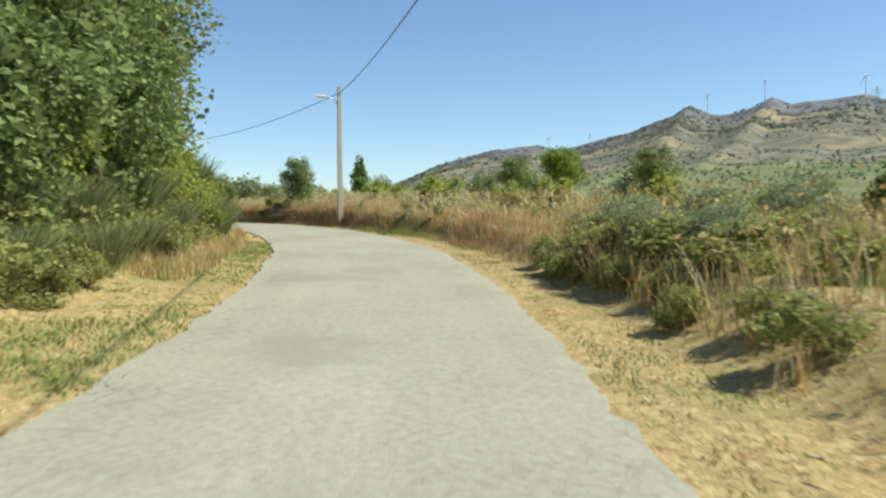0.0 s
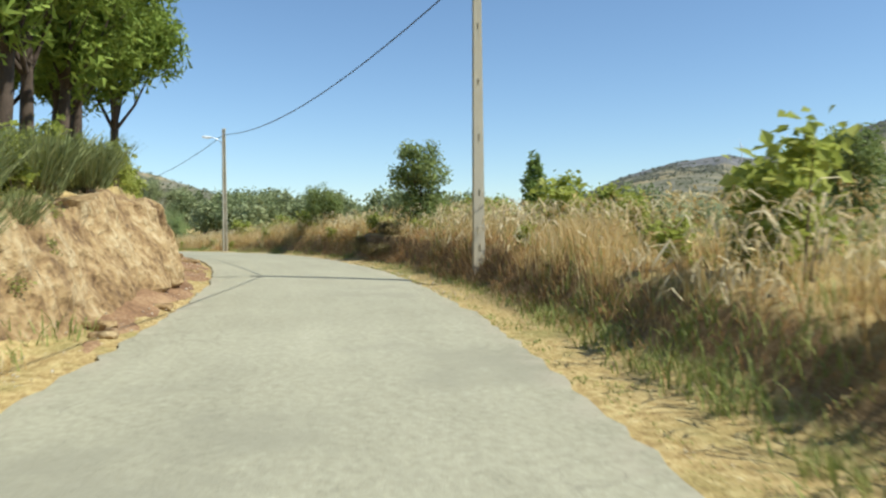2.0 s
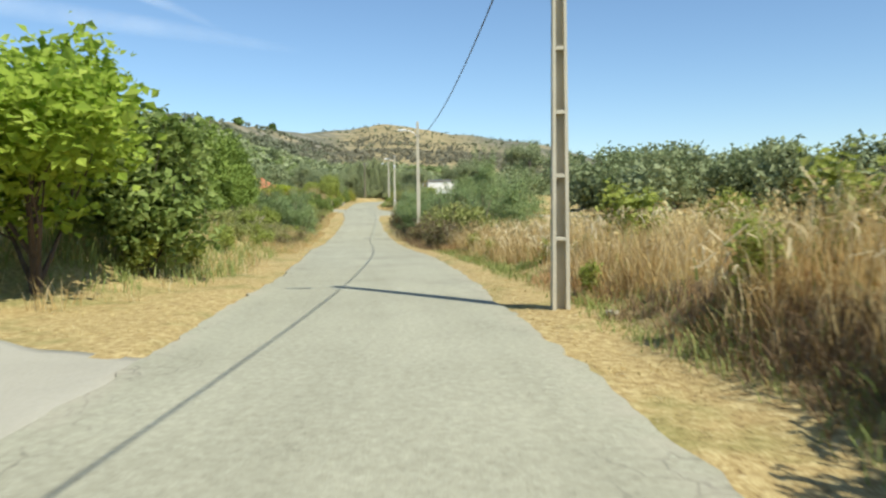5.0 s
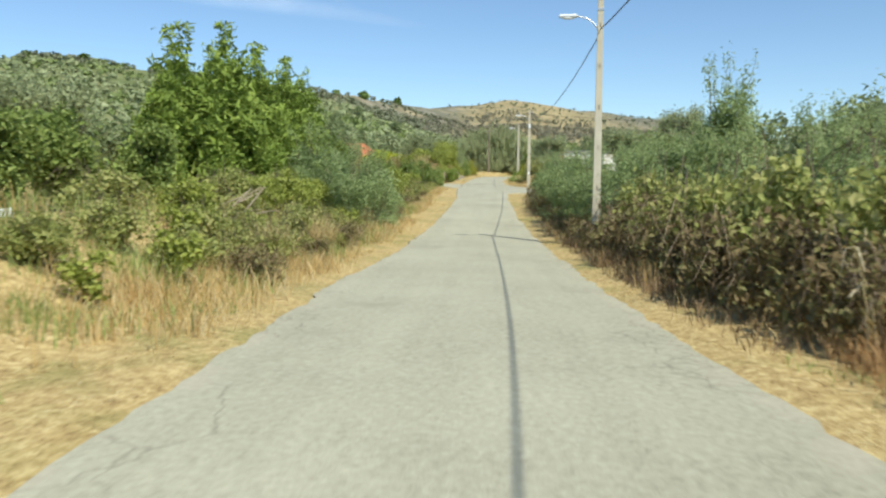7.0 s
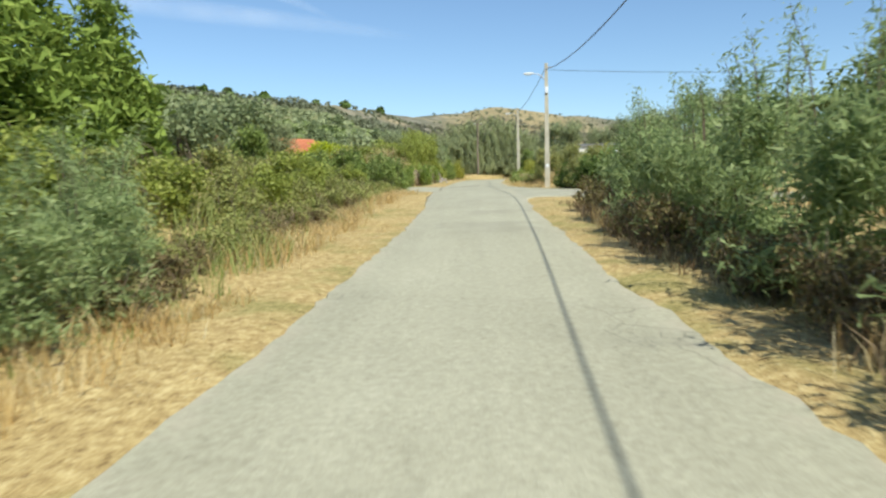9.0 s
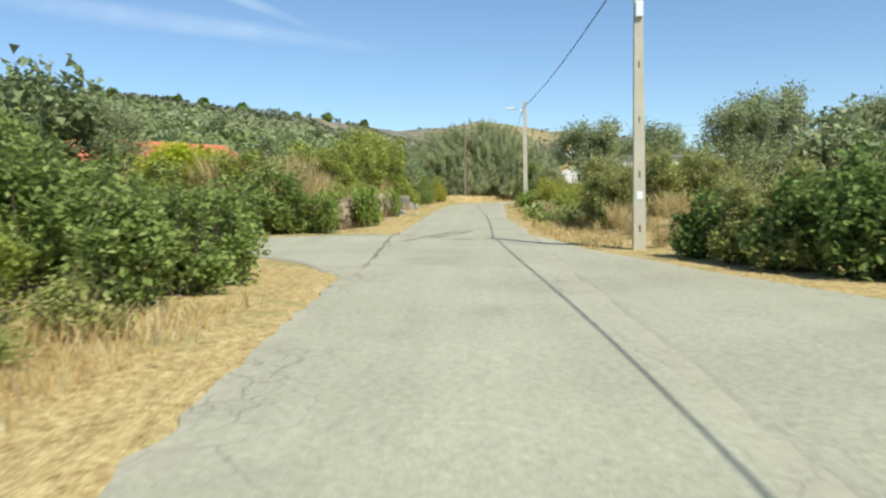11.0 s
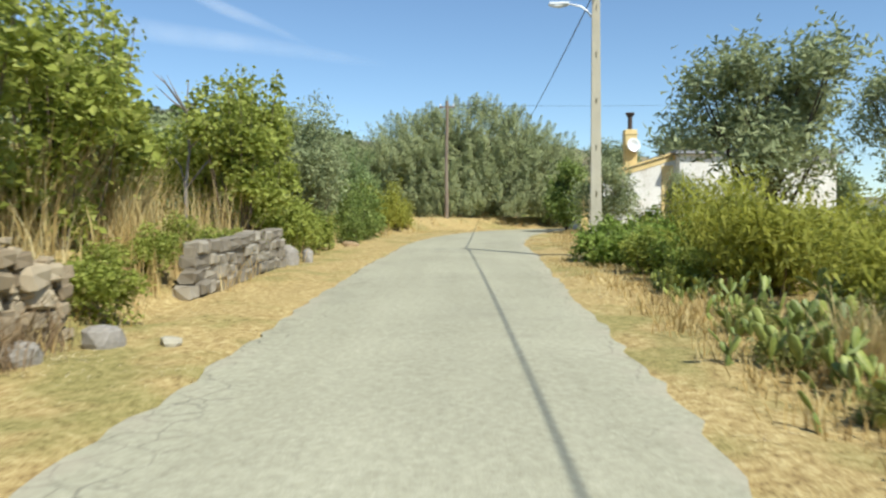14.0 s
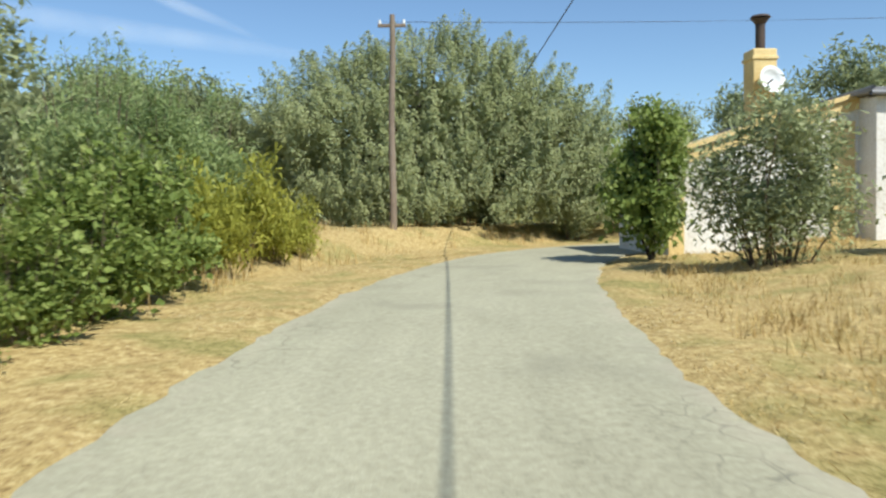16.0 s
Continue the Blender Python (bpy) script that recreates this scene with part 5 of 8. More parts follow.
# right side of the first bend
for s, l, k in ((7.2, 3.9, 0.6), (8.2, 3.3, 0.6), (9.6, 3.1, 0.66), (11, 3.0, 0.68), (12.4, 3.0, 0.64), (13.8, 3.3, 0.5), (9, 4.5, 0.75), (11.4, 4.4, 0.8), (5.8, 5.4, 0.7), (16.4, 3.9, 0.42), (20, 4.6, 0.42)):
    plant(k_bramble, s, l, k * 0.95, 0.82)
for s, l, k in ((8.9, 3.3, 0.42), (10.4, 3.1, 0.46), (11.8, 3.2, 0.45), (13.1, 3.5, 0.4), (10, 5.0, 0.6), (12.4, 4.8, 0.55)):
    plant(k_olivebush, s, l, k * 0.9, 0.75, label="grey-green scrub bush at the verge of the lane")
for s, l, k in ((9.5, 7.2, 0.5), (13.4, 8.9, 0.55)):
    plant(k_darkhedge, s, l, k)
row(k_bramble, 5.5, 15, 2.55, 0.95, (0.3, 0.42), 0.2)
row(k_bramble, 17, 80, 4.4, 4.2, (0.28, 0.45), 0.7)
row(k_vine, 22, 82, 3.3, 4.5, (0.35, 0.6), 0.4)
row(k_hedge, 26, 80, 6.5, 6.5, (0.35, 0.55), 1.2)
plant_xy(k_oak_small, -38.5, 28.1, 0.86, 1.08)
plant_xy(k_oak_small, -48.8, 29.6, 0.64, 1.1)
# dark brown brambles added to stand for the oak's shade on the bank
for s, l, k in ((45.8, 2.75, 0.4), (46.6, 2.7, 0.46), (47.4, 2.75, 0.5), (48.2, 2.8, 0.45), (48.9, 2.9, 0.4), (46.2, 3.3, 0.5), (47.2, 3.4, 0.55), (48.2, 3.5, 0.5)):
    plant(k_deadbramble, s, l - 0.1, k * 0.8, 0.85)
plant_xy(k_cypress, -52.9, 45.2, 1.15)
plant_xy(k_pine_round, -60.0, 86.4, 1.05)
for _ in range(34):
    plant(k_vine, R.uniform(14, 75), R.uniform(3.6, 11), R.uniform(0.5, 1.15))
for s, l, k in ((40, 14, 0.9), (47, 18, 0.8), (33, 17, 1.0), (56, 17, 0.9), (70, 17, 0.9)):
    plant(k_oak_small, s, l, k, label="young oak standing in the open field")
# thickets on the straight
for s, l, k in ((85, 4.4, 0.9), (87.5, 4.1, 1.0), (90, 4.0, 1.0), (92.3, 4.0, 0.95), (94.6, 4.1, 1.0), (96.4, 4.0, 0.8)):
    plant(k_bramble, s, l, k, 1.35)
for s, l, k in ((88, 6.3, 0.8), (91, 6.0, 0.8), (94, 5.6, 0.75), (97.5, 4.1, 0.72), (99.6, 4.0, 0.76), (101.8, 3.8, 0.76), (104, 3.8, 0.78), (106, 3.7, 0.74), (108.2, 3.6, 0.74), (110.4, 3.6, 0.72), (112.6, 3.5, 0.68), (114.8, 3.5, 0.68), (117, 3.5, 0.64), (119.5, 3.8, 0.62), (121, 5.2, 0.56), (103.5, 6.2, 0.9), (107, 6.2, 0.85),
                (96, 8.5, 0.95), (106, 8.5, 1.0), (111, 8, 0.9), (117, 9, 0.85)):
    plant(k_mimosa, s, l, k)
plant(k_mimosa, 101.2, 7.2, 0.95, 1.5, label="tall feathery acacia rising above the thicket")
plant(k_oak_small, 117.5, 8.2, 1.05, 1.0)
for s, l, k in ((101.6, -3.9, 0.72), (102.8, -3.7, 0.82), (104.4, -3.6, 0.72), (106.4, -3.4, 0.45), (103.6, -5.3, 0.8), (107.8, -3.4, 0.42), (108.8, -3.9, 0.5)):
    plant(k_mimosa, s, l, k)
for s, l, k in ((98.0, -8.6, 0.74), (95.5, -9.6, 0.82), (92.5, -9.4, 0.74)):
    plant(k_fig_dark, s, l, k, label="leafy green tree on the sloping field")
for s, l, k in ((101, -15, 0.72), (97, -15.5, 0.75), (107, -16.5, 0.8)):
    plant(k_olive, s, l, k)
for s, l, k in ((103.5, -9.8, 0.95), (106.5, -9.2, 1.0), (109.0, -10.2, 1.1), (111.5, -9.4, 0.98), (114, -10.4, 1.08), (116.5, -9.6, 1.0), (119, -10.2, 1.08), (121.5, -9.8, 1.02), (124, -10.8, 0.95), (126.5, -12.2, 0.9), (112, -13.5, 1.15), (118, -14, 1.15), (123, -16, 1.1)):
    plant(k_pine_young, s, l, k)
for i, s in enumerate(np.arange(104, 131.5, 1.5)):
    plant(k_bramble, s, -3.6 + R.uniform(-0.3, 0.25), R.uniform(0.36, 0.5))
    plant(k_bramble if i % 3 else k_hedge, s + 0.7, -4.7 + R.uniform(-0.4, 0.4), R.uniform(0.5, 0.66))
row(k_deadbramble, 83.5, 97, 3.55, 1.05, (0.62, 0.85), 0.15, (1.0, 1.3))
row(k_deadbramble, 97, 121, 3.1, 1.15, (0.4, 0.6), 0.15, (0.9, 1.3))
for s in np.concatenate([[91.2], np.arange(96.6, 103, 1.3)]):
    plant(k_bramble, s, -3.7 + R.uniform(-0.3, 0.2), R.uniform(0.4, 0.52))
    plant(k_hedge, s + 0.6, -5.0 + R.uniform(-0.4, 0.4), R.uniform(0.45, 0.6))
    plant(k_bramble, s, -6.6 + R.uniform(-0.5, 0.5), R.uniform(0.65, 0.85))
for s in np.arange(83, 87.5, 1.8):
    plant(k_bramble, s, -5.4 + R.uniform(-0.5, 0.4), R.uniform(0.4, 0.55))
for s in np.arange(70, 101, 2.2):
    plant(k_vine, s, -4.4 + R.uniform(-1.0, 0.6), R.uniform(0.4, 0.75))
for s in np.arange(86, 98, 2.4):
    plant(k_bramble, s, -5.3 + R.uniform(-0.5, 0.8), R.uniform(0.5, 0.8))
for s in np.arange(108, 133, 2.2):
    plant(k_bramble, s, -6.0 + R.uniform(-0.8, 0.8), R.uniform(0.6, 0.9))
    plant(k_bramble, s + 1, -8.6 + R.uniform(-0.8, 0.8), R.uniform(0.8, 1.05))
plant(k_fig_dark, 144.5, -12.8, 1.1, 1.1)
for x, y, k in ((-146, 8.5, 1.2), (-150, 4.0, 1.3), (-141, 4.5, 1.1), (-154, -2, 1.4)):
    plant_xy(k_dark_far, x, y, k)
# round the crossing
for s, l, k in ((132.6, -3.7, 0.6), (133.9, -3.5, 0.62), (135.1, -3.5, 0.62), (136.2, -3.7, 0.6), (137.0, -4.5, 0.62), (138.4, -5.9, 0.7), (139.2, -7.4, 0.75), (136, -5.6, 0.85), (139.8, -9.4, 0.8), (134, -5.4, 0.85), (137.5, -7.5, 0.9)):
    plant(k_laurel, s, l, k * 0.95)
for i in range(11):
    plant(k_laurel, 147.0 + R.uniform(-0.1, 0.2), -5.2 - 1.0 * i, R.uniform(0.5, 0.66))
    plant(k_vine if i % 2 else k_cane, 146.8 + R.uniform(-0.1, 0.2), -4.4 - 1.0 * i, R.uniform(0.45, 0.65))
plant(k_laurel, 147.0, -5.9, 0.9, 1.0, label="tall broad-leaved bush at the corner of the side lane")
plant(k_laurel, 147.4, -4.7, 0.5)
plant(k_hedge, 147.9, -9.6, 0.5)
for s, l, k in ((149.6, -7.4, 0.85), (150.6, -8.6, 0.7), (150, -10.2, 0.75), (150.2, -13, 0.8)):
    plant(k_hedge, s, l, k)
plant_xy(k_yellow, -143.9, 15.6, 0.85, 1.0)
for i in range(6):
    plant(k_reeds, 150.0 + 0.3 * i, -7.5 - 1.2 * i, 0.75)
for x, y, k in ((-155.5, 13.0, 0.9), (-158, 10.5, 1.0), (-153, 10.0, 1.0)):
    plant_xy(k_hedge, x, y, k)
for s, l, k in ((151, -3.55, 0.95), (150.2, -3.6, 0.9), (147.2, -4.6, 0.9), (147.6, -5.2, 0.9), (149.2, -4.3, 0.8)):
    plant(k_cactus, s, l, k, 1.25)
for s, l, k in ((149.9, -3.5, 0.25), (153.5, -3.6, 0.3), (147.4, -5.2, 0.55), (162.3, -4.0, 0.4), (154.8, -4.6, 0.5), (157, -4.5, 0.5)):
    plant(k_hedge, s, l, k)
for s, l, k in ((148.6, -5.2, 0.5), (150.2, -5.0, 0.5), (151.6, -5.2, 0.5), (149, -6.4, 0.7), (150.5, -6.2, 0.7), (152, -6.4, 0.9), (153.5, -6.0, 0.8), (149.5, -8, 0.9), (163.5, -5.6, 0.8), (164.5, -5.8, 0.75), (166, -5.5, 0.7)):
    plant(k_reeds, s, l, k)
for s, l, k in ((153.4, -5.2, 0.55), (155.0, -5.1, 0.66), (157.2, -5.0, 0.72), (158.8, -5.2, 0.9), (160.2, -5.1, 0.84), (161.8, -5.4, 0.98), (163.8, -5.3, 0.95), (165.6, -5.8, 1.0), (171.7, -5.0, 1.05), (173.4, -5.1, 1.1), (175.0, -5.2, 0.85)):
    plant(k_tallhedge, s, l, k)
for s, l in ((149.2, -3.35), (149.7, -3.45), (150.1, -3.3), (150.5, -3.5), (146.8, -4.0), (147.3, -4.1), (157.5, -3.4)):
    plant(k_cane, s, l, 1.05)
for s, l, k in ((169.6, 3.5, 0.75), (171.0, 3.5, 0.85), (171.9, 3.6, 0.9), (173.0, 3.5, 0.7), (168.2, 3.5, 0.65), (171.4, 4.4, 0.95), (166.8, 3.3, 0.6), (171.5, 2.95, 0.8), (170.4, 3.0, 0.7)):
    plant(k_lush, s, l, k)
for s, l, k in ((156, -7, 0.95), (160, -7.2, 1.0), (164, -7.6, 1.15), (172.6, -4.2, 0.6), (174.2, -4.2, 0.6), (175.6, -3.9, 0.45), (173.0, -6.6, 1.15)):
    plant(k_hedge, s, l, k, 1.1)
for s, l, k in ((179.6, -5.3, 1.0), (182.0, -5.9, 0.9), (177.6, -7.2, 1.0)):
    plant(k_olivedense, s, l, k)
for s, l, k in ((184, -8.5, 0.8), (155.5, -14.4, 0.7)):
    plant(k_olive, s, l, k)
for s, l, k in ((179.6, -3.6, 0.42), (180.8, -3.7, 0.55), (182.2, -4.0, 0.75), (183.6, -4.2, 0.85), (185.0, -4.4, 0.8), (176.4, -4.0, 0.42), (177.8, -4.4, 0.4)):
    plant(k_laurel, s, l, k, label="fresh green vine-covered bush beside the lane")
for s, l, k in ((186.4, -4.4, 1.15), (187.6, -4.5, 1.2), (188.8, -4.5, 1.0), (190.0, -4.5, 0.8)):
    plant(k_fennel, s, l, k, 1.2, label="feathery yellow-green bush beside the lane")
# right side past the crossing
for s, l, k in ((139.9, 5.2, 0.5), (139.0, 6.2, 0.65), (141.0, 6.4, 0.5)):
    plant(k_dullbush, s, l, k)
for s, l, k in ((138.4, 4.2, 0.5), (137.2, 4.4, 0.6), (136.0, 4.8, 0.6), (139.4, 4.6, 0.45), (134.8, 5.6, 0.65), (140.4, 5.4, 0.5)):
    plant(k_bramble, s, l, k)
for s, l, k in ((138.3, 4.05, 0.5), (137.2, 4.35, 0.56), (136.1, 4.7, 0.6), (135.0, 5.3, 0.66), (139.2, 5.0, 0.62), (133.8, 6.2, 0.72), (137.0, 6.2, 0.8), (132.4, 7.6, 0.8)):
    plant(k_dullbush if s % 2 > 1 else k_darkhedge, s, l, k * 0.9)
for s, l, k in ((146.0, 4.0, 0.64), (147.2, 3.7, 0.76), (148.3, 4.1, 0.76), (149.4, 4.6, 0.66)):
    plant(k_dullbush, s, l, k)
for s, l, k in ((142.2, 3.7, 0.3), (143.2, 4.0, 0.36), (144.3, 3.8, 0.34), (145.4, 3.9, 0.4), (141.3, 4.4, 0.34), (140.6, 3.9, 0.28), (142.8, 4.8, 0.42), (144.8, 5.0, 0.42), (147.0, 3.3, 0.3), (148.0, 3.3, 0.34)):
    plant(k_reeds, s, l, k)
for s, l, k in ((147.2, 5.3, 0.72), (148.8, 5.5, 0.74), (148, 6.8, 0.72), (145.6, 6.6, 0.6)):
    plant(k_dullbush, s, l, k)
row(k_cactus, 148.6, 162, 2.75, 0.75, (1.0, 1.3), 0.25)
row(k_cactus, 149, 163, 3.5, 1.1, (1.4, 1.7), 0.35)
row(k_bramble, 149, 163, 2.6, 1.6, (0.22, 0.32), 0.2)
row(k_hedge, 150.5, 158, 3.5, 2.3, (0.3, 0.42), 0.3)
row(k_reeds, 150, 162, 2.7, 2.6, (0.26, 0.36), 0.25)
row(k_cactus, 163, 167, 3.1, 1.0, (0.75, 0.95), 0.2)
row(k_fennel, 153, 168, 5.6, 1.1, (0.72, 0.9), 0.5)
row(k_fennel, 159.0, 164.0, 4.3, 1.1, (0.75, 0.9), 0.2, (0.9, 1.05))
row(k_fennel, 164.5, 167.6, 4.0, 0.95, (1.0, 1.15), 0.2, (1.0, 1.15))
plant(k_dullbush, 167.4, 4.6, 0.55)
for s, l, k in ((169.6, 5.0, 1.0), (171.4, 5.6, 0.9)):
    plant(k_fennel, s, l, k, 1.15)
for s, l, k in ((165.4, 3.0, 0.36), (168, 3.1, 0.4)):
    plant(k_hedge, s, l, k, label="shrubby bush with dull green and russet leaves")
row(k_hedge, 153, 168, 8.0, 2.6, (0.8, 0.95), 0.4)
for s, l, k in ((168.8, 4.2, 0.4), (172.3, 4.2, 0.45), (173.8, 4.6, 0.5)):
    plant(k_hedge, s, l, k)
plant_xy(k_olive, -164.6, 32.9, 0.94, 0.92)
plant_xy(k_olive, -160.5, 40.5, 0.95)
plant_xy(k_olivebush, -179.1, 32.35, 1.18, 0.95)
plant_xy(k_olivebush, -178.5, 35.3, 0.75, 1.15)
plant_xy(k_fig_dark, -181.9, 31.0, 0.82, 1.3)
for x, y, k in ((-196, 55.5, 1.9), (-199, 46, 1.3), (-190, 62, 1.4), (-178, 58, 1.3)):
    plant_xy(k_olive, x, y, k)


# over the stone walls
for s, l, k in ((163.2, -4.5, 0.3), (164.8, -4.5, 0.34), (166.2, -4.5, 0.4), (167.6, -4.4, 0.36), (168.8, -4.3, 0.34)):
    plant(k_hedge, s, l, k)
for i in range(10):
    plant(k_hedge if i % 3 else k_bramble, 148.6 + 1.3 * i, -4.45 + R.uniform(-0.15, 0.15), R.uniform(0.3, 0.46), 1.0)
# tangle on the western bank along the straight
for s in np.arange(88.5, 101.5, 1.15):
    plant(k_bramble, s, -4.0 + R.uniform(-0.35, 0.2), R.uniform(0.36, 0.6), 1.2)
    plant(k_deadbramble if R.uniform(0, 1) < 0.6 else k_reeds, s + 0.5, -3.4 + R.uniform(-0.3, 0.2), R.uniform(0.36, 0.52))
for s in np.arange(104, 122, 1.3):
    plant(k_deadbramble, s, -3.35 + R.uniform(-0.25, 0.2), R.uniform(0.34, 0.5))


# ---- the great tree at the end ----
def great_tree():
    """A dome of upright, feathery sprays over a dark inside."""
    rng = np.random.default_rng(77)
    lumps = lumps_in(rng, (0, 0, 4.4), (4.2, 7.4, 3.6), 40, 0.2)
    ob = thing("willow_tree", "huge rounded grey-green tree filling the bend", "tree", "", pose(-197.0, 26.8, float(ground(-197.0, 26.8)[0]) - 0.05))
    part("trunk", mesh_of("trunk", *tubes(limbs(rng, (0, 0), 0.4, lumps, 0.4, 0.15, extra=1), 8), M_BARK, True), None, ob)
    n = 1150
    d = rng.normal(size=(n, 3))
    d[:, 2] = np.abs(d[:, 2]) * 1.05 - 0.15
    d[:, 0] = np.where(d[:, 0] < -0.5, -d[:, 0], d[:, 0])
    d /= np.linalg.norm(d, axis=1)[:, None]
    swell = 1 + 0.10 * np.sin(d[:, 1] * 6 + 1) * np.sin(d[:, 2] * 7 + d[:, 0] * 3) + 0.07 * rng.normal(size=n)
    flat = np.sign(d) * np.abs(d) ** np.array([0.9, 0.92, 0.9])
    foot = flat * np.array([4.6, 7.2, 5.45]) * swell[:, None] + np.array([0.3, 0, 0.9])
    foot[:, 2] = np.maximum(foot[:, 2], 0.2 + 0.5 * rng.random(n))
    # the western shoulder is lower
    foot[:, 2] *= 1 - 0.16 * smooth01((foot[:, 1] - 2.5) / 5)
    axis = d * np.array([0.75, 0.75, 0.3]) + np.array([0, 0, 0.75]) + rng.normal(size=(n, 3)) * 0.16
    axis /= np.linalg.norm(axis, axis=1)[:, None]
    tall, wide = rng.uniform(0.7, 1.5, n), rng.uniform(0.26, 0.46, n)
    per = 185
    k = np.repeat(np.arange(n), per)
    u = rng.random(n * per)
    ring = rng.normal(size=(n * per, 3))
    ring -= axis[k] * np.sum(ring * axis[k], axis=1)[:, None]
    p = foot[k] + axis[k] * (tall[k] * (u - 0.35))[:, None] + ring * (wide[k] * (1 - u) ** 0.6 * 0.62)[:, None]
    out = d[k] * 0.8 + ring * 0.35 + np.array([0, 0, 0.25])
    above = p[:, 2] > 0.05
    p, out = p[above], out[above]
    part("crown", mesh_of("crown", *leaves(rng, p, 0.0205, 3.5, 0.1, (0, 0, 0.75), True, out), M_GREAT), None, ob)
    deep = blob_points(rng, [(0, 0, 2.7, 3.3, 5.9, 2.6)], 8000, 0.2, 9, 0.35)
    part("inner_crown", mesh_of("inner_crown", *leaves(rng, deep[deep[:, 2] > 0.05], 0.13, 1.5, 0.2, None, True), M_GREAT), None, ob)


great_tree()
for s, l, k in ((185.5, -5.8, 0.85), (187.5, -6.0, 0.9), (189.3, -6.4, 0.95), (187.8, -7.8, 1.1), (190.2, -8.6, 1.15)):
    plant(k_mimosa, s, l, k)
for s, l, k in ((201, -4.2, 0.75), (203.5, -4.2, 0.7), (206, -4.2, 0.75), (209, -4.2, 0.8)):
    plant(k_olivebush, s, l, k)
for x, y, k in ((-199.5, 37, 0.9), (-203, 43, 1.1), (-196.0, 18.5, 1.0), (-203, 14, 1.2), (-190, 17, 0.9)):
    plant_xy(k_olive, x, y, k)


# ---- distant woods ----
def grove():
    rng = np.random.default_rng(31)
    n = 0
    while n < 150:
        a, r = rng.uniform(40, 135), rng.uniform(45, 330) if n > 90 else rng.uniform(45, 150)
        x, y = -95 - r * math.sin(radians(a)), 25 + r * math.cos(radians(a))
        s, l = station(x, y)
        if abs(l[0]) < 19 or (l[0] > 0 and s[0] > 178 and abs(l[0]) < 30):
            continue
        plant_xy(k_olive_far if rng.random() < 0.62 else k_dark_far, x, y, rng.uniform(0.85, 1.5))
        n += 1
    n = 0
    while n < 50:
        s, l = rng.uniform(-10, 120), rng.uniform(26, 130)
        x, y = at(s, l)
        plant_xy(k_dark_far if rng.random() < 0.7 else k_olive_far, float(x), float(y), rng.uniform(0.6, 1.1))
        n += 1


grove()


def treeline():
    rng = np.random.default_rng(33)
    for i in range(46):
        q, r = radians(rng.uniform(47, 76)), rng.uniform(58, 115)
        plant_xy(k_olive_far if rng.random() < 0.6 else k_dark_far, -47 - r * math.sin(q), 25 + r * math.cos(q), rng.uniform(1.0, 1.55))


treeline()
for x, y, k in ((-472, -50, 2.0), (-500, -92, 2.2), (-470, -128, 1.8), (-440, -165, 2.0), (-520, -60, 1.5), (-455, -100, 1.4), (-430, -190, 2.0), (-400, -230, 1.8), (-560, -30, 1.8), (-610, -62, 2.0)):
    plant_xy(k_dark_far, x, y, k)


def clumps(name, label, mat, rng, x, y, size, per, squat=0.75):
    """Rounded clumps of large leaves, as one uncounted stuff."""
    k = np.repeat(np.arange(len(x)), per)
    d = rng.normal(size=(len(k), 3))
    d /= np.linalg.norm(d, axis=1)[:, None]
    p = np.stack([x, y, ground(x, y)], 1)[k] + d * (size[k] * rng.uniform(0.5, 1.0, len(k)))[:, None] * np.array([1, 1, squat]) + np.array([0, 0, 1]) * (size[k] * squat * 0.8)[:, None]
    v, f = leaves(rng, p, 1.0, 1.2, 0.3, None, True, d * 0.8)
    c = np.repeat(p, 3, axis=0)
    v = c + (v - c) * np.repeat(size[k] * 0.42, 3)[:, None]
    tagged(new(name, mesh_of(name, v, f, mat)), label, "scrub", kind="stuff")


def from_hub(b, r):
    return HUB[0] - r * np.sin(np.radians(b)), HUB[1] + r * np.cos(np.radians(b))


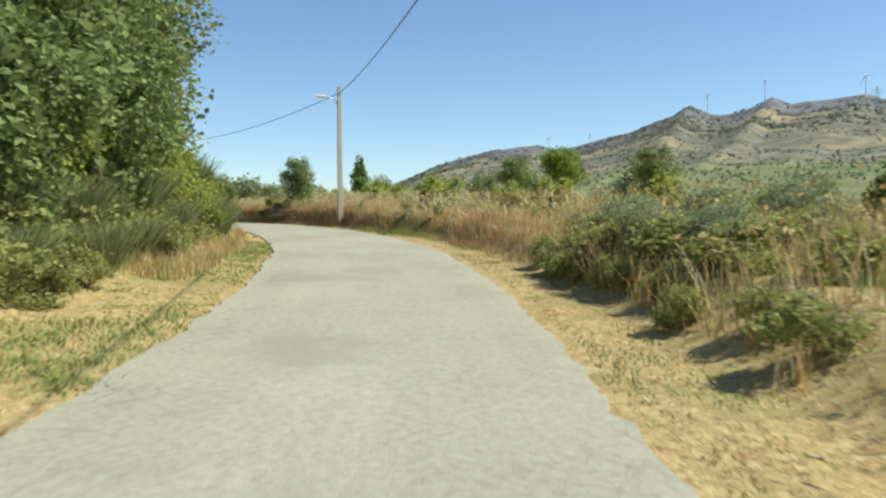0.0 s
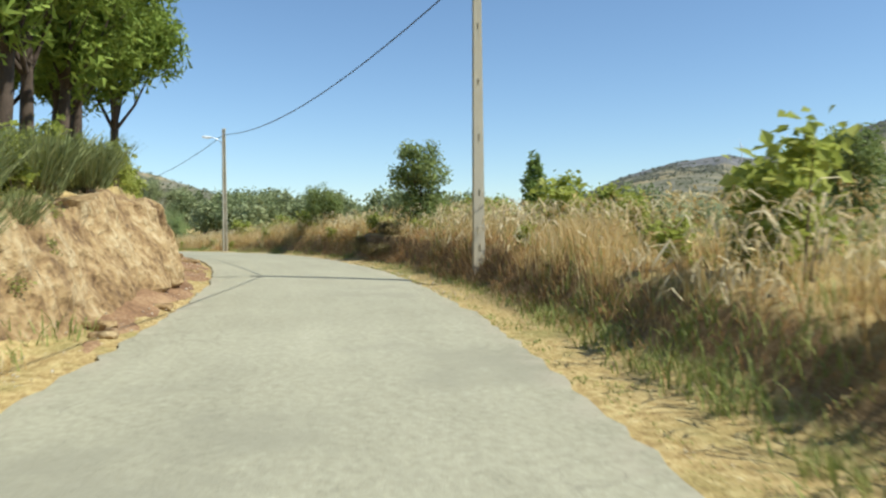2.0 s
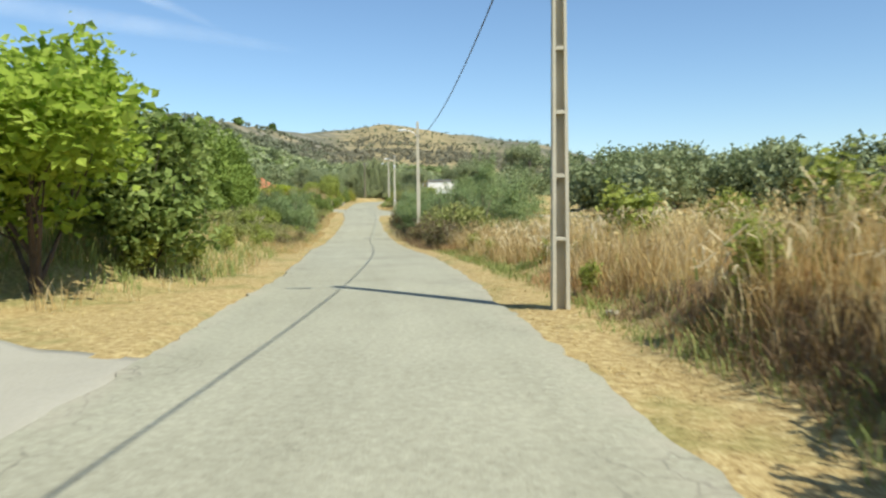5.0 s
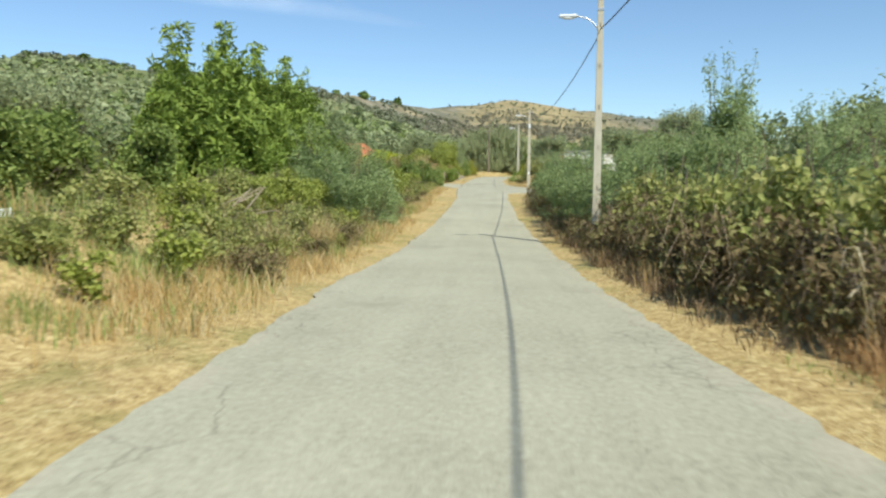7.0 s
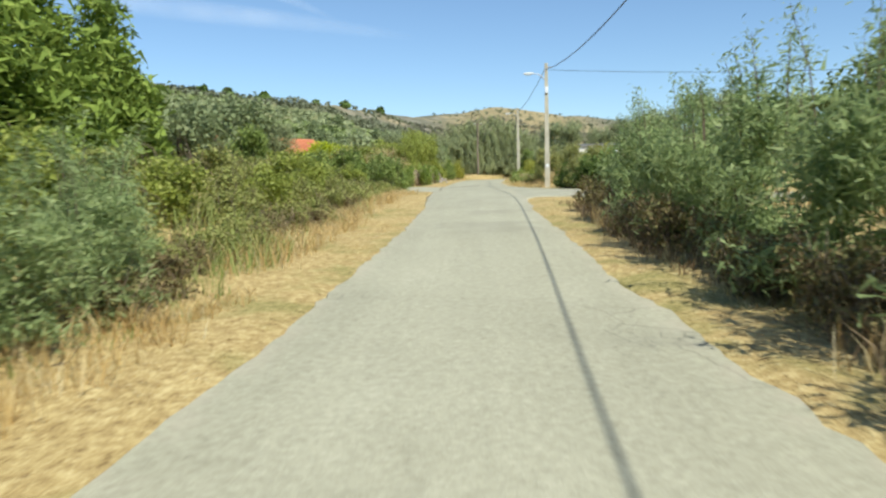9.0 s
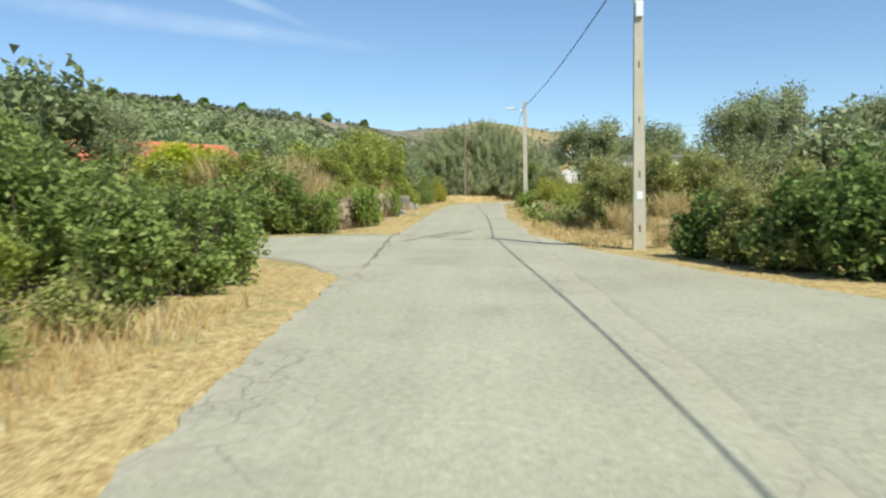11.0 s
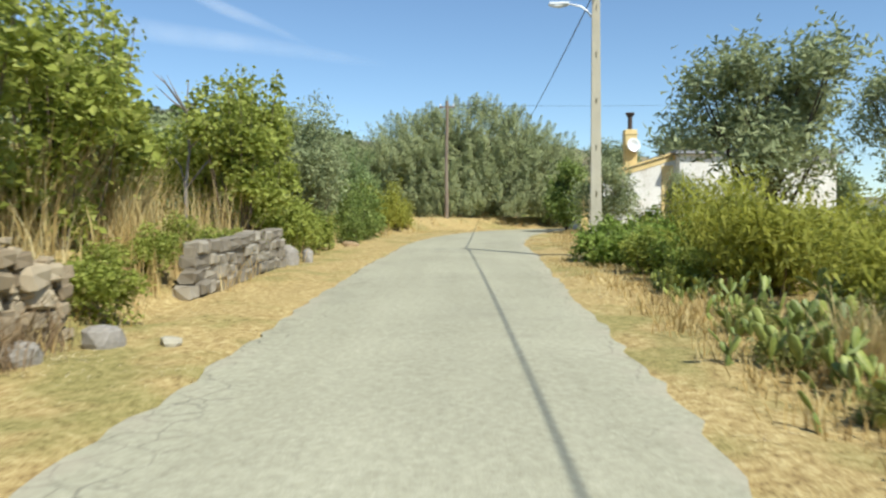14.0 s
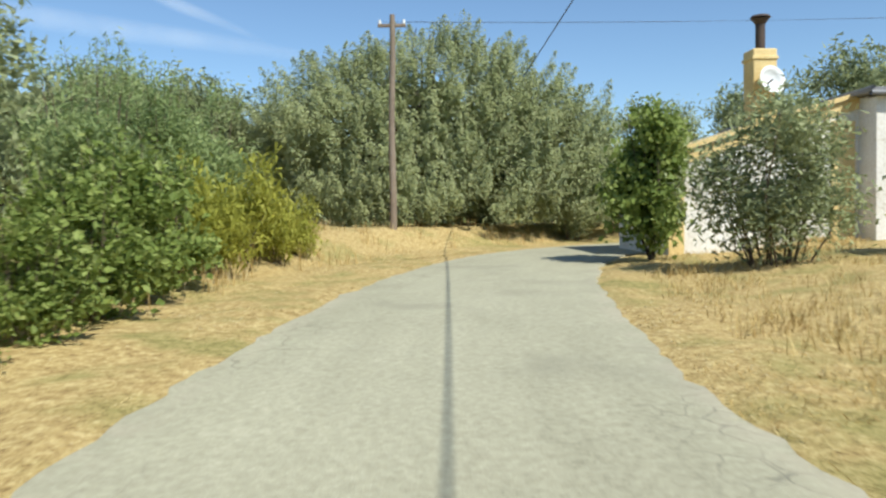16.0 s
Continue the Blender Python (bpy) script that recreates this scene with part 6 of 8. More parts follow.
def far_scrub():
    """Bushes and trees on the hillsides, too many to count."""
    rng = np.random.default_rng(41)
    clear = lambda x, y: np.abs(station(x, y)[1]) > 24
    # scrub on the eastern mountain, its greens greyed for haze
    n = 6500
    x, y = from_hub(rng.uniform(3, 52, n), 150 + 1250 * rng.random(n) ** 1.5)
    keep = (wave(x, y, 60, 4) + 0.6 * wave(x, y, 17, 2) + rng.normal(size=n) * 0.35 > -0.15) & clear(x, y)
    x, y = x[keep], y[keep]
    r = np.hypot(x - HUB[0], y - HUB[1])
    clumps("hill_scrub", "grey-green scrub on the far mountain slopes, haze in its colour", M_HAZED, rng, x, y, rng.uniform(0.5, 1.5, len(x)) * (0.7 + r / 900), 7, 0.6)
    # dark scrub and rocks high on the eastern mountain
    n = 6000
    x, y = from_hub(rng.uniform(8, 50, n), rng.uniform(1350, 2230, n))
    keep = wave(x, y, 110, 5) + 0.7 * wave(x, y, 33, 3) + rng.normal(size=n) * 0.4 > -0.1
    x, y = x[keep], y[keep]
    clumps("hill_scrub", "dark scrub and rocks high on the far mountain", M_MOUNTAIN, rng, x, y, rng.uniform(2.0, 6.5, len(x)), 6, 0.35)
    # olive groves on the western hillside
    n = 5400
    x, y = from_hub(rng.uniform(80, 142, n), 120 + 460 * rng.random(n) ** 1.0)
    keep = clear(x, y) & (wave(x, y, 45, 3) + rng.normal(size=n) * 0.4 > -0.55)
    x, y = x[keep], y[keep]
    size = rng.uniform(1.5, 3.0, len(x))
    grey = wave(x, y, 40, 6) + rng.normal(size=len(x)) * 0.5 > -0.25
    clumps("hill_scrub", "grey-green olive groves covering the western hillside", M_OLIVE, rng, x[grey], y[grey], size[grey], 15)
    clumps("hill_scrub", "green scrub and trees between the olive groves", M_OAK, rng, x[~grey], y[~grey], size[~grey], 15)
    # burnt wood below the bare summit and along the nearer ridge
    n = 5200
    b = 70 + 52 * rng.random(n) ** 1.35
    far = np.interp(b, [q[0] for q in HILLS], [q[2] for q in HILLS])
    lo = np.interp(b, [70, 92, 97, 104, 122], [0.36, 0.38, 0.66, 0.90, 0.96])
    hi = np.interp(b, [70, 92, 97, 104, 122], [0.66, 0.70, 1.02, 1.02, 1.02])
    x, y = from_hub(b, far * (lo + (hi - lo) * rng.random(n)))
    keep = (wave(x, y, 70, 8) + 0.5 * wave(x, y, 23, 1) + rng.normal(size=n) * 0.3 > -0.35) & ((b < 98) | (rng.random(n) < 0.3))
    x, y = x[keep], y[keep]
    b, size = b[keep], rng.uniform(1.6, 3.4, len(x))
    burnt = b + rng.normal(size=len(b)) * 2 < 93
    clumps("burnt_scrub", "dark burnt woodland along the far ridge", M_BURNT, rng, x[burnt], y[burnt], size[burnt], 8, 1.1)
    clumps("hill_scrub", "dull green scrub along the near ridge", M_HAZED, rng, x[~burnt], y[~burnt], size[~burnt] * 0.9, 14, 0.8)
    # single trees on the skyline of the western hill
    b = np.array([96.5, 99.0, 101.0, 104.5, 107.0, 108.6, 112.5, 113.5, 118.0, 121.5])
    x, y = from_hub(b, np.interp(b, [q[0] for q in HILLS], [q[2] for q in HILLS]) * 0.97)
    clumps("hill_trees", "single dark round trees on the western skyline", M_DARKFIG, rng, x, y, rng.uniform(2.6, 4.4, len(b)), 130, 1.0)
    # scattered bushes on the bare summit
    n = 520
    x, y = from_hub(rng.uniform(70, 93, n), rng.uniform(900, 1650, n))
    clumps("hill_scrub", "dark bushes scattered over the bare golden summit", M_HAZED, rng, x, y, rng.uniform(1.5, 3.6, n), 8)


far_scrub()


def field_scrub():
    """Low tufts and thistles over the open fields, too many to count."""
    rng = np.random.default_rng(43)
    n = 5200
    s, l = rng.uniform(-18, 205, n), rng.choice([-1, 1], n) * (8 + 75 * rng.random(n) ** 1.5)
    x, y = at(s, l)
    s2, l2 = station(x, y)
    keep = (np.abs(l2) > 7.5) & (wave(x, y, 9, 4) + rng.normal(size=n) * 0.5 > -0.1)
    for a, b, l0, l1 in SKIP:
        keep &= ~((s2 > a) & (s2 < b) & (l2 > l0) & (l2 < l1))
    x, y = x[keep], y[keep]
    z = ground(x, y)
    size = rng.uniform(0.2, 0.6, len(x))
    k = np.repeat(np.arange(len(x)), 12)
    p = np.stack([x[k], y[k], z[k] + size[k] * 0.35], 1) + rng.normal(size=(len(k), 3)) * size[k][:, None] * np.array([0.5, 0.5, 0.3])
    v, f = leaves(rng, p, 1.0, 1.8, 0.3, None, True)
    c = np.repeat(p, 3, axis=0)
    v = c + (v - c) * np.repeat(size[k] * 0.22, 3)[:, None]
    tagged(new("field_scrub", mesh_of("field_scrub", v, f, M_BRAMBLE)), "low weeds and thistles scattered over the dry fields", "scrub", kind="stuff")


# ---- grass ----
def blades(rng, x, y, z, height, width, lean):
    n = len(x)
    a = rng.uniform(0, 2 * np.pi, n)
    face = rng.uniform(0, 2 * np.pi, n)
    h = height * rng.uniform(0.5, 1.2, n)
    w = np.stack([np.cos(face), np.sin(face), np.zeros(n)], 1) * (width * rng.uniform(0.6, 1.3, n))[:, None]
    d = np.stack([np.cos(a), np.sin(a), np.zeros(n)], 1) * (lean * rng.uniform(0.2, 1.0, n) * h)[:, None]
    p0 = np.stack([x, y, z - 0.03], 1)
    upv = np.array([0, 0, 1.0]) * h[:, None]
    p1 = p0 + upv * 0.55 + d * 0.35
    p2 = p0 + upv * np.sqrt(np.clip(1 - (lean * 0.6) ** 2, 0.15, 1)) + d
    v = np.stack([p0 - w, p0 + w, p1 + w * 0.8, p1 - w * 0.8, p2], 1).reshape(-1, 3)
    k = np.arange(n)[:, None] * 5
    return v, [k + np.array([[0, 1, 2, 3]]), k + np.array([[3, 2, 4]])]


def meadow(name, label, seed, n, s_range, lat_of, height, width, lean, mat, tuft=0.12, per=7, skip=()):
    """Tufts of blades between two offsets, as one uncounted stuff."""
    rng = np.random.default_rng(seed)
    k = n // per
    s = rng.uniform(*s_range, k)
    lo, hi = lat_of(s)
    u = rng.random(k)
    lat = lo + (hi - lo) * u
    for a, b, l0, l1 in skip:
        keep = ~((s > a) & (s < b) & (lat > l0) & (lat < l1))
        s, lat = s[keep], lat[keep]
    x, y = at(s, lat)
    keep = rng.random(len(x)) < 0.58 + 0.55 * wave(x, y, 1.6, seed) + 0.4 * wave(x, y, 0.55, seed + 3)
    x, y = np.repeat(x[keep], per), np.repeat(y[keep], per)
    x, y = x + rng.normal(size=len(x)) * tuft, y + rng.normal(size=len(y)) * tuft
    z = ground(x, y)
    hh = height * np.clip(0.78 + 0.45 * wave(x, y, 2.3, seed + 1) + 0.4 * wave(x, y, 0.7, seed + 2), 0.2, 1.6)
    v, f = blades(rng, x, y, z, hh, width, lean)
    ob = new(name, mesh_of(name, v, f, mat))
    return tagged(ob, label, "grass", kind="stuff")


SKIP = ((56.5, 62.8, -3.2, 0), (58.0, 63.5, -5, -3), (60, 66, -7, -5), (62, 71, -16, -7), (136.2, 147.6, -2.6, 0), (138.2, 146.9, -4.0, -2.6), (140.3, 147.6, -30, -4.0),
        (125.5, 147, 0, 1.9), (126, 142, 1.9, 2.4), (126, 138.2, 2.4, 3.2), (125.3, 134, 3.2, 4.6), (122.5, 131, 4.6, 7), (119, 127, 7, 12), (115, 123, 12, 30), (24, 55, -5.6, 0))
# grass left out below the oak, to darken the bank like shade
OAK_SHADE = ((45.2, 49.0, 2.0, 3.7),)
field_scrub()
edge_r = lambda s: table(EDGE, s, 2)
edge_l = lambda s: table(EDGE, s, 1)
meadow("russet_grass", "reddish-brown dead stalks in the roadside bank", 68, 32000, (14, 84), lambda s: (table(RIGHT, s, 1) - 0.02, table(RIGHT, s, 1) + 1.3), 0.36, 0.0065, 1.0, M_RUSSET, 0.12, 8, SKIP + OAK_SHADE)
meadow("green_grass", "rank green grass and weeds on the western bank", 69, 34000, (68, 132), lambda s: (-7.5 + 0 * s, -table(LEFT, s, 1) + 0.1), 0.5, 0.008, 0.7, M_GREENGRASS, 0.12, 9, SKIP)
meadow("tall_grass", "tangled dry grass at the foot of the brambles", 74, 26000, (84, 133), lambda s: (-4.0 + 0 * s, -2.45 + 0 * s), 0.42, 0.007, 0.8, M_DRY, 0.10, 8, SKIP)
meadow("tall_grass", "dry golden grass under the cactus hedge", 75, 10000, (140.5, 172), lambda s: (1.95 + 0 * s, 3.2 + 0 * s), 0.22, 0.007, 0.8, M_STRAW, 0.10, 8, SKIP)
meadow("tall_grass", "deep golden grass crowding the verge", 76, 22000, (50, 88), lambda s: (table(RIGHT, s, 1) + 0.3, table(RIGHT, s, 1) + 2.6), 0.85, 0.007, 0.6, M_DRY, 0.12, 8, SKIP + OAK_SHADE)
# tall dry grass on the banks
meadow("tall_grass", "tall dry golden-brown grass on the roadside bank", 51, 54000, (-5, 84), lambda s: (table(RIGHT, s, 1) + 0.35, table(RIGHT, s, 1) + 3.0), 0.7, 0.0065, 0.6, M_DRY, 0.10, 8, SKIP + OAK_SHADE)
meadow("tall_grass", "tall dry golden grass across the field", 52, 26000, (-5, 128), lambda s: (table(RIGHT, s, 1) + 2.5, table(RIGHT, s, 1) + 14), 0.66, 0.013, 0.8, M_DRY, 0.16, 9, SKIP)
meadow("green_grass", "green weeds among the dry grass", 53, 26000, (-5, 84), lambda s: (table(RIGHT, s, 1) + 0.4, table(RIGHT, s, 1) + 9), 0.5, 0.009, 0.6, M_GREENGRASS, 0.12, 9, SKIP + OAK_SHADE)
meadow("tall_grass", "dry golden grass on the western bank", 54, 28000, (56, 200), lambda s: (-table(LEFT, s, 1) - 3.5, -table(LEFT, s, 1) + 0.3), 0.55, 0.007, 0.6, M_DRY, 0.10, 8, SKIP)
meadow("tall_grass", "dry grass under the roadside thicket", 55, 14000, (84, 178), lambda s: (table(RIGHT, s, 1) - 0.2, table(RIGHT, s, 1) + 1.8), 0.45, 0.007, 0.6, M_DRY, 0.10, 8, SKIP + OAK_SHADE)
meadow("tall_grass", "dry grass in front of the white house", 58, 16000, (172, 196), lambda s: (edge_r(s) + 0.9, edge_r(s) + 5.0), 0.24, 0.006, 0.8, M_STRAW, 0.10, 8)
meadow("tall_grass", "dry golden grass on the western field", 59, 14000, (66, 150), lambda s: (-18 + 0 * s, -table(LEFT, s, 1) - 3), 0.65, 0.016, 0.55, M_DRY, 0.16, 9, SKIP)
meadow("bank_grass", "dry grass and weeds on the earth bank", 62, 16000, (13, 29), lambda s: (-table(LEFT, s, 1) - 3.2, -table(LEFT, s, 1) + 0.4), 0.4, 0.007, 0.7, M_DRY, 0.10, 8)
meadow("bank_weeds", "green weeds on the earth bank", 63, 9000, (13, 31), lambda s: (-table(LEFT, s, 1) - 2.8, -table(LEFT, s, 1) + 0.2), 0.35, 0.008, 0.7, M_GREENGRASS, 0.10, 8)
meadow("needle_litter", "reddish-brown pine needles and loose soil at the bank foot", 64, 34000, (31, 57), lambda s: (-table(LEFT, s, 1) - 0.1, edge_l(s) - 0.02), 0.06, 0.009, 1.6, M_LITTER, 0.09, 8)
meadow("cutting_scrub", "dry grass tufts along the top of the cutting", 65, 9000, (33, 57), lambda s: (-table(LEFT, s, 1) - 4.2, -table(LEFT, s, 1) - 1.6), 0.4, 0.008, 0.7, M_DRY, 0.10, 8)
meadow("dead_scrub", "brown dead stalks at the foot of the thicket", 66, 15000, (84, 124), lambda s: (2.5 + 0 * s, 3.7 + 0 * s), 0.42, 0.007, 0.9, M_DEAD, 0.12, 8, SKIP)
meadow("dead_scrub", "brown dead stalks hanging over the stone wall", 79, 5000, (148, 161), lambda s: (-4.3 + 0 * s, -3.75 + 0 * s), 0.75, 0.008, 0.9, M_DEAD, 0.16, 9)
meadow("wall_grass", "tall pale dry grass above the stone wall", 67, 14000, (147.5, 170), lambda s: (-7.5 + 0 * s, -4.3 + 0 * s), 1.0, 0.008, 0.45, M_STRAW, 0.14, 9, SKIP)


def dry_leaves():
    """Broad, curling dead leaves on the tall stalks of the bank."""
    rng = np.random.default_rng(72)
    n = 5200
    s = rng.uniform(16, 84, n)
    lat = table(RIGHT, s, 1) + 0.25 + 3.2 * rng.random(n) ** 1.4
    x, y = at(s, lat)
    keep = wave(x, y, 2.0, 7) + rng.normal(size=n) * 0.4 > 0.0
    x, y, n = x[keep], y[keep], int(keep.sum())
    a, face = rng.uniform(0, 6.28, n), rng.uniform(-0.5, 0.5, n)
    z = ground(x, y) + rng.uniform(0.35, 0.8, n)
    out = np.stack([np.cos(a), np.sin(a), np.zeros(n)], 1)
    side = np.stack([-np.sin(a), np.cos(a), face], 1) * rng.uniform(0.006, 0.014, n)[:, None]
    ln = rng.uniform(0.18, 0.42, n)[:, None]
    p0 = np.stack([x, y, z], 1)
    up = np.array([0, 0, 1.0])
    p1 = p0 + out * ln * 0.35 + up * ln * rng.uniform(0.2, 0.5, (n, 1))
    p2 = p0 + out * ln * 0.8 + up * ln * rng.uniform(-0.1, 0.4, (n, 1))
    p3 = p0 + out * ln + up * ln * rng.uniform(-0.7, 0.1, (n, 1))
    v = np.stack([p0 - side * 0.5, p0 + side * 0.5, p1 + side, p1 - side, p2 + side, p2 - side, p3], 1).reshape(-1, 3)
    k = np.arange(n)[:, None] * 7
    ob = new("dry_leaves", mesh_of("dry_leaves", v, [k + np.array([[0, 1, 2, 3]]), k + np.array([[3, 2, 4, 5]]), k + np.array([[5, 4, 6]])], M_PALE))
    tagged(ob, "pale curling dead leaves on the tall grass", "grass", kind="stuff")


dry_leaves()
meadow("dead_scrub", "dark brown dead stalks and roots on the cut bank", 78, 11000, (32, 64), lambda s: (table(RIGHT, s, 1) - 0.05, table(RIGHT, s, 1) + 0.5), 0.3, 0.007, 1.2, M_DEAD, 0.10, 8, SKIP)
meadow("green_grass", "fresh green weeds at the foot of the bank", 77, 16000, (18, 84), lambda s: (table(RIGHT, s, 1) - 0.25, table(RIGHT, s, 1) + 0.5), 0.26, 0.007, 0.8, M_GREENGRASS, 0.10, 9, SKIP + OAK_SHADE)


def oat_heads():
    """Pale seed heads over the tall grass."""
    rng = np.random.default_rng(71)
    s = rng.uniform(-2, 86, 2600)
    lat = table(RIGHT, s, 1) + rng.uniform(0.3, 9, len(s)) ** 1.0
    x, y = at(s, lat)
    k = np.repeat(np.arange(len(s)), 5)
    z = ground(x, y)[k] + rng.uniform(0.45, 0.95, len(s))[k]
    p = np.stack([x[k], y[k], z], 1) + rng.normal(size=(len(k), 3)) * 0.05
    ob = new("oat_heads", mesh_of("oat_heads", *leaves(rng, p, 0.016, 3.0, 0.3, (0.2, 0.1, -0.5)), M_STRAW))
    tagged(ob, "pale drooping seed heads over the dry grass", "grass", kind="stuff")


oat_heads()
# mown straw on the verges
meadow("verge_straw", "short mown straw along the verge", 56, 88000, (-3, 196), lambda s: (edge_r(s) - 0.02, table(RIGHT, s, 1) + 0.3), 0.085, 0.0045, 2.2, M_STRAW, 0.09, 8, SKIP)
meadow("verge_straw", "short mown straw along the western verge", 57, 88000, (-3, 196), lambda s: (-table(LEFT, s, 1) - 0.3, edge_l(s) + 0.02), 0.085, 0.0045, 2.2, M_STRAW, 0.09, 8, SKIP)
meadow("loose_straw", "long pale loose straw strewn over the verge", 80, 26000, (-3, 192), lambda s: (edge_r(s) + 0.05, table(RIGHT, s, 1) + 0.1), 0.07, 0.005, 4.5, M_PALE, 0.18, 6, SKIP)
meadow("loose_straw", "long pale loose straw strewn over the western verge", 81, 26000, (-3, 192), lambda s: (-table(LEFT, s, 1) - 0.1, edge_l(s) - 0.05), 0.07, 0.005, 4.5, M_PALE, 0.18, 6, SKIP)
meadow("verge_grass", "thin yellow-green grass on the verge", 60, 52000, (-3, 24), lambda s: (-table(LEFT, s, 1) - 0.6, edge_l(s) + 0.02), 0.12, 0.008, 1.0, M_GREENGRASS, 0.07, 8)
meadow("verge_grass", "thin yellow-green grass along the eastern verge", 82, 26000, (2, 50), lambda s: (edge_r(s), table(RIGHT, s, 1) + 0.1), 0.08, 0.007, 1.2, M_GREENGRASS, 0.09, 8, SKIP)


# ---- walls and stones ----
M_FIELDSTONE = object_varied("field_stone", [(0.2, (0.13, 0.098, 0.06)), (0.5, (0.29, 0.225, 0.14)), (0.85, (0.50, 0.415, 0.285))], 0.95)


M_BLOCK = object_varied("old_block", [(0.2, (0.14, 0.115, 0.082)), (0.5, (0.26, 0.225, 0.17)), (0.85, (0.44, 0.395, 0.315))], 0.95)


def stone_mesh(rng, sx, sy, sz):
    """A rough, angular stone with worn edges."""
    bm = box(-sx / 2, sx / 2, -sy / 2, sy / 2, -sz / 2, sz / 2, 0.16 * min(sx, sy, sz))
    for v in bm.verts:
        v.co += Vector(rng.normal(size=3) * 0.07 * min(sx, sy, sz))
    me = bpy.data.meshes.new("stone")
    bm.to_mesh(me)
    bm.free()
    me.materials.append(M_FIELDSTONE)
    return me


STONES = [stone_mesh(np.random.default_rng(900 + i), *d) for i, d in enumerate([(0.36, 0.26, 0.2), (0.28, 0.24, 0.17), (0.22, 0.22, 0.14), (0.42, 0.3, 0.22), (0.18, 0.2, 0.12), (0.3, 0.25, 0.13)])]


def dry_wall(s0, s1, lat, height, label, seed, ruin=0.0):
    """A wall of loose field stones in courses, with gaps where it has slumped."""
    rng = np.random.default_rng(seed)
    x, y = at((s0 + s1) / 2, lat)
    ob = thing("stone_wall", label, "wall", "old field walls", Matrix.Translation((float(x), float(y), 0)))
    s = s0
    while s < s1:
        top = height * (1 - ruin * rng.random())
        z = 0.02
        while z < top:
            me = STONES[rng.integers(len(STONES))]
            k = rng.uniform(0.4, 0.85)
            px, py = at(s + rng.uniform(-0.08, 0.08), lat + rng.uniform(-0.05, 0.05))
            g = float(ground(*at(s, lat + 0.45))[0])
            o = new("stone", me)
            o.parent = ob
            _, _, _, tx, ty = on_line(s)
            o.matrix_basis = Matrix.Translation((float(px - x), float(py - y), g + z + 0.06)) @ pose(0, 0, 0, rng.uniform(-9, 9), rng.uniform(-9, 9), math.degrees(math.atan2(ty, tx)) + rng.uniform(-12, 12)) @ Matrix.Scale(k, 4)
            z += 0.13 * k
        s += 0.25
    # what lies behind the face
    pts = np.arange(s0, s1, 0.5)
    vs, fs = [], []
    for i, q in enumerate(pts):
        g = float(ground(*at(q, lat + 0.45))[0])
        for l, zz in ((lat - 0.02, -0.1), (lat - 0.04, height * (1 - ruin) * 0.85), (lat - 0.35, height * (1 - ruin) * 0.85), (lat - 0.37, -0.1)):
            px, py = at(q, l)
            vs.append((float(px - x), float(py - y), g + zz))
        if i:
            b = 4 * i
            for j in range(4):
                fs.append((b - 4 + j, b - 4 + (j + 1) % 4, b + (j + 1) % 4, b + j))
    part("core", mesh_of("core", np.array(vs), np.array(fs), M_EARTH), None, ob)


dry_wall(148.0, 161.4, -3.95, 0.95, "tumbled dry-stone wall under overhanging plants", 5, 0.35)


M_MORTAR = surface("grey_mortar", [(0.3, (0.15, 0.125, 0.09)), (0.7, (0.29, 0.25, 0.19))], 1.5, 22, 0.7, 0.95)


def block_wall(s0, s1, lat, label):
    """Courses of squared grey blocks, with a rubble stretch at the start."""
    rng = np.random.default_rng(6)
    x, y = at((s0 + s1) / 2, lat)
    ob = thing("block_wall", label, "wall", "", Matrix.Translation((float(x), float(y), 0)))
    protos = []
    widths = (0.46, 0.3, 0.58, 0.38, 0.24, 0.5)
    for w in widths:
        bm = box(-w / 2, w / 2, -0.12, 0.12, -0.094, 0.094, 0.022)
        for v in bm.verts:
            v.co += Vector(rng.normal(size=3) * 0.016)
        me = bpy.data.meshes.new("block")
        bm.to_mesh(me)
        bm.free()
        me.materials.append(M_BLOCK)
        protos.append(me)
    for c in range(4):
        s = s0 + 0.1 * c
        while s < s1 - 0.25 * c:
            k = rng.integers(len(widths))
            px, py = at(s + widths[k] / 2, lat + rng.uniform(-0.03, 0.03))
            g = float(ground(*at(s, lat + 0.4))[0])
            _, _, _, tx, ty = on_line(s)
            o = new("block", protos[k])
            o.parent = ob
            o.matrix_basis = Matrix.Translation((float(px - x), float(py - y), g + 0.10 + 0.195 * c + rng.uniform(-0.01, 0.01))) @ pose(0, 0, 0, rng.uniform(-3, 3), rng.uniform(-2.5, 2.5), math.degrees(math.atan2(ty, tx)) + rng.uniform(-4, 4))
            s += widths[k] + 0.012
    bm = bmesh.new()
    rows = []
    for q in np.linspace(s0 + 0.2, s1 - 0.9, 14):
        g = float(ground(*at(q, lat + 0.4))[0])
        ring = []
        for dl, dz in ((-0.08, -0.3), (0.08, -0.3), (0.08, 0.70), (-0.08, 0.70)):
            mx, my = at(q, lat + dl)
            ring.append(bm.verts.new((float(mx - x), float(my - y), g + dz)))
        rows.append(ring)
    for r0, r1 in zip(rows, rows[1:]):
        for i in range(4):
            bm.faces.new((r0[i], r0[(i + 1) % 4], r1[(i + 1) % 4], r1[i]))
    bm.faces.new(rows[0][::-1])
    bm.faces.new(rows[-1])
    bmesh.ops.recalc_face_normals(bm, faces=bm.faces)
    part("mortar", bm, M_MORTAR, ob)


block_wall(164.6, 171.0, -3.95, "low wall of squared grey stone blocks")


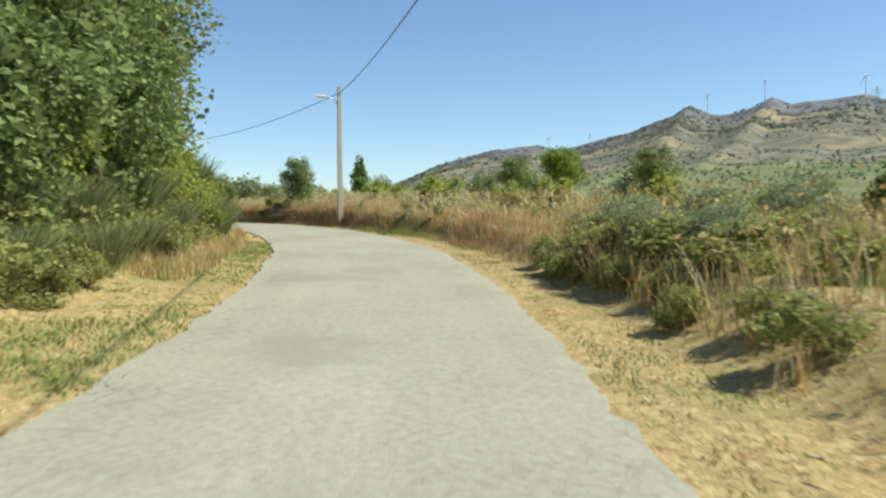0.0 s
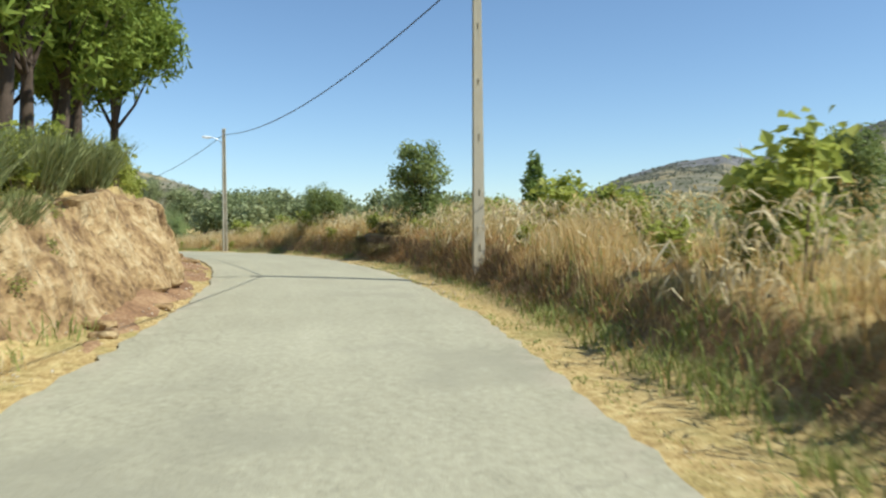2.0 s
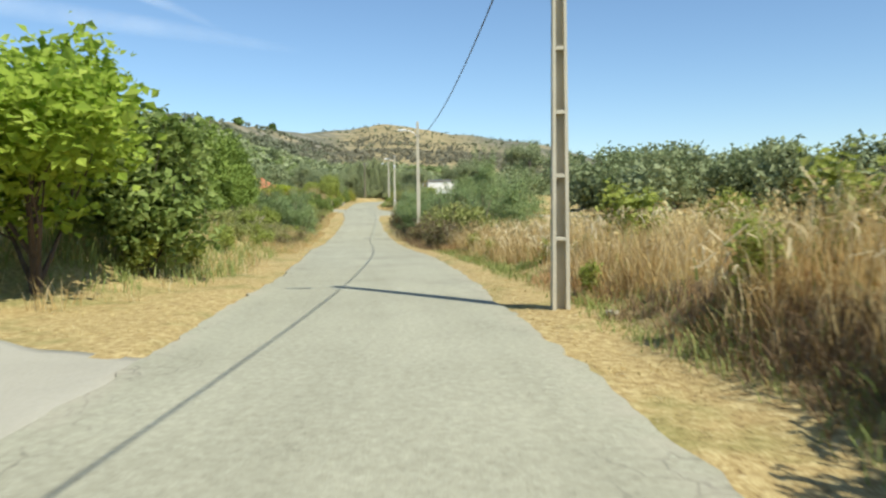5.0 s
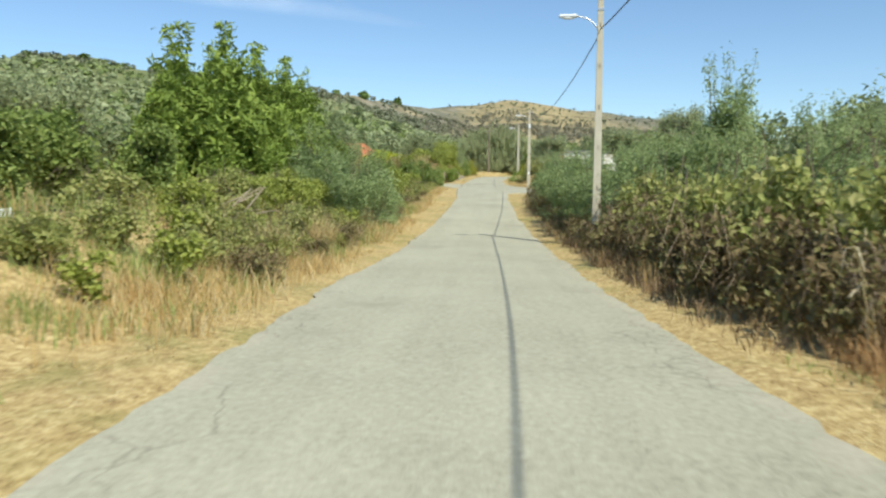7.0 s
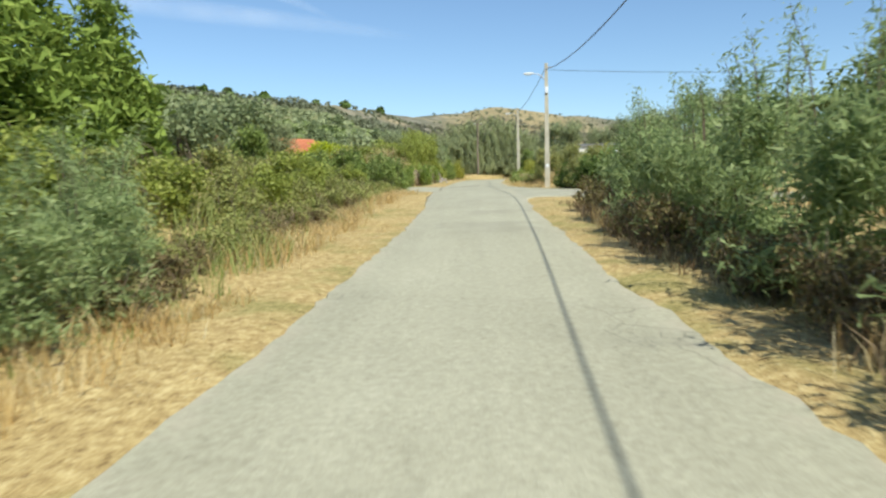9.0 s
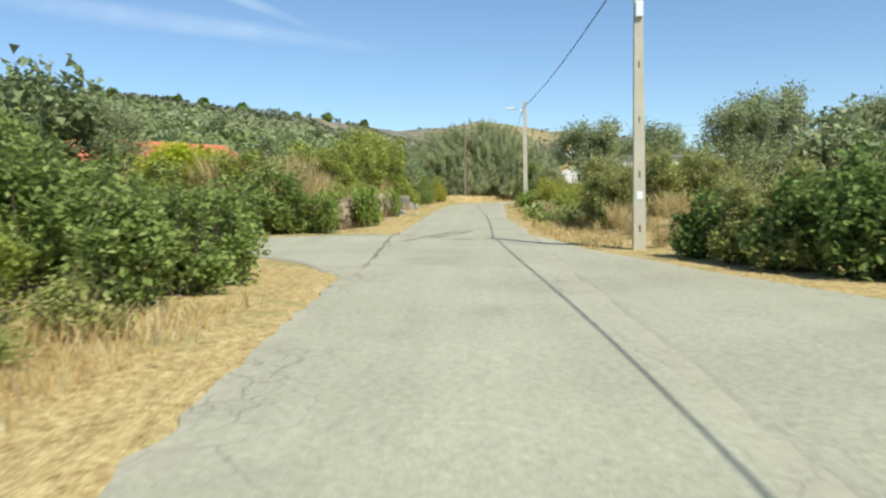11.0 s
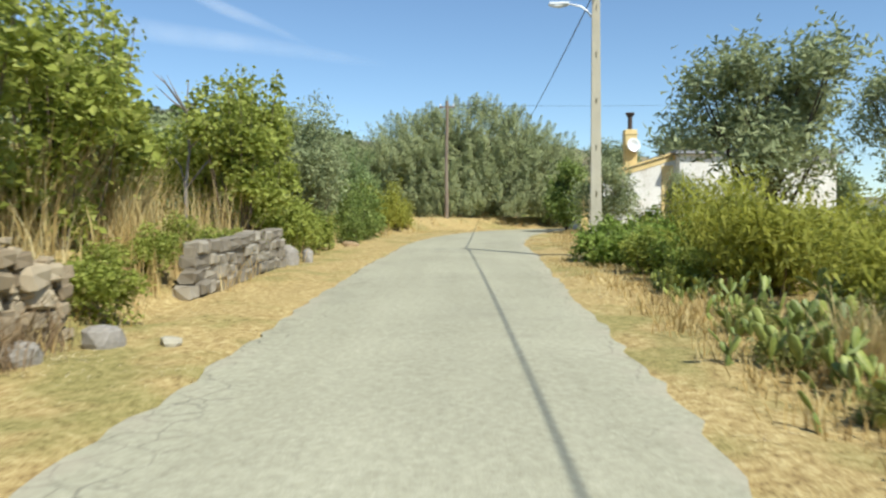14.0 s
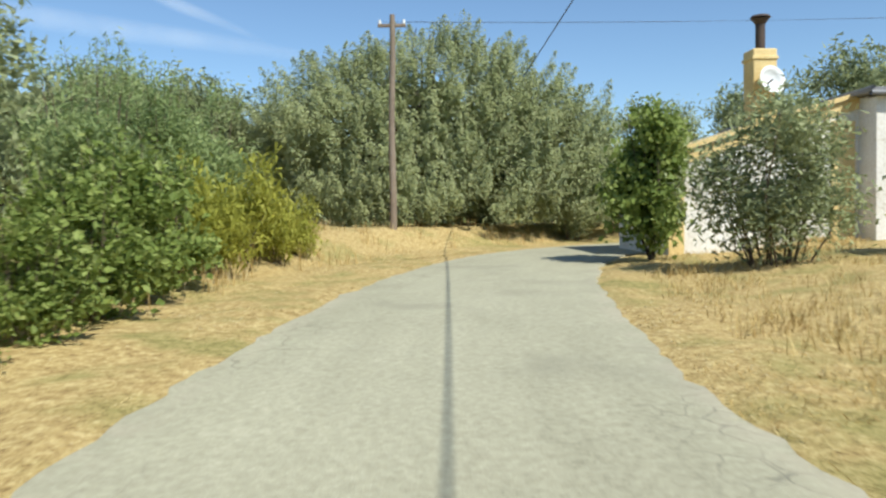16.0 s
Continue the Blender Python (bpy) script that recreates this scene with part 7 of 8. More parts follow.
def boulder(s, lat, sx, sy, sz, label, seed, mat=None):
    rng = np.random.default_rng(seed)
    bm = bmesh.new()
    bmesh.ops.create_icosphere(bm, subdivisions=2, radius=1)
    off = rng.uniform(0, 50, 3)
    for v in bm.verts:
        k = 1 + 0.28 * noise.noise(v.co * 1.3 + Vector(off)) + 0.1 * noise.noise(v.co * 3.5 + Vector(off))
        q = [math.copysign(abs(e) ** 0.62, e) * k for e in v.co]
        v.co = Vector((q[0] * sx, q[1] * sy, q[2] * sz)) * 0.85
    me = bpy.data.meshes.new("boulder")
    bm.to_mesh(me)
    bm.free()
    me.materials.append(mat or M_STONE)
    x, y = at(s, lat)
    ob = new("boulder", me)
    ob.matrix_basis = pose(float(x), float(y), float(ground(x, y)[0]) + sz * 0.35, 0, 0, rng.uniform(0, 360))
    return tagged(ob, label, "stone", "loose stones")


boulder(161.0, -3.4, 0.22, 0.2, 0.18, "rounded pale granite boulder on the straw", 1)
boulder(161.2, -2.85, 0.13, 0.1, 0.07, "small white stone on the verge", 2, M_SLAB)
boulder(160.2, -3.7, 0.25, 0.2, 0.14, "grey fallen wall stone", 3)
boulder(171.2, -3.8, 0.2, 0.2, 0.36, "upright grey stone beside the wall end", 4)
boulder(171.7, -3.5, 0.14, 0.2, 0.25, "leaning grey stone beside the bush", 5)
boulder(178.4, -3.4, 0.3, 0.2, 0.1, "flat brown stone at the hedge foot", 6, M_EARTH)
boulder(179.0, -3.6, 0.2, 0.2, 0.1, "flat brown stone at the hedge foot", 7, M_EARTH)
boulder(155.0, -3.5, 0.16, 0.14, 0.09, "grey fallen wall stone", 8)
boulder(158.0, -3.3, 0.13, 0.12, 0.08, "grey fallen wall stone", 9)
boulder(64.2, 2.6, 0.1, 0.07, 0.05, "small pale stone on the verge", 10, M_SLAB)
for i in range(14):
    s = R.uniform(24, 54)
    boulder(s, -2.95 - R.uniform(0, 0.6), R.uniform(0.05, 0.12), R.uniform(0.05, 0.1), R.uniform(0.03, 0.07), "clod of pale earth fallen from the cutting", 20 + i, M_EARTH)


# ---- the white house at the bend ----
def house():
    g = 3.85
    ob = thing("white_house", "whitewashed old house with ochre trim and flaking paint", "house", "", pose(-183.6, 32.0, g))
    # gable wall towards the lane, y to the right of it
    bm = bmesh.new()
    outline = [(0, 0), (4.5, 0), (4.5, 3.79), (0.0, 2.45)]
    front = [bm.verts.new((0.0, y, z - (0.4 if z == 0 else 0))) for y, z in outline]
    back = [bm.verts.new((-0.35, y, z - (0.4 if z == 0 else 0))) for y, z in outline]
    bm.faces.new(front)
    bm.faces.new(back[::-1])
    for i in range(4):
        j = (i + 1) % 4
        bm.faces.new((front[j], front[i], back[i], back[j]))
    part("gable_wall", bm, M_WHITEWASH, ob)
    part("side_wall", box(-4.2, -0.352, 0.0, 0.35, -0.4, 2.4), M_WHITEWASH, ob)
    # roof slab
    bm = bmesh.new()
    q = [(0.12, -0.25, 2.38), (0.12, 4.5, 3.79), (-4.4, 4.5, 3.79), (-4.4, -0.25, 2.38)]
    lo = [bm.verts.new(p) for p in q]
    hi = [bm.verts.new((p[0], p[1], p[2] + 0.1)) for p in q]
    bm.faces.new(lo[::-1])
    bm.faces.new(hi)
    for i in range(4):
        bm.faces.new((lo[i], lo[(i + 1) % 4], hi[(i + 1) % 4], hi[i]))
    part("roof", bm, M_OCHRE, ob, "sloping roof with a pale ochre verge")
    # ochre trim, a touch proud of the wall
    part("corner_trim", box(0.004, 0.03, -0.02, 0.34, -0.3, 2.5), M_OCHRE, ob)
    part("corner_trim", box(0.004, 0.04, 3.75, 4.3, -0.3, 3.2), M_OCHRE, ob)
    bm = bmesh.new()
    for y0, z0, y1, z1 in ((0.0, 2.15, 4.5, 3.5),):
        vs = [bm.verts.new(p) for p in ((0.004, y0, z0), (0.004, y1, z1), (0.004, y1, z1 + 0.26), (0.004, y0, z0 + 0.26))]
        vf = [bm.verts.new((0.03, v.co.y, v.co.z)) for v in vs]
        bm.faces.new(vf)
        for i in range(4):
            bm.faces.new((vs[i], vs[(i + 1) % 4], vf[(i + 1) % 4], vf[i]))
    part("verge_trim", bm, M_OCHRE, ob)
    ch = part("chimney", box(-1.0, -0.45, 2.15, 2.72, 2.6, 4.95, 0.02), M_OCHRE, ob, "ochre painted chimney stack")
    part("chimney_band", box(-1.03, -0.42, 2.12, 2.75, 4.7, 4.78, 0.01), M_OCHRE, ch)
    bm = bmesh.new()
    bmesh.ops.create_cone(bm, cap_ends=True, segments=14, radius1=0.11, radius2=0.11, depth=0.75, matrix=Matrix.Translation((-0.72, 2.44, 5.3)))
    pipe = part("flue_pipe", bm, M_IRON, ch, "rusty black flue pipe")
    bm = bmesh.new()
    bmesh.ops.create_cone(bm, cap_ends=True, segments=14, radius1=0.11, radius2=0.2, depth=0.12, matrix=Matrix.Translation((-0.72, 2.44, 5.62)))
    bmesh.ops.create_cone(bm, cap_ends=True, segments=14, radius1=0.24, radius2=0.2, depth=0.05, matrix=Matrix.Translation((-0.72, 2.44, 5.74)))
    part("flue_cap", bm, M_IRON, ob, "rusty flue cap")
    # the dish
    bm = bmesh.new()
    bmesh.ops.create_uvsphere(bm, u_segments=20, v_segments=10, radius=1.0)
    bmesh.ops.delete(bm, geom=[v for v in bm.verts if v.co.z > -0.55], context="VERTS")
    bmesh.ops.scale(bm, vec=(0.42, 0.42, 0.42), verts=bm.verts)
    bmesh.ops.translate(bm, vec=(0, 0, 0.23), verts=bm.verts)
    bmesh.ops.solidify(bm, geom=bm.faces[:], thickness=0.012)
    bmesh.ops.transform(bm, matrix=Matrix.Translation((-0.22, 2.52, 4.2)) @ pose(0, 0, 0, 0, 78, 12), verts=bm.verts)
    dish = part("satellite_dish", bm, M_LAMPGLASS, ob, "white satellite dish", smooth=True)
    part("dish_arm", mesh_of("dish_arm", *tubes([[(-0.3, 2.5, 3.85, 0.014), (0.0, 2.55, 3.75, 0.014), (0.22, 2.6, 3.95, 0.014)]], 6), M_IRON, True), None, dish)
    part("dish_mount", mesh_of("dish_mount", *tubes([[(-0.45, 2.45, 4.1, 0.02), (-0.22, 2.5, 4.18, 0.02)]], 6), M_IRON, True), None, dish)


house()


def white_barn():
    ob = thing("white_barn", "plain white rendered barn with a grey sheet roof", "house", "", pose(-182.9, 36.4, 3.65))
    part("front_wall", box(-0.35, 0.0, 0.0, 7.2, -0.4, 3.85), M_WHITEWASH, ob)
    part("side_wall", box(-8.0, -0.352, 0.0, 0.35, -0.4, 3.9), M_WHITEWASH, ob)
    part("side_wall", box(-8.0, -0.352, 6.85, 7.2, -0.4, 3.9), M_WHITEWASH, ob)
    roof = part("roof", box(-8.2, 0.22, -0.25, 7.45, 3.93, 4.02, 0.01), M_SHEET, ob, "dark grey sheet roof")
    for i in range(22):
        y = -0.2 + i * 0.345
        part("sheet_rib", mesh_of("sheet_rib", *tubes([[(-8.1, y, 4.03, 0.03), (-4, y, 4.03, 0.03), (0.25, y, 4.03, 0.03)]], 6), M_SHEET, True), None, roof)
    part("gutter", mesh_of("gutter", *tubes([[(0.2, -0.25, 3.9, 0.06), (0.2, 3.6, 3.89, 0.06), (0.2, 7.45, 3.88, 0.06)]], 8), M_SHEET, True), None, roof)


white_barn()


# ---- tiled house across the field ----
def tiled_house():
    z = float(ground(-163.0, 6.5)[0])
    ob = thing("tiled_house", "low house with an orange clay tile roof", "house", "", pose(-163.5, 6.6, z, 0, 0, -42))
    h = 5.9 - z
    for nm, b in (("front_wall", (-5, 5, 3.2, 3.5)), ("back_wall", (-5, 5, -3.5, -3.2)), ("side_wall", (4.7, 5.0, -3.198, 3.198)), ("side_wall", (-5.0, -4.7, -3.198, 3.198))):
        part(nm, box(*b, -0.5, h), M_WHITEWASH, ob)
    for sgn in (-1, 1):
        bm = bmesh.new()
        q = [(-5.4, sgn * 4.0, h - 0.15), (5.4, sgn * 4.0, h - 0.15), (5.4, 0, h + 1.6), (-5.4, 0, h + 1.6)]
        lo = [bm.verts.new(p) for p in q]
        hi = [bm.verts.new((p[0], p[1], p[2] + 0.12)) for p in q]
        bm.faces.new(lo)
        bm.faces.new(hi)
        for i in range(4):
            bm.faces.new((lo[i], lo[(i + 1) % 4], hi[(i + 1) % 4], hi[i]))
        bmesh.ops.recalc_face_normals(bm, faces=bm.faces)
        roof = part("roof", bm, M_TILE, ob, "orange clay tile roof slope")
        for i in range(36):
            x = -5.3 + i * 0.3
            pts = [(x, sgn * (4.05 - 4.0 * t / 5), h - 0.05 + 1.75 * t / 5, 0.09) for t in range(6)]
            part("cover_tile", mesh_of("cover_tile", *tubes([pts], 6), M_TILE, True), None, roof)
    part("ridge", mesh_of("ridge", *tubes([[(-5.4, 0, h + 1.73, 0.12), (0, 0, h + 1.73, 0.12), (5.4, 0, h + 1.73, 0.12)]], 8), M_TILE, True), None, ob)
    part("window", box(-1.0, 0.0, 3.502, 3.53, 0.9, 1.9), M_SHEET, ob, "dark window opening")
    for sx in (-1, 1):
        bm = bmesh.new()
        vs = [bm.verts.new((sx * 4.85, y, q)) for y, q in ((-3.3, h - 0.1), (3.3, h - 0.1), (0, h + 1.46))]
        vb = [bm.verts.new((sx * 4.98, v.co.y, v.co.z)) for v in vs]
        bm.faces.new(vs)
        bm.faces.new(vb)
        for i in range(3):
            bm.faces.new((vs[i], vs[(i + 1) % 3], vb[(i + 1) % 3], vb[i]))
        bmesh.ops.recalc_face_normals(bm, faces=bm.faces)
        part("gable", bm, M_WHITEWASH, ob)


tiled_house()


# ---- wind turbines on the mountain, a far white house ----
def far_place(bearing, dist):
    return HUB[0] - dist * math.sin(radians(bearing)), HUB[1] + dist * math.cos(radians(bearing))


def turbine(bearing, dist, label, turn):
    x, y = far_place(bearing, dist)
    z = float(ground(x, y)[0])
    ob = thing("wind_turbine", label, "wind turbine", "turbines on the ridge", pose(x, y, z, 0, 0, turn))
    ob.scale = (0.75, 0.75, 0.75)
    part("tower", mesh_of("tower", *tubes([[(0, 0, -4, 2.4), (0, 0, 35, 1.9), (0, 0, 70, 1.3)]], 10), M_SHED, True), None, ob)
    part("nacelle", box(-2, 5, -2, 2, 69, 73, 0.5), M_SHED, ob)
    for k in range(3):
        a = radians(20 + 120 * k)
        part("rotor_blade", mesh_of("rotor_blade", *tubes([[(-2.5, math.sin(a) * r, 71 + math.cos(a) * r, w) for r, w in ((0, 1.2), (8, 1.5), (22, 0.9), (36, 0.3))]], 6), M_SHED, True), None, ob)
    return ob


turbine(13.4, 2150, "white wind turbine on the mountain ridge", 60)
turbine(19.6, 2300, "white wind turbine on the mountain ridge", 45)
turbine(23.4, 2400, "white wind turbine on the mountain ridge", 50)
turbine(31.6, 2600, "small white wind turbine on the far ridge", 55)
turbine(34.6, 2600, "small white wind turbine on the far ridge", 70)


def lattice_mast():
    x, y = far_place(12.6, 2000)
    z = float(ground(x, y)[0])
    ob = thing("power_pylon", "grey lattice power pylon on the ridge", "pylon", "", pose(x, y, z, 0, 0, 30))
    for sx in (-1, 1):
        for sy in (-1, 1):
            part("leg", mesh_of("leg", *tubes([[(sx * 4, sy * 4, -3, 0.5), (sx * 0.8, sy * 0.8, 42, 0.4)]], 5), M_STEEL), None, ob)
    for zz, w in ((26, 16), (33, 13)):
        part("crossarm", box(-w, w, -0.5, 0.5, zz, zz + 1.0), M_STEEL, ob)


lattice_mast()


# ---- marks on the lane ----
def worn_mark_material(name, stops, strength):
    """Dark rubbed surface that thins out to bare asphalt at its sides and ends, and in spots."""
    m, ns, ls, b = nodes_of(name)
    co = ns.new("ShaderNodeTexCoord")
    wear = ns.new("ShaderNodeAttribute")
    wear.attribute_name = "wear"
    n = ns.new("ShaderNodeTexNoise")
    n.inputs["Scale"].default_value, n.inputs["Detail"].default_value, n.inputs["Roughness"].default_value = 14.0, 6, 0.7
    ls.new(co.outputs["Object"], n.inputs["Vector"])
    r = ramp(ns, stops)
    ls.new(n.outputs[0], r.inputs[0])
    ls.new(r.outputs[0], b.inputs["Base Color"])
    b.inputs["Roughness"].default_value = 0.92
    spots = ns.new("ShaderNodeMapRange")
    spots.inputs[1].default_value, spots.inputs[2].default_value, spots.inputs[3].default_value, spots.inputs[4].default_value = 0.35, 0.6, 0.25 * strength, strength
    ls.new(n.outputs[0], spots.inputs[0])
    cover = ns.new("ShaderNodeMath")
    cover.operation = "MULTIPLY"
    ls.new(spots.outputs[0], cover.inputs[0])
    ls.new(wear.outputs["Fac"], cover.inputs[1])
    bare = ns.new("ShaderNodeBsdfTransparent")
    ms = ns.new("ShaderNodeMixShader")
    ls.new(cover.outputs[0], ms.inputs[0])
    ls.new(bare.outputs[0], ms.inputs[1])
    ls.new(b.outputs[0], ms.inputs[2])
    ls.new(ms.outputs[0], ns["Material Output"].inputs["Surface"])
    return m


def road_mark(name, line, width, material, label, category, torn=0.3):
    """A strip that follows the lane's surface, strongest along its middle."""
    p = spline([(float(q[0]), float(q[1]), 0) for q in line], 0.08)[:, :2]
    d = np.gradient(p, axis=0)
    d /= np.linalg.norm(d, axis=1)[:, None]
    nrm = np.stack([d[:, 1], -d[:, 0]], 1)
    n, cols = len(p), np.linspace(-1, 1, 7)
    w = width / 2 * np.clip(1 + torn * (wave(p[:, 0], p[:, 1], 0.4, 1) + 0.8 * wave(p[:, 0], p[:, 1], 0.13, 2)), 0.25, 2)
    mid = p + nrm * (0.035 * torn * wave(p[:, 0], p[:, 1], 0.3, 4))[:, None]
    q = (mid[:, None] + nrm[:, None] * (cols[None, :] * w[:, None])[..., None]).reshape(-1, 2)
    s, lat = station(q[:, 0], q[:, 1])
    el, er = table(EDGE, s, 1), table(EDGE, s, 2)
    c = np.clip((lat - el) / (er - el), 0, 1)
    z = np.interp(s, ST, CL[:, 2]) + 0.014 * (1 - (2 * c - 1) ** 2) - 0.003
    i, j = np.meshgrid(np.arange(n - 1), np.arange(6), indexing="ij")
    me = mesh_of(name, np.column_stack([q, z]), np.stack([i * 7 + j, (i + 1) * 7 + j, (i + 1) * 7 + j + 1, i * 7 + j + 1], -1).reshape(-1, 4), material)
    u = np.arange(n) / (n - 1)
    along = smooth01(u / 0.2) * smooth01((1 - u) / 0.12)
    wear = along[:, None] * (1 - np.abs(cols[None]) ** 1.6)
    me.attributes.new("wear", "FLOAT", "POINT").data.foreach_set("value", wear.ravel().astype(np.float32))
    tagged(new(name, me), label, category, kind="structure")


M_MARK = worn_mark_material("rubbed_asphalt", [(0.35, (0.10, 0.095, 0.075)), (0.65, (0.22, 0.208, 0.16))], 0.75)
road_mark("tyre_mark", [at(143.2, -1.75), at(144.2, -1.4), at(144.9, -1.13), at(145.8, -0.82), at(147.1, -0.36)], 0.26, M_MARK, "dark curved tyre mark on the asphalt", "tyre mark")
road_mark("tyre_mark", [at(143.9, -1.1), at(145.4, -0.6), at(146.2, -0.26), at(147.3, 0.06)], 0.22, M_MARK, "faint dark curved tyre mark on the asphalt", "tyre mark")
M_SEAM = worn_mark_material("broken_tar", [(0.42, (0.09, 0.085, 0.066)), (0.55, (0.19, 0.18, 0.14))], 0.7)
road_mark("road_seam", [at(136.6, -1.75), at(138.4, -1.8), at(141.0, -1.93), at(143.0, -2.02), at(145.0, -2.12), at(147.4, -2.08)], 0.10, M_SEAM, "dark cracked seam between lane and side road", "road seam", 0.9)


# ---- odds and ends on the western bank ----
def fallen_branches():
    rng = np.random.default_rng(12)
    x, y = at(94.5, -5.0)
    ob = thing("fallen_branch", "heap of pale dry fallen branches on the bank", "branch", "", pose(float(x), float(y), float(ground(x, y)[0]) + 0.1))
    for i in range(9):
        q = rng.uniform(0, math.pi)
        ln = rng.uniform(0.7, 1.9)
        tip = rng.uniform(0.1, 0.75)
        o = (rng.uniform(-0.4, 0.4), rng.uniform(-0.4, 0.4))
        part("branch", mesh_of("branch", *tubes([[(o[0] - math.cos(q) * ln / 2, o[1] - math.sin(q) * ln / 2, 0.05, 0.022), (o[0], o[1], 0.15 + tip * 0.4, 0.017), (o[0] + math.cos(q) * ln / 2, o[1] + math.sin(q) * ln / 2, 0.1 + tip, 0.007)]], 6), M_STRAWWOOD, True), None, ob)


M_STRAWWOOD = surface("bleached_wood", [(0.3, (0.33, 0.26, 0.17)), (0.7, (0.5, 0.42, 0.3))], 3, 40, 0.4, 0.9)
fallen_branches()
boulder(90.0, -7.6, 0.2, 0.16, 0.14, "crumpled white plastic sack on the grass", 61, M_SHED)


def dead_tree():
    rng = np.random.default_rng(14)
    x, y = -163.8, 19.9
    z = float(ground(x, y)[0])
    ob = thing("dead_tree", "bare grey dead tree behind the wall", "tree", "", pose(x, y, z))
    trunk = [(0, 0, -0.2, 0.05), (0.05, 0, 0.9, 0.042), (0, 0.08, 1.8, 0.033), (0.1, 0.05, 2.6, 0.02), (0.05, 0.1, 3.3, 0.012)]
    part("trunk", mesh_of("trunk", *tubes([trunk], 8), M_DEADWOOD, True), None, ob)
    for i in range(9):
        k = rng.integers(1, 4)
        s = np.array(trunk[k][:3])
        q = rng.uniform(0, 6.28)
        e = s + np.array([math.cos(q) * 0.7, math.sin(q) * 0.7, rng.uniform(0.5, 1.0)])
        m = (s + e) / 2 + rng.normal(size=3) * 0.06
        part("bough", mesh_of("bough", *tubes([[(*s, 0.028), (*m, 0.018), (*e, 0.005)]], 5), M_DEADWOOD, True), None, ob)


M_DEADWOOD = surface("dead_wood", [(0.3, (0.16, 0.14, 0.12)), (0.7, (0.3, 0.27, 0.24))], 3, 40, 0.5, 0.9)
dead_tree()


# ---- thin cloud streaks high over the hills ----
def cloud_streak(rows, width, label):
    """rows: bearing and rise in degrees as seen from the lane, far away."""
    far = 3600.0
    mid = []
    for bear, rise in rows:
        q = radians(bear)
        mid.append((-130 - far * math.sin(q), 25 + far * math.cos(q), 4 + far * math.tan(radians(rise))))
    p = spline(mid, 60.0)
    n = len(p)
    t = np.linspace(0, 1, n)
    w = width * (0.35 + 0.65 * np.sin(np.pi * (0.15 + 0.85 * t))) 
    cols = np.linspace(-1, 1, 7)
    v = np.repeat(p, 7, axis=0)
    v[:, 2] += (w[:, None] * cols[None]).ravel()
    i, j = np.meshgrid(np.arange(n - 1), np.arange(6), indexing="ij")
    f = np.stack([i * 7 + j, i * 7 + j + 1, (i + 1) * 7 + j + 1, (i + 1) * 7 + j], -1).reshape(-1, 4)
    me = mesh_of("cloud_streak", v, f, M_CIRRUS)
    uv = me.uv_layers.new(name="uv")
    flat = np.column_stack([np.repeat(t, 7), np.tile((cols + 1) / 2, n)])
    uv.data.foreach_set("uv", flat[f.ravel()].astype(np.float32).ravel())
    ob = new("cloud_streak", me)
    ob.visible_shadow = False
    tagged(ob, label, "cloud", kind="structure")


def cirrus():
    m, ns, ls, b = nodes_of("cirrus")
    uv = ns.new("ShaderNodeUVMap")
    sep = ns.new("ShaderNodeSeparateXYZ")
    ls.new(uv.outputs[0], sep.inputs[0])

    def bell(out):
        q = ns.new("ShaderNodeMath")
        q.operation = "MULTIPLY"
        q.inputs[1].default_value = math.pi
        ls.new(out, q.inputs[0])
        r = ns.new("ShaderNodeMath")
        r.operation = "SINE"
        ls.new(q.outputs[0], r.inputs[0])
        return r.outputs[0]

    co = ns.new("ShaderNodeTexCoord")
    n = ns.new("ShaderNodeTexNoise")
    n.inputs["Scale"].default_value, n.inputs["Detail"].default_value = 0.006, 5
    ls.new(co.outputs["Object"], n.inputs["Vector"])
    a1, a2, a3 = (ns.new("ShaderNodeMath") for _ in range(3))
    for q in (a1, a2, a3):
        q.operation = "MULTIPLY"
    ls.new(bell(sep.outputs[0]), a1.inputs[0])
    ls.new(bell(sep.outputs[1]), a1.inputs[1])
    ls.new(a1.outputs[0], a2.inputs[0])
    ls.new(n.outputs[0], a2.inputs[1])
    ls.new(a2.outputs[0], a3.inputs[0])
    a3.inputs[1].default_value = 0.24
    tr = ns.new("ShaderNodeBsdfTransparent")
    df = ns.new("ShaderNodeBsdfDiffuse")
    df.inputs["Color"].default_value = (0.9, 0.9, 0.9, 1)
    ms = ns.new("ShaderNodeMixShader")
    ls.new(a3.outputs[0], ms.inputs[0])
    ls.new(tr.outputs[0], ms.inputs[1])
    ls.new(df.outputs[0], ms.inputs[2])
    ls.new(ms.outputs[0], ns["Material Output"].inputs["Surface"])
    return m


M_CIRRUS = cirrus()
cloud_streak([(124, 13.8), (117, 13.4), (109.6, 12.9), (102, 12.3), (94, 11.3)], 55.0, "thin white streak of high cloud")
cloud_streak([(110, 16.6), (106, 14.9), (103, 13.9), (99.5, 12.5)], 34.0, "thin white streak of high cloud")


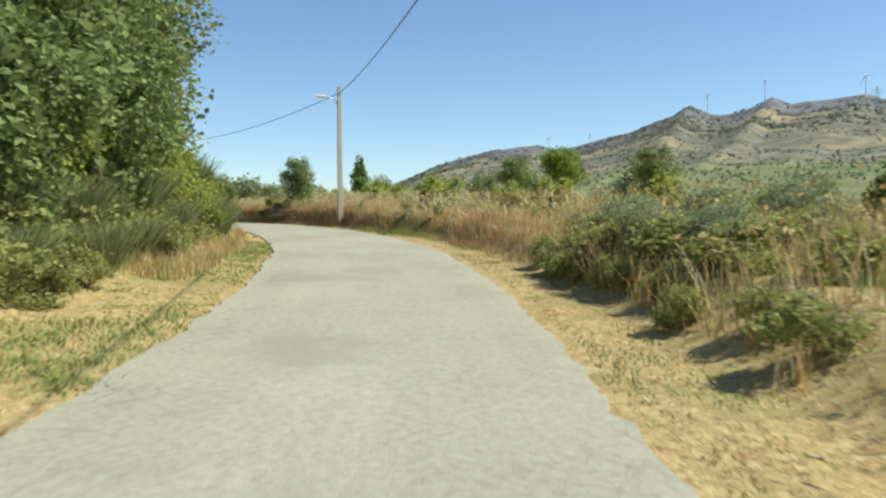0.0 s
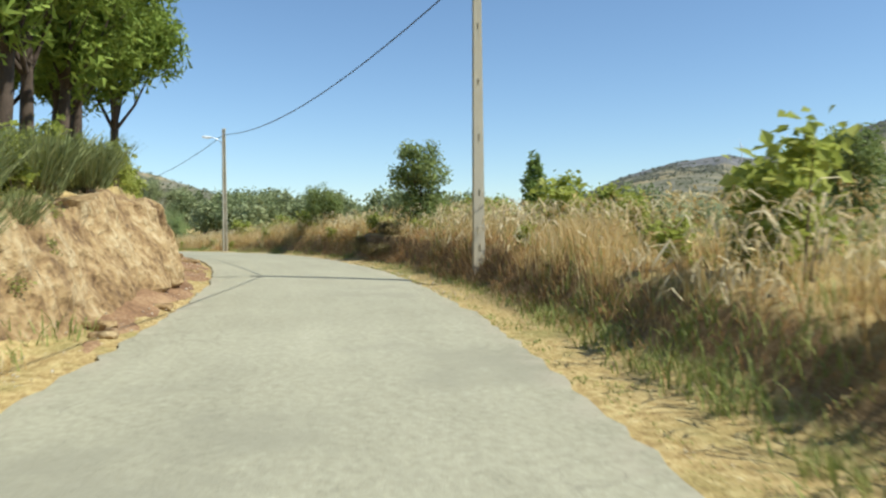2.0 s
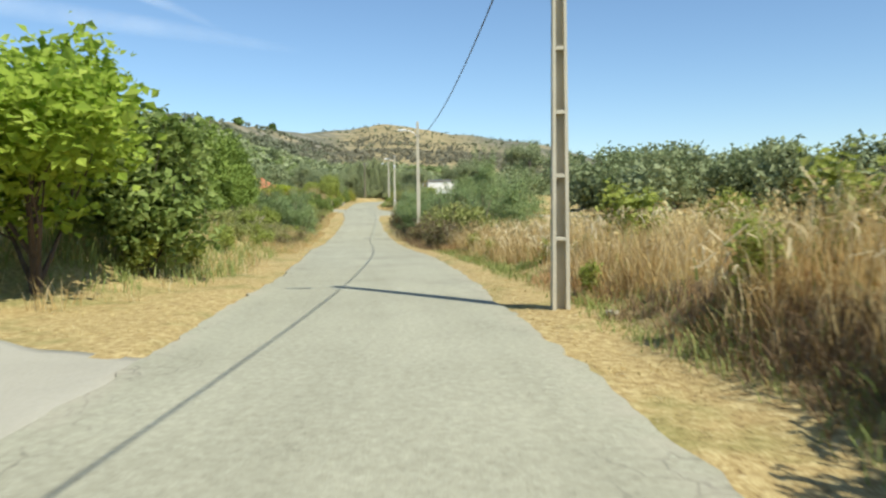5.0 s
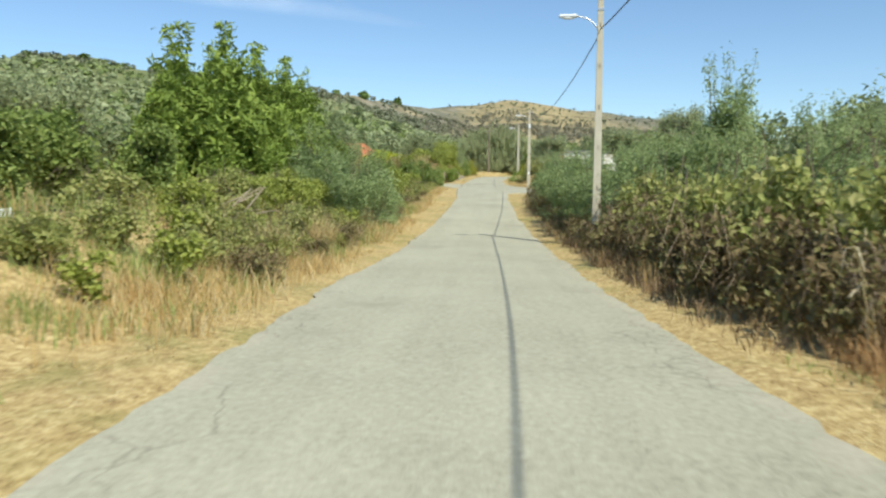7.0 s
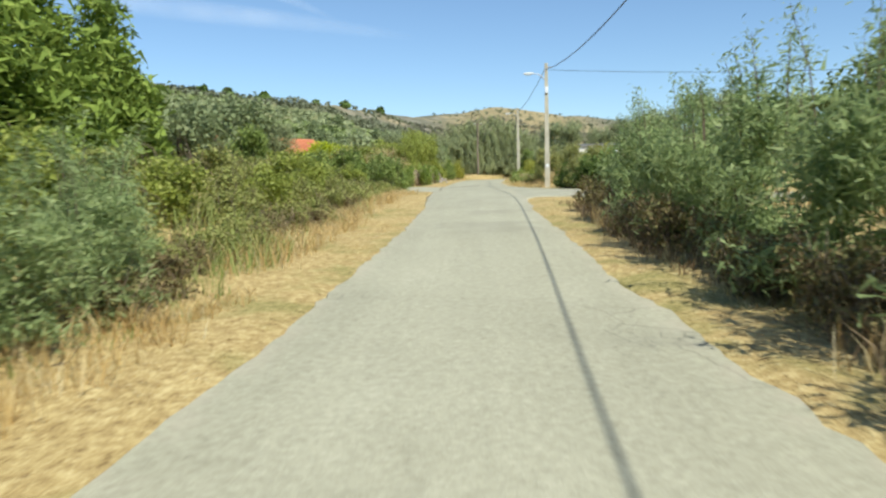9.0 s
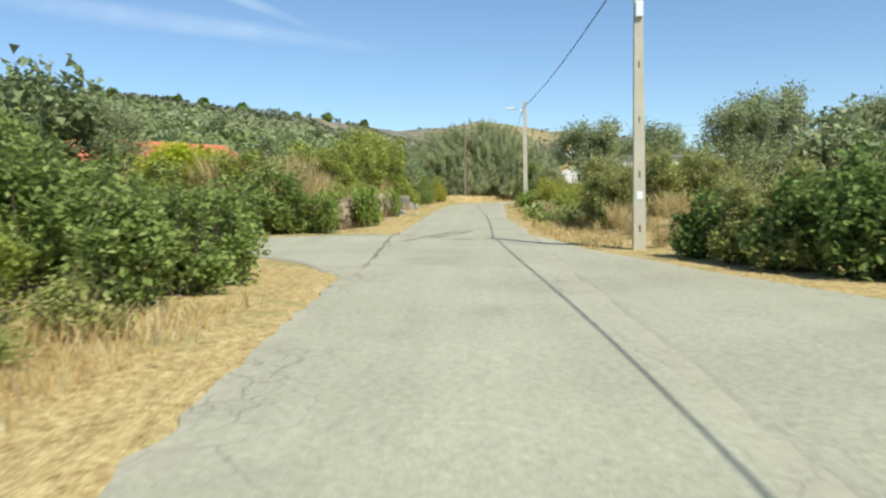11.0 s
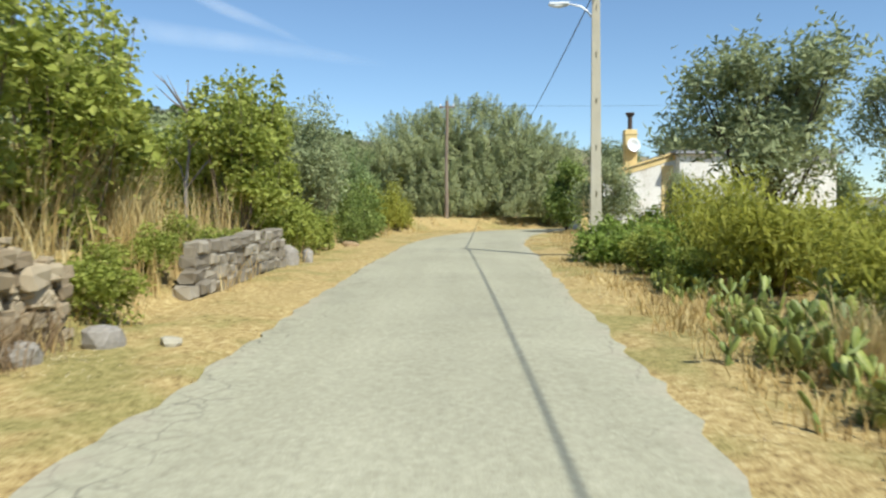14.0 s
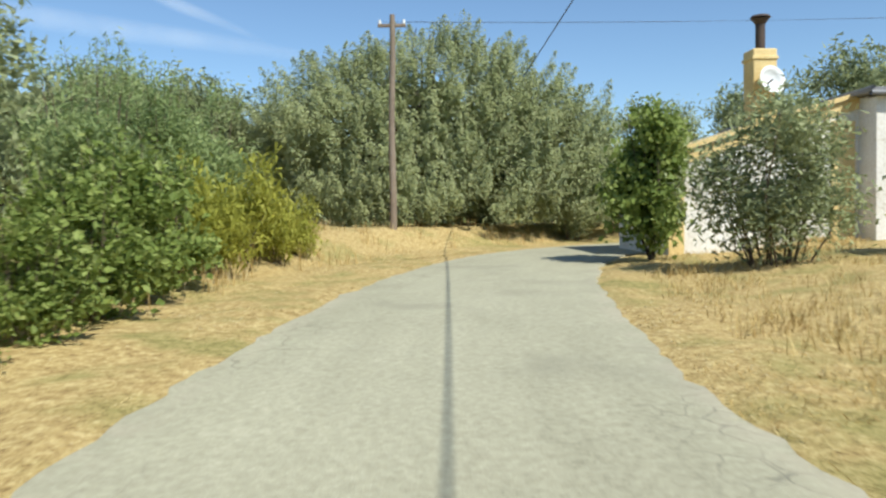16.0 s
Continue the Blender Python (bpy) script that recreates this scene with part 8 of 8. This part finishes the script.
# ---- the cutting: rock face, soil at its foot, gravel across the lane ----
def lattice(p, size, seed):
    """Smooth noise on a plane, about -1 to 1."""
    q = p / size
    base = np.floor(q)
    f = q - base
    f = f * f * (3 - 2 * f)
    out = 0.0
    for dx in (0, 1):
        for dy in (0, 1):
            h = np.sin((base[:, 0] + dx) * 127.1 + (base[:, 1] + dy) * 311.7 + seed * 17.3) * 43758.5453
            out = out + (h - np.floor(h)) * np.abs(1 - dx - f[:, 0]) * np.abs(1 - dy - f[:, 1])
    return out * 2 - 1


def rock_face():
    ss = np.arange(27.0, 59.0, 0.07)
    vv = np.concatenate([np.linspace(-0.08, 1.0, 40), [1.05, 1.1, 1.12]])
    S, V = np.meshgrid(ss, vv, indexing="ij")
    s, v = S.ravel(), V.ravel()
    a, h = table(LEFT, s, 1), table(LEFT, s, 3)
    fade = smooth01((s - 27) / 5) * smooth01((59.0 - s) / 3)
    face = np.stack([s + 0.25 * v, v * h * 0.75 + 0.12 * s], 1)
    ledge = 1 - np.abs(lattice(face, 1.3, 2)) * 1.7
    uneven = 0.20 * ledge + 0.16 * lattice(face, 0.6, 5) + 0.08 * np.abs(lattice(face, 0.27, 9)) + 0.035 * lattice(face, 0.12, 4) + 0.14 * wave(s, v * 2, 2.2, 3)
    body = smooth01(v / 0.12) * (1 - smooth01((v - 0.94) / 0.1))
    lean = 0.62 * np.clip(v, 0, 1) ** 1.15 + np.clip(v - 1.0, 0, 1) * 9.0
    out = -(a - 0.30) - lean + (uneven * body - 0.05) * fade - (1 - fade) * 0.45
    z0 = np.interp(s, ST, CL[:, 2])
    top = h * (1.0 + 0.07 * wave(s, s * 0, 0.9, 6) + 0.05 * wave(s, s * 0, 0.31, 2))
    z = z0 + top * np.clip(v, -0.1, 1.0) - np.clip(v - 1.0, 0, 1) * 1.6 - (1 - fade) * 0.35
    x, y = at(s, out)
    n, m = S.shape
    i, j = np.meshgrid(np.arange(n - 1), np.arange(m - 1), indexing="ij")
    f = np.stack([i * m + j, (i + 1) * m + j, (i + 1) * m + j + 1, i * m + j + 1], -1).reshape(-1, 4)
    ob = new("rock_face", mesh_of("rock_face", np.stack([x, y, z], 1), f, M_ROCK))
    tagged(ob, "fractured pale buff rock face of the road cutting", "rock face", kind="structure")


rock_face()
for i in range(16):
    s = R.uniform(30, 56)
    boulder(s, -float(table(LEFT, s, 1)) + R.uniform(0.15, 0.75), R.uniform(0.14, 0.34), R.uniform(0.1, 0.2), R.uniform(0.05, 0.13), "pale slab of rock fallen from the cutting", 120 + i, M_ROCK)


def strip(name, s0, s1, inner, outer, material, label, category, rise=0.03, heap=0.0):
    """A thin uneven layer of loose ground between two offsets."""
    ss = np.arange(s0, s1, 0.2)
    cols = np.linspace(0, 1, 9)
    lo, hi = inner(ss), outer(ss)
    taper = smooth01((ss - s0) / 2.5) * smooth01((s1 - ss) / 2.5)
    mid = lo
    lat = mid[:, None] + ((hi - lo) * (0.15 + 0.85 * taper))[:, None] * cols[None] + (0.10 * wave(ss, ss * 0.4, 0.7, 3) + 0.05 * wave(ss, ss, 0.25, 1))[:, None] * np.array([1.0] + [0.6] * 7 + [1.6])[None]
    s = np.repeat(ss, 9)
    x, y = at(s, lat.ravel())
    z = ground(x, y) + rise * np.tile(np.sin(np.pi * np.clip(cols, 0.02, 0.98)) ** 0.5, len(ss)) + heap * np.tile(cols, len(ss)) + 0.03 * wave(x, y, 0.35, 4) + 0.018 * wave(x, y, 0.13, 7) - 0.02 - 0.05 * (1 - np.repeat(taper, 9))
    n, m = len(ss), 9
    i, j = np.meshgrid(np.arange(n - 1), np.arange(m - 1), indexing="ij")
    f = np.stack([i * m + j, (i + 1) * m + j, (i + 1) * m + j + 1, i * m + j + 1], -1).reshape(-1, 4)
    tagged(new(name, mesh_of(name, np.stack([x, y, z], 1), f, material, True)), label, category, kind="structure")


strip("soil_apron", 29, 57, lambda s: table(EDGE, s, 1) - 0.12, lambda s: -table(LEFT, s, 1) + 0.12, M_REDSOIL, "reddish-brown soil and pine needles below the cutting", "soil", 0.05, 0.0)


def pebbles():
    """Loose gravel, uncounted."""
    rng = np.random.default_rng(92)
    s = np.concatenate([rng.uniform(34, 54, 450), rng.uniform(28, 57, 500)])
    lat = np.where(np.arange(len(s)) < 450, table(EDGE, s, 2) + 0.55 * rng.random(len(s)) ** 1.6, table(EDGE, s, 1) - 0.1 - 0.9 * rng.random(len(s)))
    x, y = at(s, lat)
    r = 0.007 + 0.018 * rng.random(len(s)) ** 3
    z = ground(x, y) + 0.03 + r * 0.3
    o = np.array([(1, 0, 0), (-1, 0, 0), (0, 1, 0), (0, -1, 0), (0, 0, 0.7), (0, 0, -0.7)], float)
    v = np.stack([x, y, z], 1)[:, None] + (o[None] + rng.normal(size=(len(s), 6, 3)) * 0.22) * r[:, None, None]
    t = np.array([(0, 2, 4), (2, 1, 4), (1, 3, 4), (3, 0, 4), (2, 0, 5), (1, 2, 5), (3, 1, 5), (0, 3, 5)])
    f = (np.arange(len(s))[:, None, None] * 6 + t[None]).reshape(-1, 3)
    tagged(new("pebbles", mesh_of("pebbles", v.reshape(-1, 3), f, M_GRAVEL)), "loose pale stones along the broken road edge", "gravel", kind="stuff")


pebbles()
